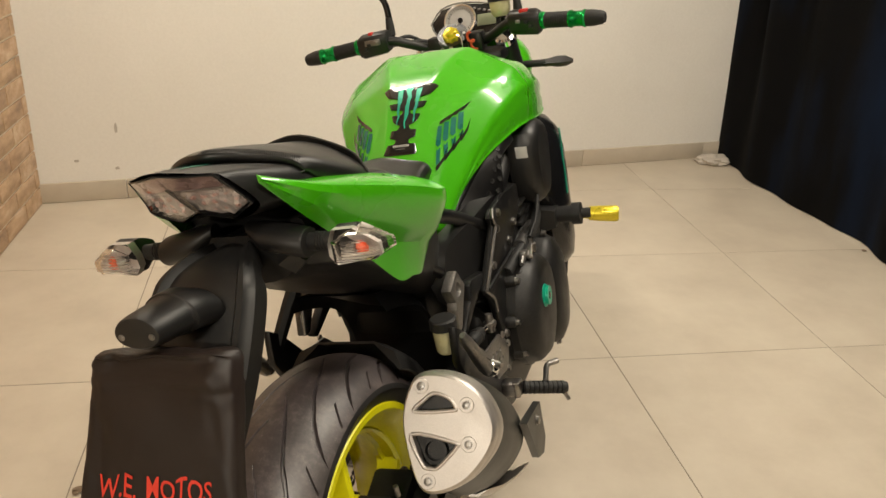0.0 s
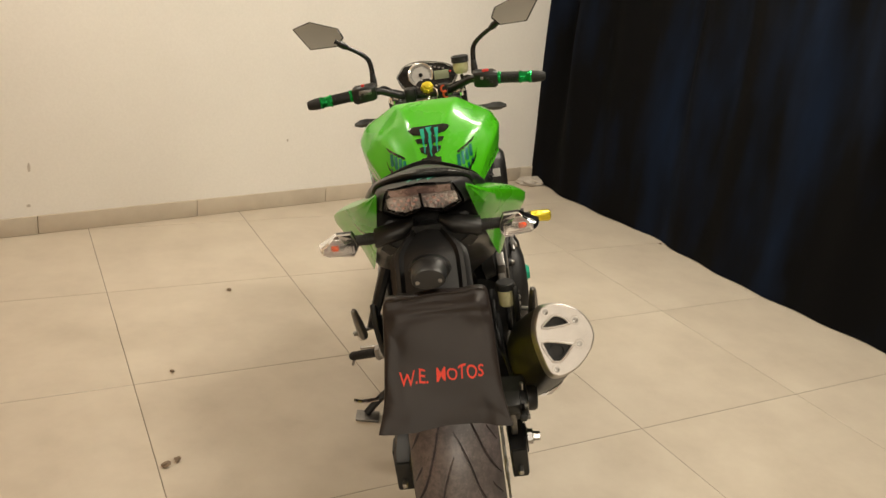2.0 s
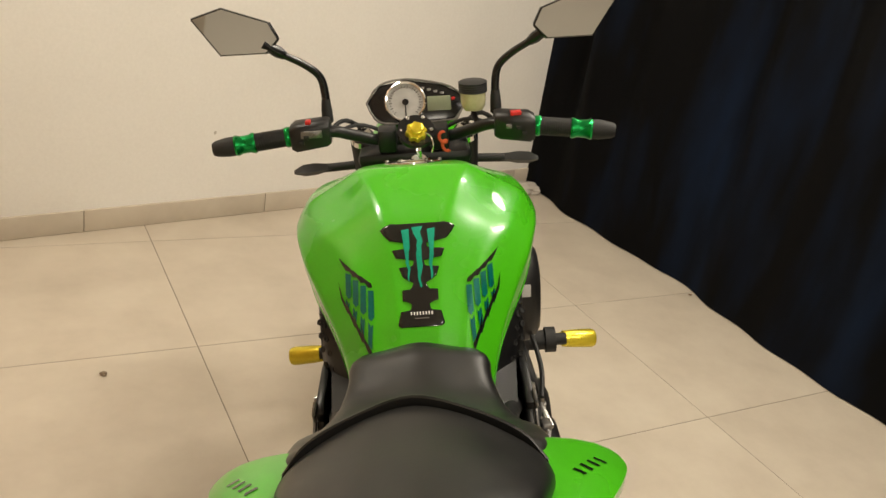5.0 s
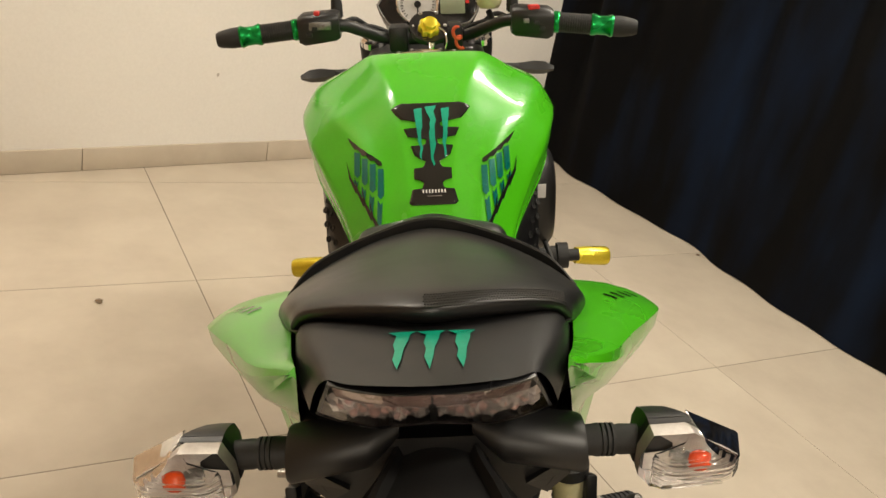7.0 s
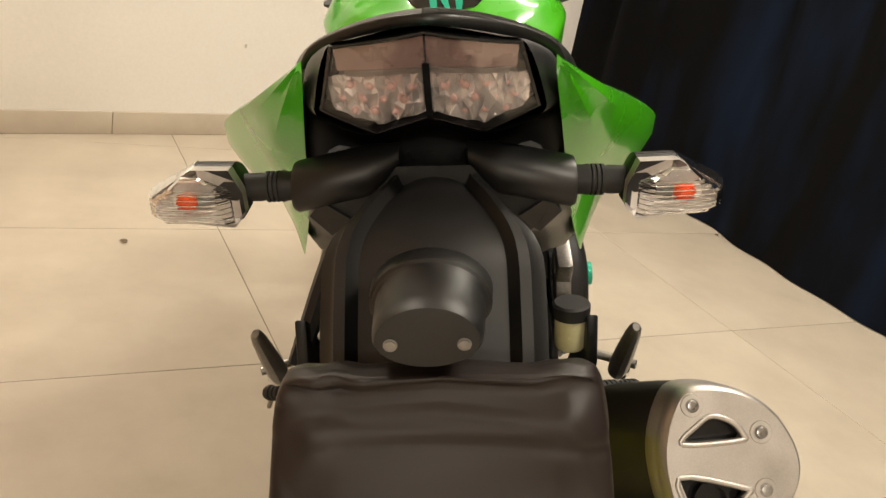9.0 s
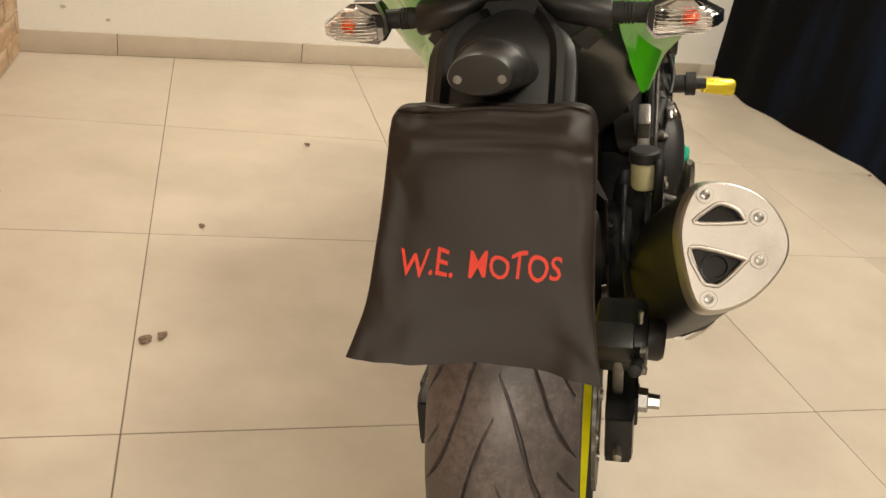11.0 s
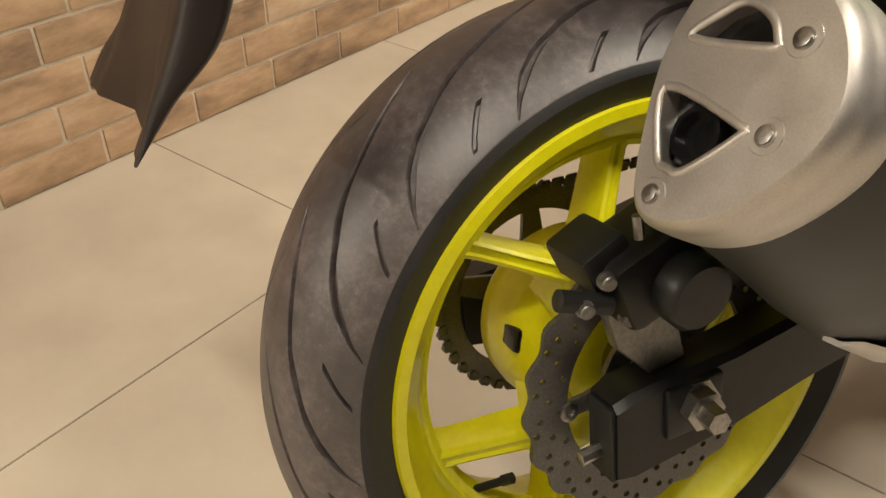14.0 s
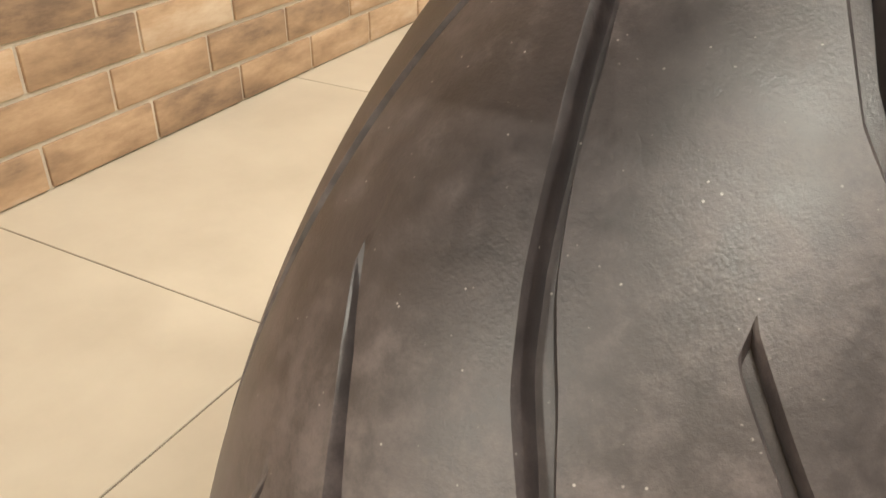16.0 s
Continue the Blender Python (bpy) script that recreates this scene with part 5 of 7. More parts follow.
for x0, y0, x1, y1, w, sd in ((398, 300, 404, 478, 9, 1), (450, 292, 453, 500, 13, 2), (506, 300, 500, 470, 9, 3)):
    part("claw_mark", wrap([[pad_xz(*p) for p in claw(x0, y0, x1, y1, w, sd)]], TANK_TREE, 0.0034), TEALBRIGHT, pad, "green claw stripe", 60)
for bar_xz in [[pad_xz(*p) for p in ((x, 596), (x + 6, 596), (x + 6, 608), (x, 608))] for x in range(402, 494, 13)]:
    part("print_bar", wrap([bar_xz], TANK_TREE, 0.0034), WHITEPRINT, pad, "small white printed mark", 60)
part("print_bar", wrap([[pad_xz(*p) for p in ((420, 618), (482, 618), (482, 621), (420, 621))]], TANK_TREE, 0.0034), GREYMETAL, pad, "", 60)


def side_bar(i, s):
    """One of the four stepped bars of the side graphic: teal upper and lower halves, black hook and tip."""
    x = (0.066 if s < 0 else 0.073) + 0.0114 * i
    top, mid, low = 0.843 + 0.005 * i, 0.811 + 0.006 * i, 0.780 + 0.012 * i
    w = 0.0086
    teal = [[(x, top), (x + w, top), (x + w, mid + 0.003), (x + w * 0.5, mid), (x, mid + 0.004)],
            [(x + 0.002, mid - 0.003), (x + w * 0.55, mid - 0.006), (x + w, mid - 0.001), (x + w + 0.001, low + 0.006), (x + 0.004, low + 0.002)]]
    black = [[(x + 0.002, top + 0.003), (x + w * 0.9, top + 0.003), (x + w + 0.005, top + 0.008), (x + w + 0.011, top + 0.015), (x + w + 0.003, top + 0.011), (x + 0.003, top + 0.007)],
             [(x + 0.004, low), (x + w, low + 0.005), (x + w + 0.006, low + 0.012), (x + w + 0.012, low + 0.028), (x + w + 0.008, low + 0.008), (x + w * 0.7, low - 0.007)]]
    return [[(s * a, b) for a, b in p] for p in teal], [[(s * a, b) for a, b in p] for p in black]


for s in (1, -1):
    for i in range(4):
        teal, black = side_bar(i, s)
        ob = part("side_graphic", wrap(teal[:1], TANK_TREE, 0.0016), TEAL, tank, "teal stepped bar graphic", 60)
        part("lower_half", wrap(teal[1:], TANK_TREE, 0.0016), TEAL, ob, "", 60)
        for hook in black:
            part("graphic_hook", wrap([hook], TANK_TREE, 0.0020), STICKER, ob, "black hooked tip", 60)

# seats and tail -----------------------------------------------------


def seat_ring(y, hw, z, drop=0.05, crown=0.004):
    return [Vector(p) for p in sym(y, [(0, z), (hw * 0.55, z - crown), (hw * 0.88, z - crown - 0.006), (hw, z - crown - 0.016), (hw * 0.985, z - crown - 0.030), (hw * 0.6, z - crown - 0.014 - drop)])]


rider = part("rider_seat", loft([seat_ring(y, hw, z, d, c) for y, hw, z, d, c in ((0.10, 0.118, 0.912, 0.06, 0.028), (0.150, 0.132, 0.929, 0.08, 0.038), (0.19, 0.138, 0.902, 0.08, 0.030), (0.235, 0.140, 0.862, 0.07, 0.012), (0.29, 0.122, 0.832, 0.06, 0.010), (0.35, 0.104, 0.820, 0.06, 0.010), (0.40, 0.094, 0.823, 0.06, 0.007), (0.432, 0.094, 0.828, 0.06, 0.008), (0.456, 0.088, 0.823, 0.05, 0.010))], 4, 4), VINYL, bike, "black textured vinyl rider seat", 60)


def pillion_ring(yc, sweep, hw, zc, fall, thick):
    """A ring across the seat whose edges lie sweep ahead of its middle and fall below it."""
    half = [(0, 0), (0.25, 0), (0.5, 0), (0.75, 0.0), (0.92, 0.002), (1.0, 0.010), (0.995, 0.010 + thick * 0.6), (0.90, 0.010 + thick), (0.5, 0.012 + thick), (0, 0.012 + thick)]
    return [Vector((sg * u * hw, yc + sweep * u ** 1.5, zc - fall * u ** 1.8 - d)) for sg, pts in ((1, half), (-1, half[-2:0:-1])) for u, d in pts]


pillion = part("pillion_seat", loft([pillion_ring(*r) for r in ((-0.058, 0.052, 0.094, 0.9635, 0.024, 0.001), (-0.068, 0.058, 0.098, 0.967, 0.027, 0.003), (-0.0735, 0.061, 0.1010, 0.9735, 0.030, 0.005), (-0.0732, 0.061, 0.1022, 0.9790, 0.032, 0.007), (-0.0690, 0.060, 0.1030, 0.9815, 0.034, 0.008), (-0.050, 0.052, 0.106, 0.9815, 0.036, 0.014), (-0.020, 0.040, 0.113, 0.976, 0.037, 0.024), (0.030, 0.015, 0.121, 0.965, 0.038, 0.026), (0.075, -0.005, 0.128, 0.954, 0.040, 0.026), (0.115, -0.022, 0.131, 0.945, 0.042, 0.026), (0.152, -0.040, 0.1305, 0.937, 0.042, 0.024))], 4, 3), VINYL, bike, "raised black vinyl pillion seat", 60)
LIP = [(0.128, 0.112, 0.893), (0.104, 0.131, 0.914), (0.055, 0.148, 0.932), (0, 0.158, 0.943)]
lip_path = curve([(-x, y, z) for x, y, z in LIP] + LIP[-2::-1], 5)
part("seat_lip", skin([[p + Vector((0, dy, dz)) for dy, dz in ((-0.0030, -0.010), (-0.0030, 0.0012), (-0.0010, 0.0028), (0.0020, 0.0020), (0.0032, -0.010))] for p in lip_path]), VINYL, pillion, "raised piped edge of the pillion seat")
strip = bmesh.new()
PILLION_TREE = BVHTree.FromObject(pillion, bpy.context.evaluated_depsgraph_get())
for i in range(52):
    for k in range(6):
        x = -0.004 + 0.100 * i / 51 + (0.0009 if k % 2 else 0)
        y = -0.0715 + 0.0030 * k + 0.059 * (abs(x) / 0.102) ** 1.5
        hit, nrm, _, _ = PILLION_TREE.ray_cast(Vector((x, y, 1.2)), Vector((0, 0, -1)))
        if hit:
            put(strip, box(hit.x, hit.y, hit.z, 0.0011, 0.0019, 0.0012, 0))
tagged(part("ribbed_patch", strip, VINYL, pillion, "finely ribbed vinyl along the rear edge"), kind="stuff")

COWL = [
    (None, -0.0835, [(0, 0.986), (0.044, 0.9765), (0.0630, 0.968), (0.0775, 0.931), (0.0765, 0.914), (0.041, 0.8995), (0, 0.914)]),
    (None, -0.042, [(0, 0.978), (0.050, 0.969), (0.083, 0.953), (0.094, 0.926), (0.089, 0.906), (0.045, 0.892), (0, 0.900)]),
    (None, -0.001, [(0, 0.964), (0.054, 0.957), (0.092, 0.940), (0.1030, 0.914), (0.099, 0.890), (0.05, 0.880), (0, 0.882)]),
    (0.020, 0, [(0, 0.926), (0.070, 0.924), (0.101, 0.914), (0.1115, 0.888), (0.109, 0.850), (0.060, 0.838), (0, 0.838)]),
    (0.060, 0, [(0, 0.915), (0.075, 0.915), (0.108, 0.905), (0.118, 0.872), (0.114, 0.830), (0.06, 0.818), (0, 0.818)]),
    (0.140, 0, [(0, 0.890), (0.080, 0.890), (0.116, 0.878), (0.124, 0.845), (0.118, 0.790), (0.06, 0.770), (0, 0.770)]),
    (0.250, 0, [(0, 0.820), (0.080, 0.820), (0.118, 0.808), (0.126, 0.780), (0.118, 0.735), (0.06, 0.720), (0, 0.720)]),
]
cowl_rings = []
for y, back, half_ring in COWL:
    ring = [Vector(q) for q in sym(y or 0, half_ring)]
    if y is None:  # the rear opening slopes with the lamp
        for q in ring:
            q.y = back - 0.727 * (q.z - 0.897) - 0.018 * (1 - 2 * (q.x / 0.080) ** 2) * min(1, max(0, (q.z - 0.897) / 0.066))
    cowl_rings.append(ring)
cowl_bm = loft(cowl_rings, 4, 4, True, False)
COWL_TREE = BVHTree.FromBMesh(cowl_bm)
cowl = part("tail_cowl", cowl_bm, PLASTIC, bike, "black plastic tail cowl", 50)
for x0, sd in ((-0.0172, 5), (0.0005, 6), (0.0185, 7)):
    poly = [(x0 - 0.0085, 0), (x0 - 0.003, -0.006), (x0 - 0.0045, -0.018), (x0 - 0.003, -0.026), (x0 - 0.004, -0.036), (x0 - 0.001, -0.047 - 0.003 * (sd == 6)), (x0 + 0.001, -0.036), (x0 + 0.002, -0.024), (x0 + 0.0045, -0.012), (x0 + 0.005, -0.005), (x0 + 0.0085, 0.0005)]
    t = bmesh.new()
    t.faces.new([t.verts.new((x * 1.05, -0.0845 + y * 1.25, 1.05)) for x, y in poly])
    bmesh.ops.triangulate(t, faces=t.faces[:])
    for _ in range(2):
        bmesh.ops.subdivide_edges(t, edges=[e for e in t.edges if e.calc_length() > 0.006], cuts=1)
        bmesh.ops.triangulate(t, faces=t.faces[:])
    for v in t.verts:
        hit, nrm, _, _ = COWL_TREE.ray_cast(v.co, Vector((0, 0, -1)))
        if hit:
            v.co = hit + Vector((0, 0, 0.0012))
    part("claw_mark", t, TEALBRIGHT, cowl, "teal claw stripe")

WING = [  # y; inner top, outer edge, below it, hollow, lower edge, as (x, z)
    (-0.095, [(0.086, 0.955), (0.089, 0.952), (0.089, 0.950), (0.088, 0.948), (0.086, 0.945)]),
    (-0.040, [(0.099, 0.930), (0.128, 0.922), (0.123, 0.905), (0.109, 0.893), (0.099, 0.886)]),
    (0.020, [(0.109, 0.915), (0.157, 0.899), (0.150, 0.869), (0.123, 0.838), (0.112, 0.826)]),
    (0.070, [(0.115, 0.902), (0.183, 0.880), (0.171, 0.845), (0.134, 0.806), (0.124, 0.775)]),
    (0.115, [(0.120, 0.889), (0.204, 0.862), (0.191, 0.826), (0.151, 0.782), (0.140, 0.722)]),
    (0.150, [(0.123, 0.877), (0.215, 0.846), (0.203, 0.812), (0.163, 0.768), (0.148, 0.714)]),
    (0.172, [(0.125, 0.868), (0.214, 0.840), (0.204, 0.804), (0.170, 0.758), (0.151, 0.708)]),
    (0.188, [(0.126, 0.860), (0.209, 0.836), (0.200, 0.800), (0.169, 0.755), (0.151, 0.714)]),
    (0.197, [(0.127, 0.853), (0.196, 0.834), (0.189, 0.799), (0.163, 0.760), (0.149, 0.730)]),
]


def wing(s):
    rings = []
    for y, ((ax, az), b, c, e, d) in WING:
        w, fall = b[0] - ax, b[1] - az
        top = [(ax, az)] + [(ax + w * t, az + fall * t + w * up) for t, up in ((0.25, 0.055), (0.5, 0.085), (0.75, 0.080), (0.92, 0.040))]
        r = top + [b, ((b[0] * 0.6 + c[0] * 0.4) + 0.003, (b[1] * 0.6 + c[1] * 0.4) - 0.002), c, ((c[0] + e[0]) / 2 + 0.003, (c[1] + e[1]) / 2 - 0.002), e, d]
        rings.append([Vector((x * s, y, z)) for x, z in r])
    return loft(rings, 5, 1)


for s in (1, -1):
    w = part("side_fairing", wing(s), GREEN, bike, "lime green wing-shaped tail side panel", 28)
    tree = BVHTree.FromBMesh(wing(s))
    for i in range(4):
        t = bmesh.new()
        q = Vector((0.156, 0.098)).lerp(Vector((0.183, 0.133)), i / 3)
        run, rise = Vector((0.60, 0.80)) * 0.0022, Vector((-0.80, 0.60)) * 0.0068
        for a, c in ((-1, -1), (1, -1), (1, 1), (-1, 1)):
            t.verts.new((s * (q + run * a + rise * c).x, (q + run * a + rise * c).y, 1.0))
        t.faces.new(t.verts[:])
        bmesh.ops.subdivide_edges(t, edges=t.edges[:], cuts=2, use_grid_fill=True)
        for v in t.verts:
            hit, nrm, _, _ = tree.ray_cast(v.co, Vector((0, 0, -1)))
            if hit:
                v.co = hit + Vector((0, 0, 0.0010))
        part("badge_bar", t, STICKER, w, "small dark printed mark")

# tail light ---------------------------------------------------------
TL = [(-0.058, 1.11), (0.0, 1.28), (0.058, 1.11), (0.073, 0.40), (0.037, 0.11), (0.0, 0.33), (-0.037, 0.11), (-0.073, 0.40)]


def tl_at(x, h, out=0.0):
    bow = 0.018 * (1 - 2 * (x / 0.080) ** 2) * min(1, max(0, h))
    return Vector((x, -0.083 - 0.048 * h - bow - out * 0.9, 0.897 + 0.066 * h + out * 0.35 - out * 0.5))


def tl_panel(scale, out, thick):
    bm = bmesh.new()
    pts = [(x * scale, 0.5 + (h - 0.5) * scale) for x, h in TL]
    fine = []
    for (a, b), (c, d) in zip(pts, pts[1:] + pts[:1]):
        fine += [(a + (c - a) * k / 4, b + (d - b) * k / 4) for k in range(4)]
    t = bmesh.new()
    t.faces.new([t.verts.new((x, h * 0.066, 0)) for x, h in fine])
    bmesh.ops.triangulate(t, faces=t.faces[:])
    for _ in range(3):
        bmesh.ops.subdivide_edges(t, edges=[e for e in t.edges if e.calc_length() > 0.012], cuts=1)
        bmesh.ops.triangulate(t, faces=t.faces[:])
    if thick:
        g = bmesh.ops.extrude_face_region(t, geom=t.faces[:])
        for v in g["geom"]:
            if isinstance(v, bmesh.types.BMVert):
                v.co.z = thick
    for v in t.verts:
        v.co = tl_at(v.co.x, v.co.y / 0.066, out - v.co.z)
    return t


tail = part("tail_light", tl_panel(0.86, -0.0165, 0.012), GLOSS, cowl, "clear-lens tail light cluster")
part("lens", tl_panel(1.0, 0.004, 0.003), SMOKED, tail, "clear slightly smoked lens").visible_shadow = False
def low_edge(x):
    """The lower outline of the lamp at x."""
    a = abs(x)
    return 0.33 - 0.22 * a / 0.037 if a < 0.037 else 0.11 + 0.29 * (a - 0.037) / 0.036


shards = tl_panel(0.89, -0.011, 0)
rng = random.Random(8)
for v in shards.verts:
    v.co += Vector((rng.uniform(-1, 1) * 0.001, rng.uniform(-1.6, 1) * 0.0045, rng.uniform(-1, 1) * 0.001))
part("shard_reflector", shards, FACET, tail, "bright broken-facet reflector", 1)
rng = random.Random(3)
for s in (-1, 1):
    sheet = bmesh.new()
    cols, lines = 17, 5
    grid = []
    for i in range(cols + 1):
        x = 0.0030 + 0.0640 * i / cols
        lo, hi = low_edge(x) + 0.05, 0.87 - 1.5 * x
        grid.append([sheet.verts.new(tl_at(s * (x + rng.uniform(-1, 1) * 0.0013 * (0 < i < cols)), lo + (hi - lo) * k / lines + rng.uniform(-1, 1) * 0.045 * (0 < k < lines), -0.0020 - rng.uniform(0, 0.0085))) for k in range(lines + 1)])
    for i in range(cols):
        for k in range(lines):
            a, b, c, d = grid[i][k], grid[i + 1][k], grid[i + 1][k + 1], grid[i][k + 1]
            for tri in (((a, b, c), (a, c, d)) if (i + k) % 2 else ((a, b, d), (b, c, d))):
                sheet.faces.new(tri)
    part("reflector", sheet, FACET, tail, "bright many-faceted reflector", 1)
    for row, h in enumerate((0.36, 0.52, 0.68)):
        for i in range(4):
            x = 0.0105 + 0.0135 * i + (0.006 if row % 2 else 0)
            if low_edge(x) + 0.12 < h < 0.80 - 1.5 * x:
                c = tl_at(s * x, h, -0.009)
                part("bulb", turned(c, tl_at(s * x, h, -0.003), [(0, 0.0040), (0.3, 0.0038), (0.32, 0.0026), (0.8, 0.0024), (1, 0.0012)], 10), ROSE, tail, "small rose-tinted lamp")
band = bmesh.new()
for s in (-1, 1):
    put(band, skin([[tl_at(s * x, h, o) for h, o in ((0.95 - 1.5 * x, 0.0), (1.262 - 2.9 * x, 0.0), (1.262 - 2.9 * x, -0.004), (0.95 - 1.5 * x, -0.004))] for x in (0.0006, 0.02, 0.04, 0.057)]))
    part("pale_strip", skin([[tl_at(s * x, h, o) for h, o in ((0.86 - 1.5 * x, -0.003), (0.945 - 1.5 * x, 0.0005), (0.945 - 1.5 * x, -0.005), (0.86 - 1.5 * x, -0.007))] for x in (0.003, 0.02, 0.04, 0.052)]), PEARL, tail, "pale strip below the upper band")
part("upper_band", band, surface("mauve_reflector", (0.36, 0.25, 0.23), (0.46, 0.33, 0.30), (0.2, 0.35), 0.3, 20, 300, 0.05), tail, "dull mauve upper band")
part("divider", skin([[tl_at(x, h, o) for x, o in ((-0.0022, 0.0042), (0.0022, 0.0042), (0.0022, -0.002), (-0.0022, -0.002))] for h in (0.31, 0.5, 0.98)]), GLOSS, tail)

rim_pts = [(x * 1.02, 0.6 + (h - 0.6) * 1.03) for x, h in TL]
rim_path = [Vector((a + (c - a) * k / 4, d + (e - d) * k / 4, 0)) for (a, d), (c, e) in zip(rim_pts, rim_pts[1:] + rim_pts[:1]) for k in range(4)]
mid_pt = Vector((0, 0.6, 0))
part("lamp_rim", skin([[tl_at((q + (q - mid_pt) * g).x, (q + (q - mid_pt) * g).y, o if q.y < 0.95 else max(o, -0.003)) for g, o in ((-0.018, 0.005), (0.012, 0.0045), (0.0, -0.018), (-0.03, -0.018))] for q in rim_path + rim_path[:1]], True, False), GLOSS, tail, "gloss black rim")

# tail underside, number plate bracket ---------------------------------
under = part("rear_mudguard", loft([[c + Vector((x, 0, 0)) + nrm * d for x, d in ((-hw, -0.026), (-hw * 1.0, 0.0), (-hw * 0.91, 0.004), (-hw * 0.86, 0.011), (-hw * 0.76, 0.012), (-hw * 0.71, 0.007), (-hw * 0.66, 0.003), (-hw * 0.35, 0.008), (0, 0.010), (hw * 0.35, 0.008), (hw * 0.66, 0.003), (hw * 0.71, 0.007), (hw * 0.76, 0.012), (hw * 0.86, 0.011), (hw * 0.91, 0.004), (hw * 1.0, 0.0), (hw, -0.026))] for c, nrm, hw in (
    (Vector((0, 0.020, 0.846)), Vector((0, -0.15, 0.99)), 0.030), (Vector((0, -0.060, 0.850)), Vector((0, -0.2, 0.98)), 0.036), (Vector((0, -0.102, 0.848)), Vector((0, -0.40, 0.92)), 0.054), (Vector((0, -0.136, 0.834)), Vector((0, -0.70, 0.71)), 0.073),
    (Vector((0, -0.163, 0.800)), Vector((0, -0.80, 0.60)), 0.076), (Vector((0, -0.205, 0.745)), Vector((0, -0.80, 0.60)), 0.074), (Vector((0, -0.256, 0.682)), Vector((0, -0.80, 0.60)), 0.064))], 4, 1), PLASTIC, bike, "black plastic mudguard with two moulded ridges", 40)
pl = loft([[Vector((rx * math.cos(a), y, z + rz * math.sin(a) * (0.78 if math.sin(a) < 0 else 1))) for a in [2 * math.pi * k / 36 for k in range(36)]] for y, z, rx, rz in ((-0.160, 0.814, 0.0400, 0.029), (-0.185, 0.824, 0.0390, 0.031), (-0.203, 0.827, 0.0378, 0.0305), (-0.206, 0.8265, 0.0378, 0.0305), (-0.2075, 0.8262, 0.0360, 0.0288), (-0.2085, 0.8260, 0.0360, 0.0288), (-0.2105, 0.827, 0.0335, 0.0268), (-0.250, 0.832, 0.0315, 0.0240), (-0.262, 0.834, 0.0302, 0.0220), (-0.2655, 0.8345, 0.0285, 0.0203), (-0.2662, 0.8345, 0.025, 0.017))], 1, 1)
pl_ob = part("plate_light", pl, PLASTIC, under, "round black number plate lamp housing")
for x in (-0.020, 0.020):
    part("screw", bolt((x, -0.2662, 0.8330), (0, -1, -0.05), 0.0032, 0.0018), GREYMETAL, pl_ob)
part("plate_carrier", box(0, -0.262, 0.735, 0.15, 0.006, 0.11, 0.004, (-24, 0, 0)), PLASTIC, bike, "black number plate carrier")
part("under_tail_tray", loft([[Vector(p) for p in sym(y, h)] for y, h in ((-0.06, [(0, 0.868), (0.06, 0.866), (0.092, 0.853), (0.070, 0.81), (0, 0.80)]), (0.04, [(0, 0.84), (0.09, 0.842), (0.1125, 0.825), (0.106, 0.778), (0, 0.760)]), (0.13, [(0, 0.82), (0.11, 0.82), (0.130, 0.785), (0.126, 0.722), (0, 0.70)]), (0.20, [(0, 0.80), (0.12, 0.795), (0.140, 0.75), (0.132, 0.690), (0, 0.66)]), (0.36, [(0, 0.78), (0.10, 0.76), (0.115, 0.70), (0.095, 0.60), (0, 0.56)]))], 3, 3), PLASTIC, bike, "black plastic tray under the tail", 50)

# rear indicators ----------------------------------------------------


IND_BACK = [(0.139, 0.832), (0.140, 0.852), (0.149, 0.874), (0.179, 0.875), (0.213, 0.850), (0.214, 0.832), (0.190, 0.824), (0.149, 0.818)]


def ind_section(y, k, s):
    return [Vector((s * (0.150 + (x - 0.150) * k), y, 0.846 + (z - 0.846) * min(1, k * 1.15))) for x, z in IND_BACK]


def ind_span(z):
    """Inner and outer edge of the lens at height z."""
    x0 = 0.147 + 0.001 * (z - 0.819) / 0.038 if z < 0.857 else 0.148 + 0.030 * (z - 0.857) / 0.017
    if z < 0.824:
        return x0, 0.176 + 0.030 * (z - 0.819) / 0.005
    if z < 0.833:
        return x0, 0.206 + 0.011 * (z - 0.824) / 0.009
    return x0, 0.219 if z < 0.848 else 0.219 - 0.040 * (z - 0.848) / 0.0265


def ind_lens(s):
    rings = []
    levels = [0.8192 + 0.0546 * k / 46 for k in range(47)]
    for k, z in enumerate(levels):
        x0, x1 = ind_span(z)
        v = abs(2 * k / 46 - 1)
        front, back = [], []
        for i in range(11):
            u = i / 10
            bow = max(abs(2 * u - 1) ** 5 * (1.0 if u > 0.5 else 0.30), v ** 7)
            y = -0.096 + 0.036 * min(1, bow) + 0.006 * u + (0.0010 if k % 4 in (1, 2) and 3 < k < 34 else 0)
            x = x0 + (x1 - x0) * u
            front.append(Vector((s * x, y, z)))
            back.append(Vector((s * (x + (0.0015 if i == 0 else -0.0015 if i == 10 else 0)), -0.096 + 0.036 * min(1, bow) + 0.006 * u + 0.0024, z)))
        rings.append(front + back[::-1])
    return skin(rings)


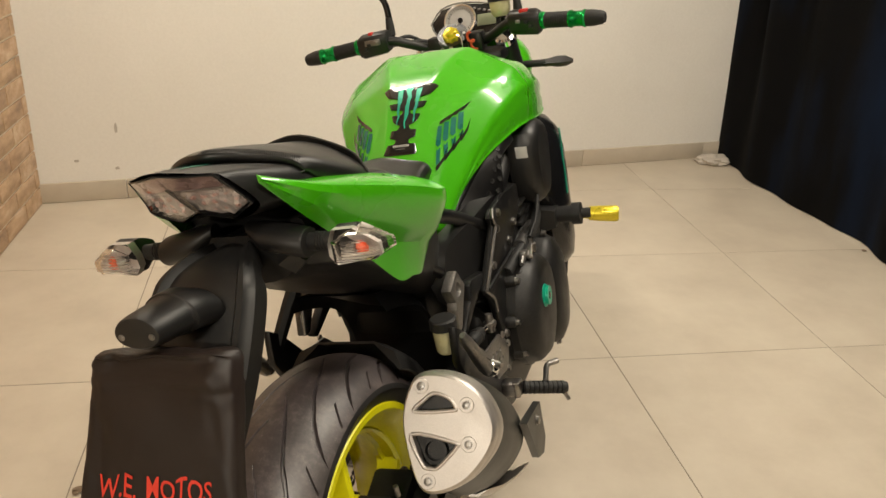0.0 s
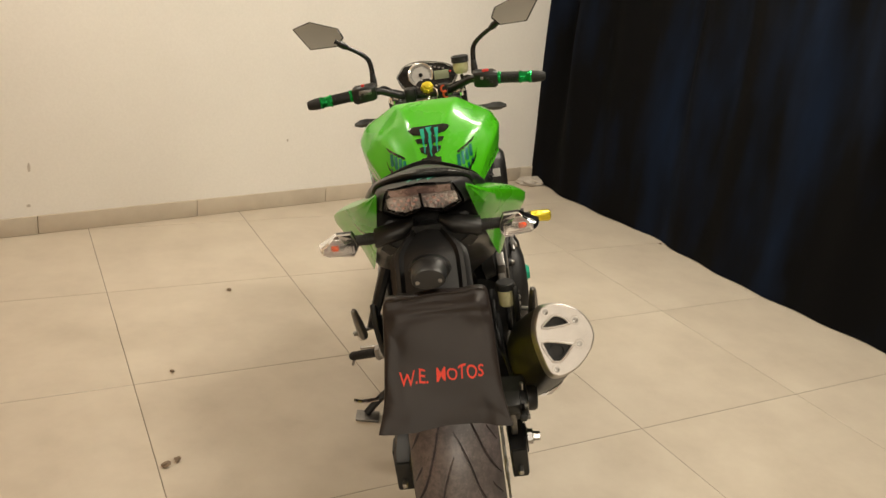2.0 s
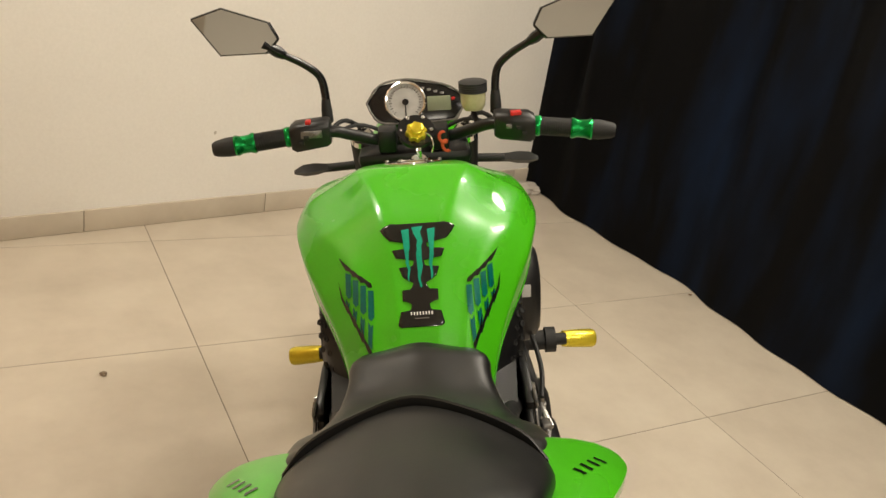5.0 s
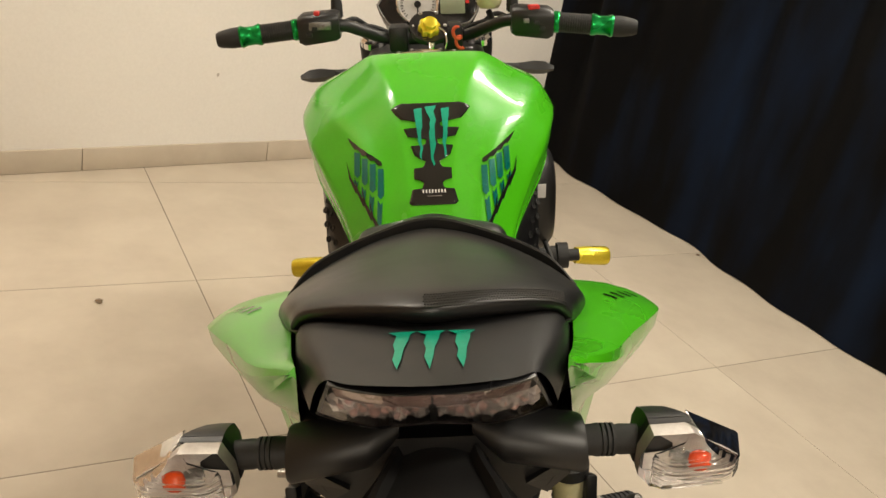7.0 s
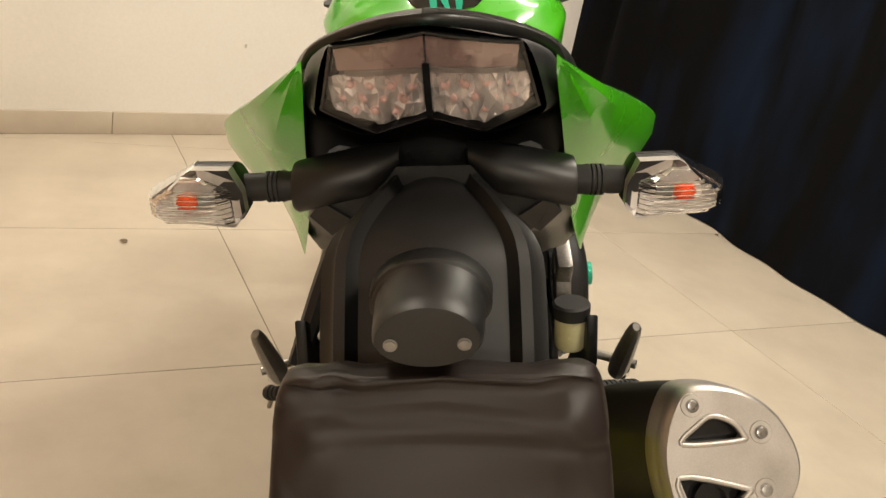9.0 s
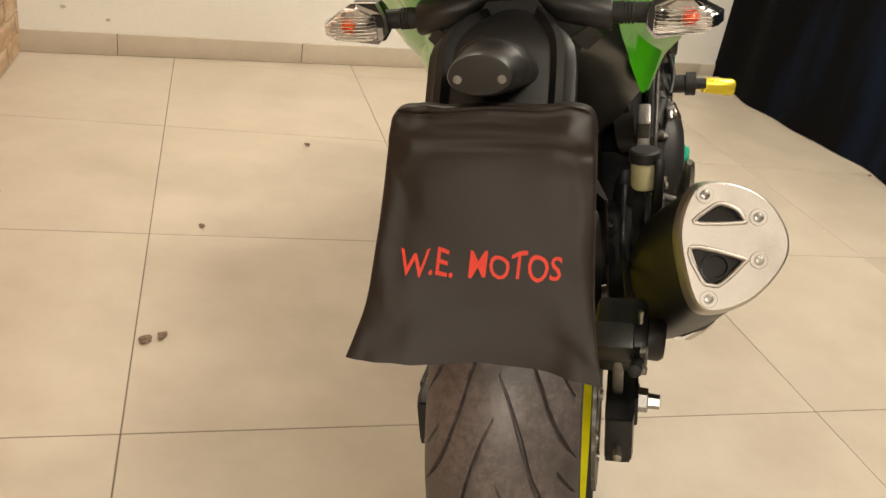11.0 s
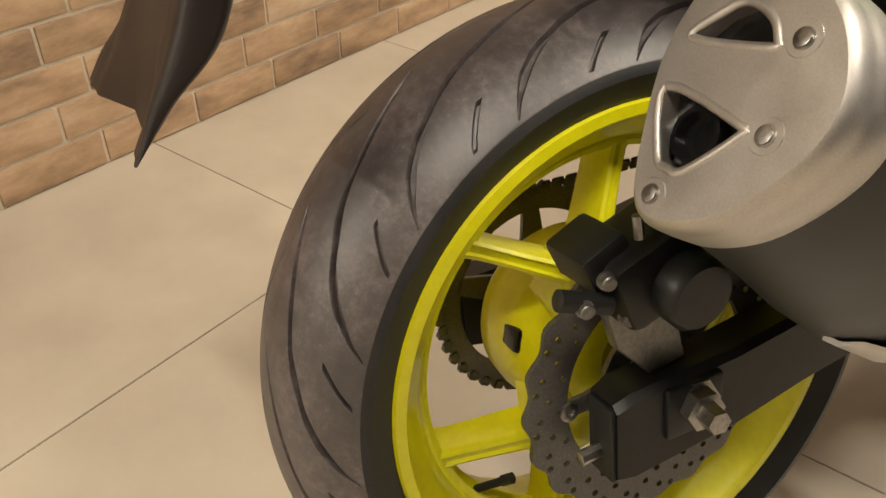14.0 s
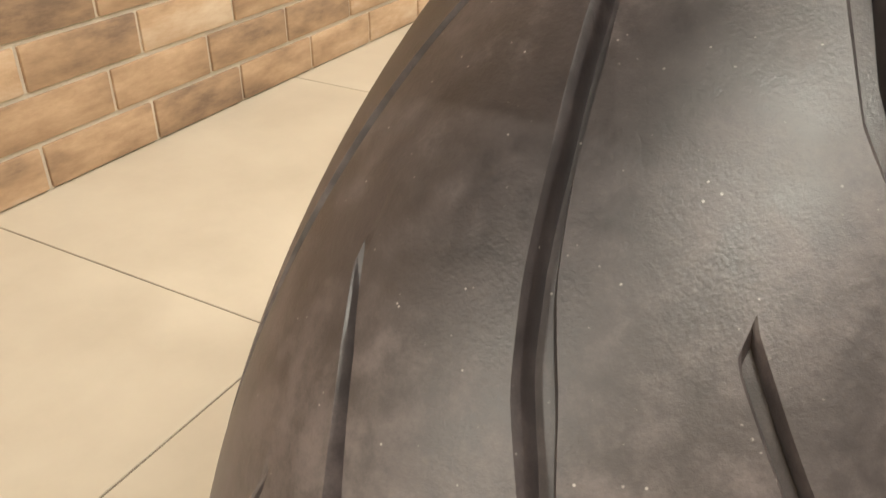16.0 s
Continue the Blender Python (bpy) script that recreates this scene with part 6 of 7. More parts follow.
for s in (1, -1):
    ind = part("rear_indicator", skin([ind_section(*r, s) for r in ((-0.060, 0.97), (-0.057, 0.95), (-0.050, 0.80), (-0.038, 0.60), (-0.028, 0.36))]), PLASTIC, bike, "rear turn signal with a clear ribbed lens")
    inner = [(0.139, 0.832), (0.140, 0.852), (0.149, 0.874), (0.179, 0.875), (0.1755, 0.872), (0.1475, 0.8575), (0.1460, 0.819)]
    part("bezel", skin([[Vector((s * (0.16 + (x - 0.16) * k), y, 0.846 + (z - 0.846) * k)) for x, z in inner] for y, k in ((-0.057, 0.99), (-0.064, 0.985), (-0.066, 0.96))]), PLASTIC, ind, "black edge of the turn signal")
    part("stalk", turned((0.098 * s, -0.048, 0.851), (0.150 * s, -0.048, 0.850), [(0, 0.0115), (0.30, 0.0115)] + [q for k in range(4) for q in ((0.36 + 0.07 * k, 0.0122), (0.400 + 0.07 * k, 0.0122), (0.405 + 0.07 * k, 0.0106), (0.425 + 0.07 * k, 0.0106))] + [(0.70, 0.0112), (1, 0.0108)], 22), GASKET, ind, "ribbed rubber stalk")
    part("mount", loft([[Vector((x * s, -0.050 + 0.025 * k * math.sin(a), 0.863 + up + 0.0195 * k * math.cos(a))) for a in [2 * math.pi * q / 20 for q in range(20)]] for x, k, up in ((0.026, 0.45, 0.012), (0.036, 0.70, 0.006), (0.048, 1.0, 0.0), (0.104, 1.0, -0.012), (0.107, 0.93, -0.012))], 1, 1), PLASTIC, ind)
    part("mount_gusset", skin([[Vector((s * x, y + d, z)) for x, y, z in ((0.087, -0.064, 0.843), (0.098, -0.056, 0.828), (0.081, -0.058, 0.812), (0.064, -0.066, 0.828))] for d in (0, 0.05)]), PLASTIC, ind)
    part("lens", ind_lens(s), LENS, ind, "clear ribbed plastic lens", 24).visible_shadow = False
    part("reflector", skin([ind_section(y, k, s) for y, k in ((-0.080, 0.945), (-0.070, 0.92), (-0.063, 0.80), (-0.0615, 0.30))], True, False), PEARL, ind, "bright bowl-shaped reflector")
    bm = bmesh.new()
    bmesh.ops.create_uvsphere(bm, u_segments=16, v_segments=10, radius=1, matrix=Matrix.LocRotScale((0.184 * s, -0.076, 0.844), None, (0.0090, 0.0060, 0.0090)))
    part("bulb", bm, AMBER, ind, "amber bulb")
    part("bulb_socket", turned((0.164 * s, -0.072, 0.845), (0.176 * s, -0.076, 0.844), [(0, 0.006), (1, 0.007)], 12), GREYMETAL, ind)
    for ob in (ind, *ind.children):
        if not ob.name.startswith(("stalk", "mount")):
            ob.data.transform(Matrix.Translation((0.003 * s, 0.007, 0.8265)) @ Matrix.Diagonal((1, 1, 0.81, 1)) @ Matrix.Translation((0, 0, -0.818)))

# handlebar and cockpit ------------------------------------------------
bar = part("handlebar", pipe([(-0.36, 0.940, 0.966), (-0.24, 0.950, 0.975), (-0.155, 0.965, 0.980), (-0.115, 0.985, 0.965), (-0.07, 1.01, 0.945), (0, 1.015, 0.942), (0.07, 1.01, 0.945), (0.115, 0.98, 0.965), (0.155, 0.955, 0.980), (0.24, 0.935, 0.974), (0.36, 0.914, 0.962)], 0.011, 12), FRAME, bike, "black tapered handlebar")
for s in (-1, 1):
    def hb(x):
        return Vector((s * x, (0.9405 if s < 0 else 0.9115) + (0.366 - x) * (0.12 if s < 0 else 0.18), 0.966 + (0.366 - x) * 0.075))
    gr = []
    for i in range(14):
        gr += [(i / 14, 0.0172), ((i + 0.55) / 14, 0.0172), ((i + 0.62) / 14, 0.0163), ((i + 0.95) / 14, 0.0163)]
    g = part("grip", turned(hb(0.236), hb(0.292), gr, 18), GASKET, bar, "black rubber grip")
    part("inner_collar", turned(hb(0.224), hb(0.236), [(0, 0.0175), (0.2, 0.019), (0.8, 0.019), (1, 0.0175)], 20), GREENANO, bar, "green anodised collar")
    part("outer_collar", turned(hb(0.290), hb(0.328), [(0, 0.0185), (0.1, 0.0195), (0.3, 0.0165), (0.7, 0.0165), (0.9, 0.0195), (1, 0.018)], 20), GREENANO, bar, "green anodised collar")
    part("bar_end", turned(hb(0.327), hb(0.368), [(0, 0.0178), (0.35, 0.0178), (0.85, 0.0145), (1, 0.011)], 20), GASKET, bar, "black tapered bar end")
    sw = part("switchgear", loft([[Vector((s * x, c.y + dy * k, c.z + dz * k)) for dy, dz in ((-0.024, 0.010), (-0.012, 0.024), (0.016, 0.024), (0.026, 0.006), (0.020, -0.022), (-0.014, -0.026))] for x, k, c in ((0.152, 0.85, hb(0.152)), (0.160, 1.0, hb(0.16)), (0.215, 1.05, hb(0.215)), (0.224, 0.85, hb(0.224)))], 1, 3), PLASTIC, bar, "black handlebar switch block")
    c = hb(0.19)
    part("red_button" if s > 0 else "button", box(s * 0.190, c.y - 0.010, c.z + 0.0235, 0.020 if s > 0 else 0.010, 0.016, 0.010, 0.002), REDPLASTIC, sw, "red switch")
    for dx, dz in ((-0.014, 0.004), (0.004, 0.0), (0.014, -0.010)):
        part("switch", box(s * (0.190 + dx), c.y - 0.0245, c.z + dz, 0.010, 0.007, 0.008, 0.0015), GREYMETAL if dx < 0 else GASKET, sw)
    lv = pipe([(s * 0.165, c.y + 0.035, c.z - 0.004), (s * 0.205, c.y + 0.055, c.z - 0.010), (s * 0.27, c.y + 0.045, c.z - 0.018), (s * 0.345, c.y + 0.02, c.z - 0.024)], [0.008, 0.0055], 10)
    part("lever", lv, FRAME, bar, "black hand lever")
    part("clamp", box(s * 0.05, 1.012, 0.945, 0.036, 0.044, 0.046, 0.006), FRAME, bar)
part("left_switch_face", box(-0.185, 0.938, 0.984, 0.040, 0.006, 0.014, 0.002), GREYMETAL, bar)
part("top_yoke", box(0, 1.045, 0.905, 0.22, 0.10, 0.03, 0.012), FRAME, bike, "black top fork yoke")
knob_m, knob_l = along((0.006, 0.960, 0.967), (0.009, 0.945, 0.984))
nutk = part("stem_nut", skin([[knob_m @ Vector((r * (1 + w * math.cos(8 * a)) * math.cos(a), r * (1 + w * math.cos(8 * a)) * math.sin(a), q * knob_l)) for a in [2 * math.pi * k / 64 for k in range(64)]] for q, r, w in ((0, 0.019, 0.09), (0.45, 0.019, 0.09), (0.6, 0.0175, 0.07), (0.62, 0.013, 0.0), (0.95, 0.012, 0.0), (1, 0.010, 0.0))]), YELANO, bike, "yellow anodised knob by the ignition")
part("knob_plate", turned((0.006, 0.972, 0.964), (0.007, 0.966, 0.972), [(0, 0.036), (1, 0.036)], 28), GLOSS, nutk, "black disc plate")
part("ignition_key", put(box(0.010, 0.935, 0.935, 0.010, 0.004, 0.030, 0.0015, (20, 0, 0)), turned((0.009, 0.95, 0.90), (0.009, 0.945, 0.925), [(0, 0.016), (1, 0.014)], 20)), CHROME, bike, "ignition key in its barrel")
part("key_tag", pipe([(0.004, 0.93, 0.905), (-0.001, 0.928, 0.920), (0.004, 0.926, 0.936), (0.010, 0.928, 0.920), (0.005, 0.93, 0.906)], 0.0022, 8), WHITEPRINT, bike, "white key tag loop")
for k in range(6):
    part("plate_bolt", bolt((0.0065 + 0.029 * math.cos(k * 1.047), 0.966 + 0.012 * math.sin(k * 1.047), 0.972 + 0.024 * math.sin(k * 1.047)), (0, -0.6, 0.8), 0.0028, 0.003), STEEL, nutk)
part("key_lanyard", pipe([(0.052 + 0.010 * t + 0.0055 * math.cos(t * 12.5), 0.940 + 0.010 * t, 0.972 - 0.036 * t + 0.0055 * math.sin(t * 12.5)) for t in [k / 24 for k in range(25)]], 0.0030, 8, 2), ORANGECLOTH, bike, "coiled orange key strap")
part("key_chain", pipe([(0.024, 0.945, 0.972), (0.034, 0.938, 0.966), (0.037, 0.934, 0.950), (0.034, 0.934, 0.938)], 0.0016, 6), CHROME, bike, "thin steel key chain")

INST = Matrix.Translation((0.004, 1.115, 0.985)) @ pose(0, 0, 0, 62, 0, 0)
INST_OUT = [(-0.098, 0.004), (-0.070, 0.040), (-0.015, 0.050), (0.060, 0.036), (0.092, 0.018), (0.102, -0.004), (0.086, -0.034), (0.060, -0.040), (-0.060, -0.040), (-0.086, -0.022)]
inst = part("instrument_panel", plate(INST_OUT, 0.040, INST @ Matrix.Translation((0, 0, -0.040)), 0.006), GLOSS, bike, "black instrument panel with a white dial")
part("panel_rim", pipe([INST @ Vector((x * 0.985, y * 0.985, 0.0005)) for x, y in INST_OUT + INST_OUT[:1]], 0.0022, 8, 3), GREYMETAL, inst, "grey rim")
part("dial", turned(INST @ Vector((-0.018, 0.002, -0.002)), INST @ Vector((-0.018, 0.002, 0.003)), [(0, 0.037), (1, 0.037)], 40), DIALFACE, inst, "white tachometer dial")
part("bezel", turned(INST @ Vector((-0.018, 0.002, -0.002)), INST @ Vector((-0.018, 0.002, 0.008)), [(0, 0.042), (0.9, 0.042), (1, 0.040), (0.9, 0.037), (0.3, 0.0368)], 40, False), CHROME, inst, "silver bezel ring")
part("needle", put(put(bmesh.new(), box(-0.018, -0.012, 0.0038, 0.0022, 0.030, 0.001, 0), INST), turned(INST @ Vector((-0.018, 0.002, 0.003)), INST @ Vector((-0.018, 0.002, 0.007)), [(0, 0.007), (1, 0.006)], 16)), GLOSS, inst)
ticks = bmesh.new()
for k in range(27):
    a = radians(225 - 270 * k / 26)
    put(ticks, box(0, 0, 0, 0.0012, 0.006 if k % 2 == 0 else 0.0035, 0.0006, 0), INST @ Matrix.Translation((-0.018 + 0.031 * math.cos(a), 0.002 + 0.031 * math.sin(a), 0.0034)) @ pose(0, 0, 0, 0, 0, math.degrees(a) - 90))
part("dial_marks", ticks, GLOSS, inst, "black dial marks")
part("display", put(bmesh.new(), box(0.050, -0.004, 0.002, 0.048, 0.030, 0.003, 0.001), INST), LCD, inst, "grey-green display")
for k in range(4):
    part("telltale", put(bmesh.new(), box(0.018 + 0.013 * k, 0.029 - 0.004 * k, 0.0015, 0.008, 0.005, 0.003, 0.001), INST), GREYMETAL, inst)
part("red_telltale", put(bmesh.new(), box(0.079, 0.004, 0.002, 0.007, 0.006, 0.003, 0.001), INST), REDPLASTIC, inst)
part("cluster_hood", loft([[Vector((x, y, z)) for x, z in ((-w, zz - 0.06), (-w * 0.85, zz), (0, zz + 0.012), (w * 0.85, zz), (w, zz - 0.06))] for y, w, zz in ((1.135, 0.050, 0.995), (1.19, 0.070, 1.000), (1.26, 0.075, 0.965), (1.32, 0.06, 0.92))], 3, 3), GLOSS, bike, "black headlight cowl behind the cluster")
part("headlight", loft([[Vector((w * math.cos(a), y, 0.835 + h * math.sin(a))) for a in [2 * math.pi * k / 20 for k in range(20)]] for y, w, h in ((1.18, 0.07, 0.07), (1.25, 0.105, 0.10), (1.34, 0.10, 0.09), (1.38, 0.05, 0.04))], 2, 1), GREEN, bike, "lime green headlight shell")
mc = part("brake_fluid_bottle", turned((0.118, 1.010, 0.993), (0.118, 1.012, 1.030), [(0, 0.017), (0.2, 0.022), (0.5, 0.024), (1, 0.024)], 24), FLUID, bike, "clouded yellowish brake fluid bottle")
part("lid", turned((0.118, 1.012, 1.028), (0.118, 1.012, 1.048), [(0, 0.027)] + [q for k in range(4) for q in ((0.05 + 0.2 * k, 0.0275), (0.15 + 0.2 * k, 0.0265))] + [(0.9, 0.0275), (1, 0.024)], 28), GASKET, mc, "black ribbed screw lid")
part("bottle_bracket", pipe([(0.118, 1.02, 0.985), (0.125, 1.00, 0.972), (0.150, 0.975, 0.975)], 0.006, 8), FRAME, mc)
for s in (1, -1):
    part("cable", pipe([(s * 0.165, 0.985, 0.970), (s * 0.13, 1.05, 0.975), (s * 0.09, 1.10, 0.92), (s * 0.07, 1.06, 0.84)], 0.0045, 8), GASKET, bike, "black control cable")
    part("cable", pipe([(s * 0.160, 0.99, 0.965), (s * 0.10, 1.08, 0.955), (s * 0.02, 1.09, 0.90), (s * 0.03, 1.02, 0.82)], 0.004, 8), GASKET, bike)

MIR = [(-0.076, 0.030), (-0.020, 0.045), (0.062, 0.014), (0.076, -0.016), (0.052, -0.040), (-0.032, -0.038)]
for s in (1, -1):
    c = Vector((s * 0.300, 0.965 if s < 0 else 0.955, 1.168))
    bas = Matrix.Translation(c) @ pose(0, 0, 0, 90 - 6, 0, -s * 6)
    out = [(x * -s if s > 0 else x, y) for x, y in MIR]
    out = out if s < 0 else out[::-1]
    mi = part("mirror", put(bmesh.new(), plate(out, 0.016, bas @ Matrix.Translation((0, 0, -0.017)), 0.005)), GLOSS, bike, "six-sided rear-view mirror on a bent black stem")
    glass = [(x * 0.93, y * 0.93) for x, y in out]
    part("glass", plate(glass, 0.002, bas @ Matrix.Translation((0, 0, -0.002)), 0.0), MIRROR, mi, "mirror glass")
    part("stem", pipe([(s * 0.160, 1.005, 0.985), (s * 0.160, 1.010, 1.035), (s * 0.166, 1.010, 1.072), (s * 0.190, 1.000, 1.098), (s * 0.225, 0.985, 1.122), (s * 0.250, 0.975, 1.140)], [0.0085, 0.006], 10), GLOSS, mi)
    part("stem_boot", turned((s * 0.160, 1.005, 0.988), (s * 0.160, 1.009, 1.030), [(0, 0.011), (0.5, 0.0105), (1, 0.008)], 14), GASKET, mi)
    part("stem_joint", turned((s * 0.222, 0.986, 1.120), (s * 0.256, 0.972, 1.146), [(0, 0.008), (0.3, 0.011), (1, 0.009)], 12), GLOSS, mi)
    fi = part("front_indicator", skin([[Vector((s * x, y + dy * k, 0.855 + dz * k)) for dy, dz in ((-0.014, 0.0), (0.0, 0.015), (0.018, 0.004), (0.004, -0.013))] for x, y, k in ((0.178, 1.12, 0.7), (0.195, 1.12, 0.75), (0.212, 1.115, 1.0), (0.235, 1.11, 0.95), (0.254, 1.105, 0.35))]), PLASTIC, bike, "slim black front turn signal")
    part("stalk", rod((s * 0.11, 1.12, 0.86), (s * 0.185, 1.12, 0.856), 0.009, 10), GASKET, fi)
    fk = part("fork_leg", rod((s * 0.103, 1.075, 0.93), (s * 0.103, 1.26, 0.60), 0.026, 18), FRAME, bike, "black front fork leg")
    part("slider_tube", rod((s * 0.103, 1.25, 0.62), (s * 0.103, 1.425, 0.29), 0.021, 18), GREYMETAL, fk)
    part("fork_cap", turned((s * 0.103, 1.072, 0.925), (s * 0.103, 1.064, 0.942), [(0, 0.024), (0.7, 0.024), (1, 0.018)], 20), CHROME, fk)
part("lower_yoke", box(0, 1.16, 0.75, 0.25, 0.08, 0.04, 0.012, (-28, 0, 0)), FRAME, bike)
ff = []
for a in range(-70, 60, 10):
    th, r = radians(a), 0.315
    ff.append([Vector((x, WHEELBASE - (r + d) * math.sin(th), 0.300 + (r + d) * math.cos(th))) for x, d in ((-0.072, -0.05), (-0.06, -0.01), (0, 0.008), (0.06, -0.01), (0.072, -0.05), (0.068, -0.05), (0.055, -0.014), (0, 0.004), (-0.055, -0.014), (-0.068, -0.05))])
part("front_mudguard", loft(ff, 1, 1), GREEN, bike, "lime green front mudguard")
part("battery_box", box(0, 0.42, 0.60, 0.16, 0.16, 0.18, 0.02), PLASTIC, bike)
part("shock_absorber", pipe([(0, 0.36, 0.38), (0, 0.43, 0.56)], 0.035, 16, 1), FRAME, bike)
part("inner_mudguard", loft([[Vector((x, y, z)) for x, y, z in ((-0.085, y0, z0 - 0.03), (-0.07, y0, z0), (0.07, y0, z0), (0.085, y0, z0 - 0.03))] for y0, z0 in ((0.16, 0.68), (0.22, 0.66), (0.30, 0.62), (0.345, 0.55), (0.36, 0.42))], 3, 1, False, False), PLASTIC, bike, "black inner mudguard over the rear wheel")

# the cloth cover hung over the number plate ----------------------------
cover = thing("plate_cover", "black nylon cloth cover with red lettering hung over the plate carrier", "cover", BIKE_AT)


def cover_bm():
    rings = []
    for z, w, d, cx in ((0.806, 0.135, 0.006, 0.006), (0.8045, 0.165, 0.018, 0.006), (0.798, 0.184, 0.030, 0.006), (0.782, 0.194, 0.036, 0.005), (0.74, 0.199, 0.036, 0.004), (0.69, 0.204, 0.034, 0.002), (0.64, 0.211, 0.034, 0.0), (0.612, 0.221, 0.016, 0.0), (0.590, 0.228, 0.003, 0.001)):
        cy = -0.262 - (0.795 - z) * 0.45 + d / 2
        ring = []
        n = 72
        for k in range(n):
            a = 2 * math.pi * k / n
            cx_, sx_ = math.cos(a), math.sin(a)
            x = math.copysign(abs(cx_) ** 0.28, cx_) * w / 2
            y = math.copysign(abs(sx_) ** 0.42, sx_) * d / 2
            fold = 0.0035 * noise.noise((x * 22, z * 14, 1.5)) + 0.0022 * noise.noise((x * 60, z * 30, 4))
            top = 0.0022 * noise.noise((x * 40, 0, 5)) * max(0, (z - 0.77) / 0.035)
            down = max(0, 0.66 - z) / 0.07
            flare = 0.010 * down * math.sin(x * 30 + 0.9) + 0.06 * x * down * (x < 0)
            fold += 0.0075 * noise.noise((x * 14 + z * 11, z * 60, 8)) * max(0, min(1, (z - 0.70) / 0.07))
            ring.append(Vector((x + cx + 0.003 * noise.noise((z * 20, a, 2)) - (0.007 * down ** 2 if x < -0.08 else 0), cy + y + fold + flare, z - 0.06 * x * min(1, down) + (0.002 * noise.noise((x * 25, 0.3, 9)) if z < 0.60 else 0) + top)))
        rings.append(ring)
    cols = [curve([r[i] for r in rings], 14) for i in range(len(rings[0]))]
    fine = [[c[k] for c in cols] for k in range(len(cols[0]))]
    for r in fine:  # creases: sharp along the hem at the top, broad and shallow below
        for q in r:
            hem = max(0, min(1, (q.z - 0.745) / 0.05))
            crease = 1 - abs(noise.noise((q.x * 9 + q.z * 14, q.z * 55, 3.0)))
            q.y += hem * (0.0075 * (crease ** 3 - 0.5) + 0.003 * noise.noise((q.x * 55, q.z * 70, 6)))
            q.y += 0.0035 * noise.noise((q.x * 13, q.z * 9, 12)) + 0.0016 * (1 - abs(noise.noise((q.x * 20 + q.z * 6, q.z * 11, 17)))) ** 4
            q.z += 0.0028 * hem * noise.noise((q.x * 34, 2.0, 5))
    return skin(fine)


bm = cover_bm()
tree = BVHTree.FromBMesh(bm)
cloth = part("cloth", bm, BAGCLOTH, cover, "black woven nylon", 60)


def lettering(text, size, shear):
    cu = bpy.data.curves.new("lettering", "FONT")
    cu.body, cu.size, cu.shear, cu.offset, cu.align_x, cu.resolution_u = text, size, shear, 0.0003, "CENTER", 3
    ob = new("lettering", cu)
    dg = bpy.context.evaluated_depsgraph_get()
    me = bpy.data.meshes.new_from_object(ob.evaluated_get(dg))
    bm = bmesh.new()
    bm.from_mesh(me)
    bpy.data.objects.remove(ob)
    bpy.data.curves.remove(cu)
    bpy.data.meshes.remove(me)
    return bm


for word, x0, wide, tilt in (("W.E.", -0.048, 0.050, 2), ("MOTOS", 0.034, 0.085, -1)):
    t = lettering(word, 0.0310, 0.12)
    lo, hi = min(v.co.x for v in t.verts), max(v.co.x for v in t.verts)
    for v in t.verts:
        v.co.x = (v.co.x - (lo + hi) / 2) * wide / (hi - lo)
    for _ in range(2):
        bmesh.ops.triangulate(t, faces=t.faces[:])
        bmesh.ops.subdivide_edges(t, edges=[e for e in t.edges if e.calc_length() > 0.006], cuts=1)
    for v in t.verts:
        x, z = v.co.x + x0, v.co.y * (1.0 + 0.10 * math.sin(v.co.x * 130)) + 0.664 + 0.0012 * math.sin(v.co.x * 210) + math.sin(radians(tilt)) * v.co.x
        hit, nrm, _, _ = tree.ray_cast(Vector((x, -0.6, z)), Vector((0, 1, 0)))
        v.co = (hit if hit else Vector((x, -0.32, z))) + Vector((0, -0.0012, 0))
    part("lettering", t, REDPRINT, cover, "hand-painted red lettering", 70)

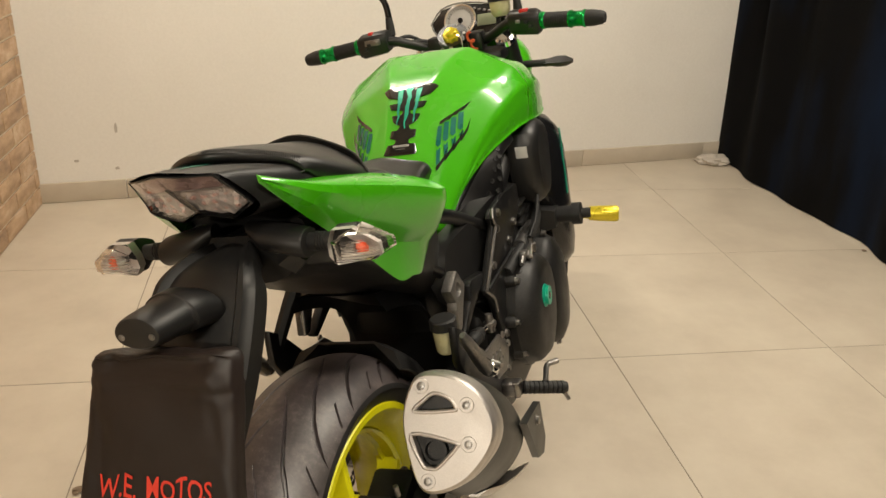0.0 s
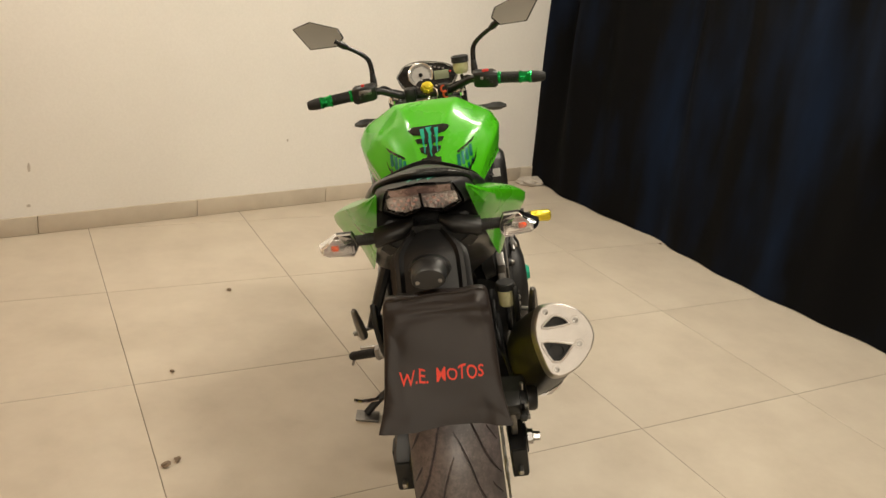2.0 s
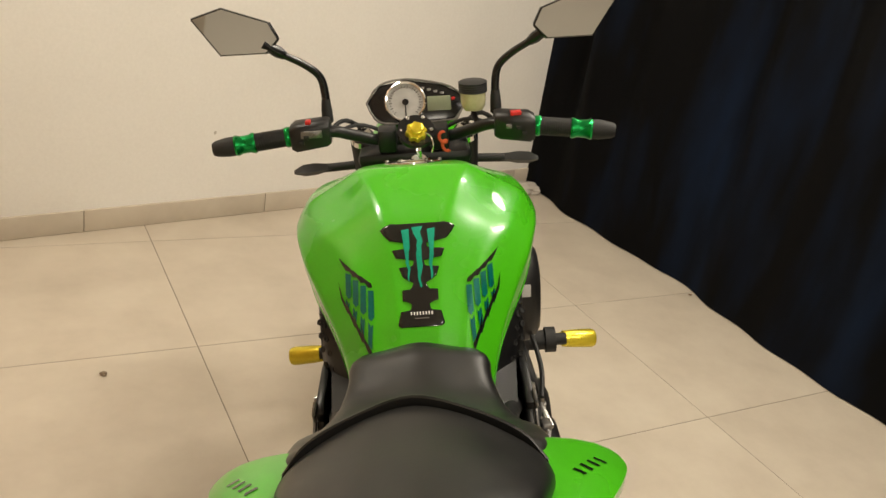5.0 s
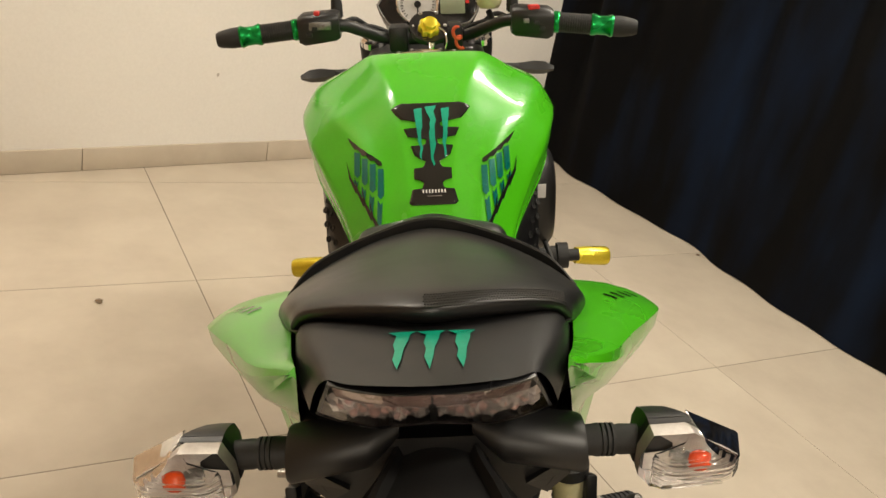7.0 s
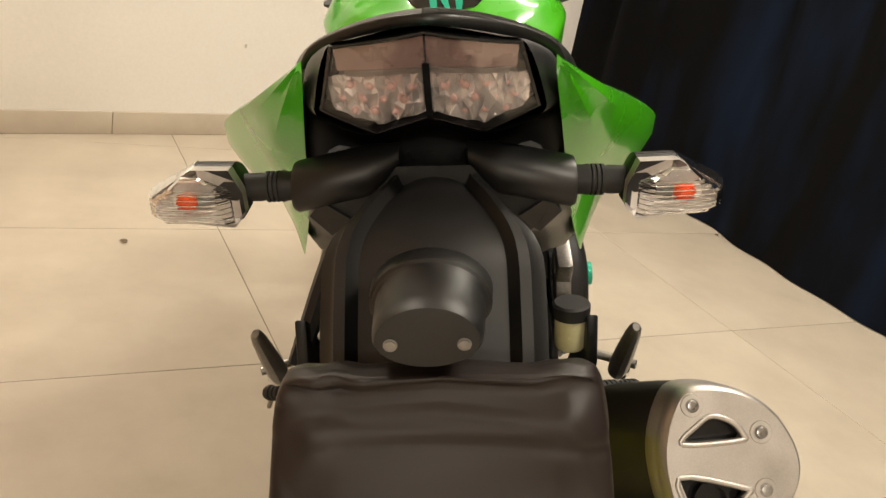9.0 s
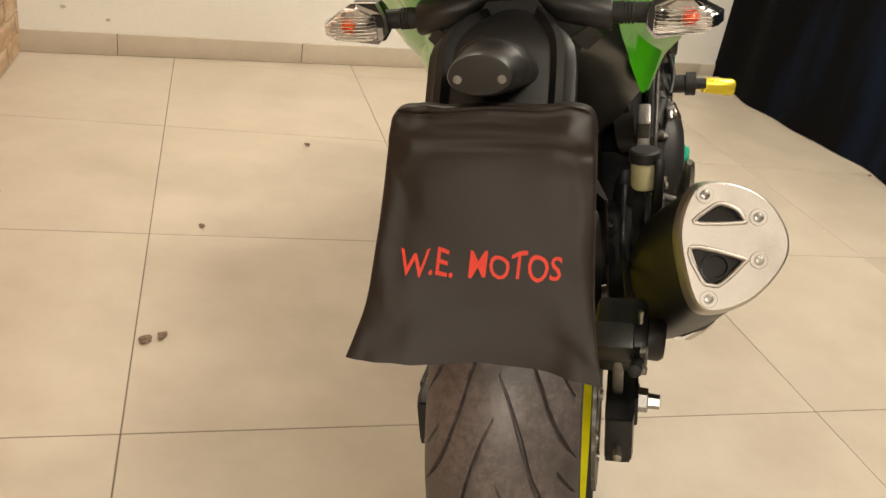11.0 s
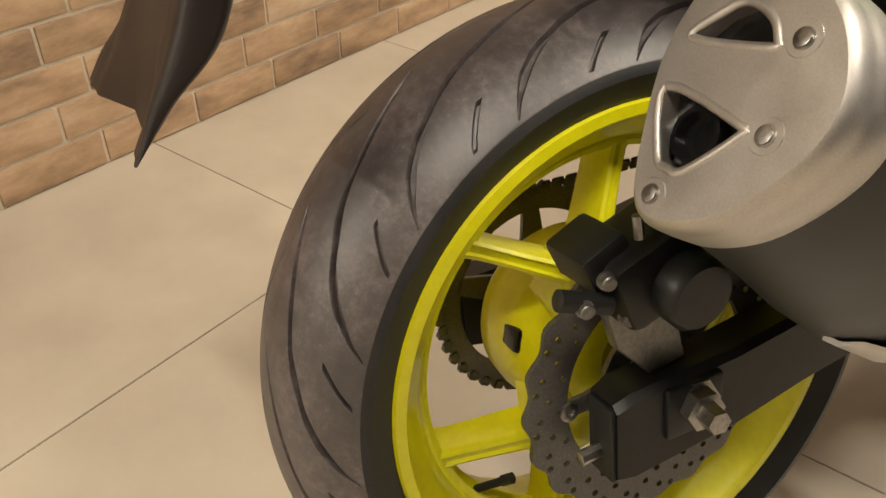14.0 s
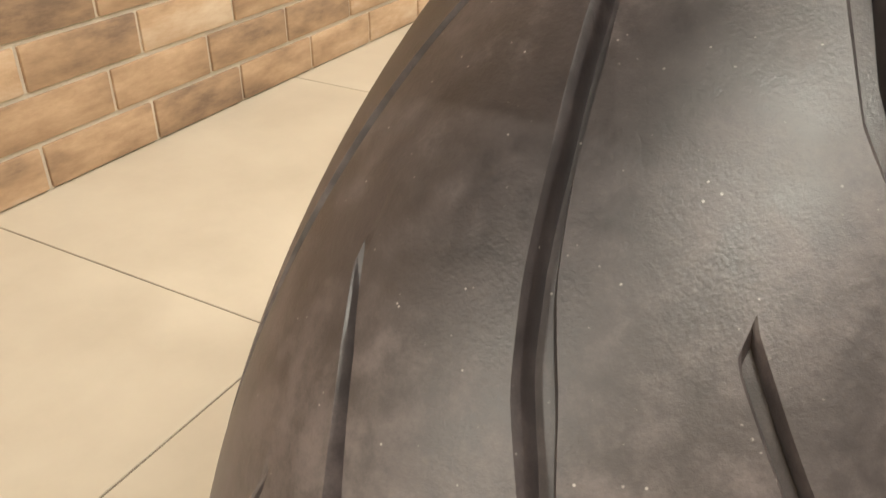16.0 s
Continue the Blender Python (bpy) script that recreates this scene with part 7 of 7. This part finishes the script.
# ---- pieces of the floor and the brick wall ---------------------------
floor = tagged(part("floor", box(-0.4, -1.4, -0.0262, 8.8, 11.6, 0.050, 0), JOINT), "large square beige porcelain tiles with thin dark joints", "floor", "", "structure")
bmt = box(0, 0, 0, 0.7075, 0.7075, 0.010, 0.0012)
tile_mesh = mesh_of(bmt, "floor_tile", TILE, 8)
G0 = Vector((-0.72, 1.574, 0))
for i in range(-9, 8):
    for j in range(-13, 5):
        c = G0 + e1 * 0.71 * (i + 0.5) + e2 * 0.71 * (j + 0.5)
        if -4.9 < c.x < 3.6 and -7.2 < c.y < 4.2:
            ob = new("floor_tile", tile_mesh)
            ob.parent = floor
            ob.matrix_world = pose(c.x, c.y, -0.005, 0, 0, TURN)

BL, BH, GAP = 0.218, 0.075, 0.0075
angle = math.degrees(math.atan2(BW.y, BW.x))
rngb = random.Random(12)
meshes = []
for v in range(6):
    bm = box(0, 0, 0, BL - GAP, 0.012, BH - GAP - 0.001, 0.0022)
    for q in bm.verts:
        q.co += Vector((noise.noise(q.co * 30 + Vector((v * 9, 0, 0))), 0.5 * noise.noise(q.co * 40 + Vector((0, v * 7, 0))), noise.noise(q.co * 30 + Vector((0, 0, v * 5))))) * 0.0012
    meshes.append(mesh_of(bm, "brick", BRICK))
far = bmesh.new()
length = (CORNER - BRICK0).dot(BW)
for row in range(34):
    off = 0.0 if row % 2 == 0 else -0.0727
    k = -6
    while True:
        s0 = off + BL * k + GAP / 2
        k += 1
        if s0 < -0.93:
            continue
        s1 = s0 + BL - GAP
        if s0 > length - 0.02:
            break
        cut = min(s1, length - 0.003)
        c = BRICK0 + BW * ((s0 + cut) / 2) + BN * -0.0005
        m = pose(c.x, c.y, BH * row + BH / 2 - 0.001, 0, 0, angle)
        if row < 21 and cut == s1:
            ob = new("brick", meshes[rngb.randrange(6)])
            ob.parent = wall_west
            ob.matrix_world = m
        else:
            put(far, box(0, 0, 0, cut - s0, 0.012, BH - GAP - 0.001, 0), m)
tagged(part("upper_bricks", far, BRICK, wall_west), "", "", "", "stuff")
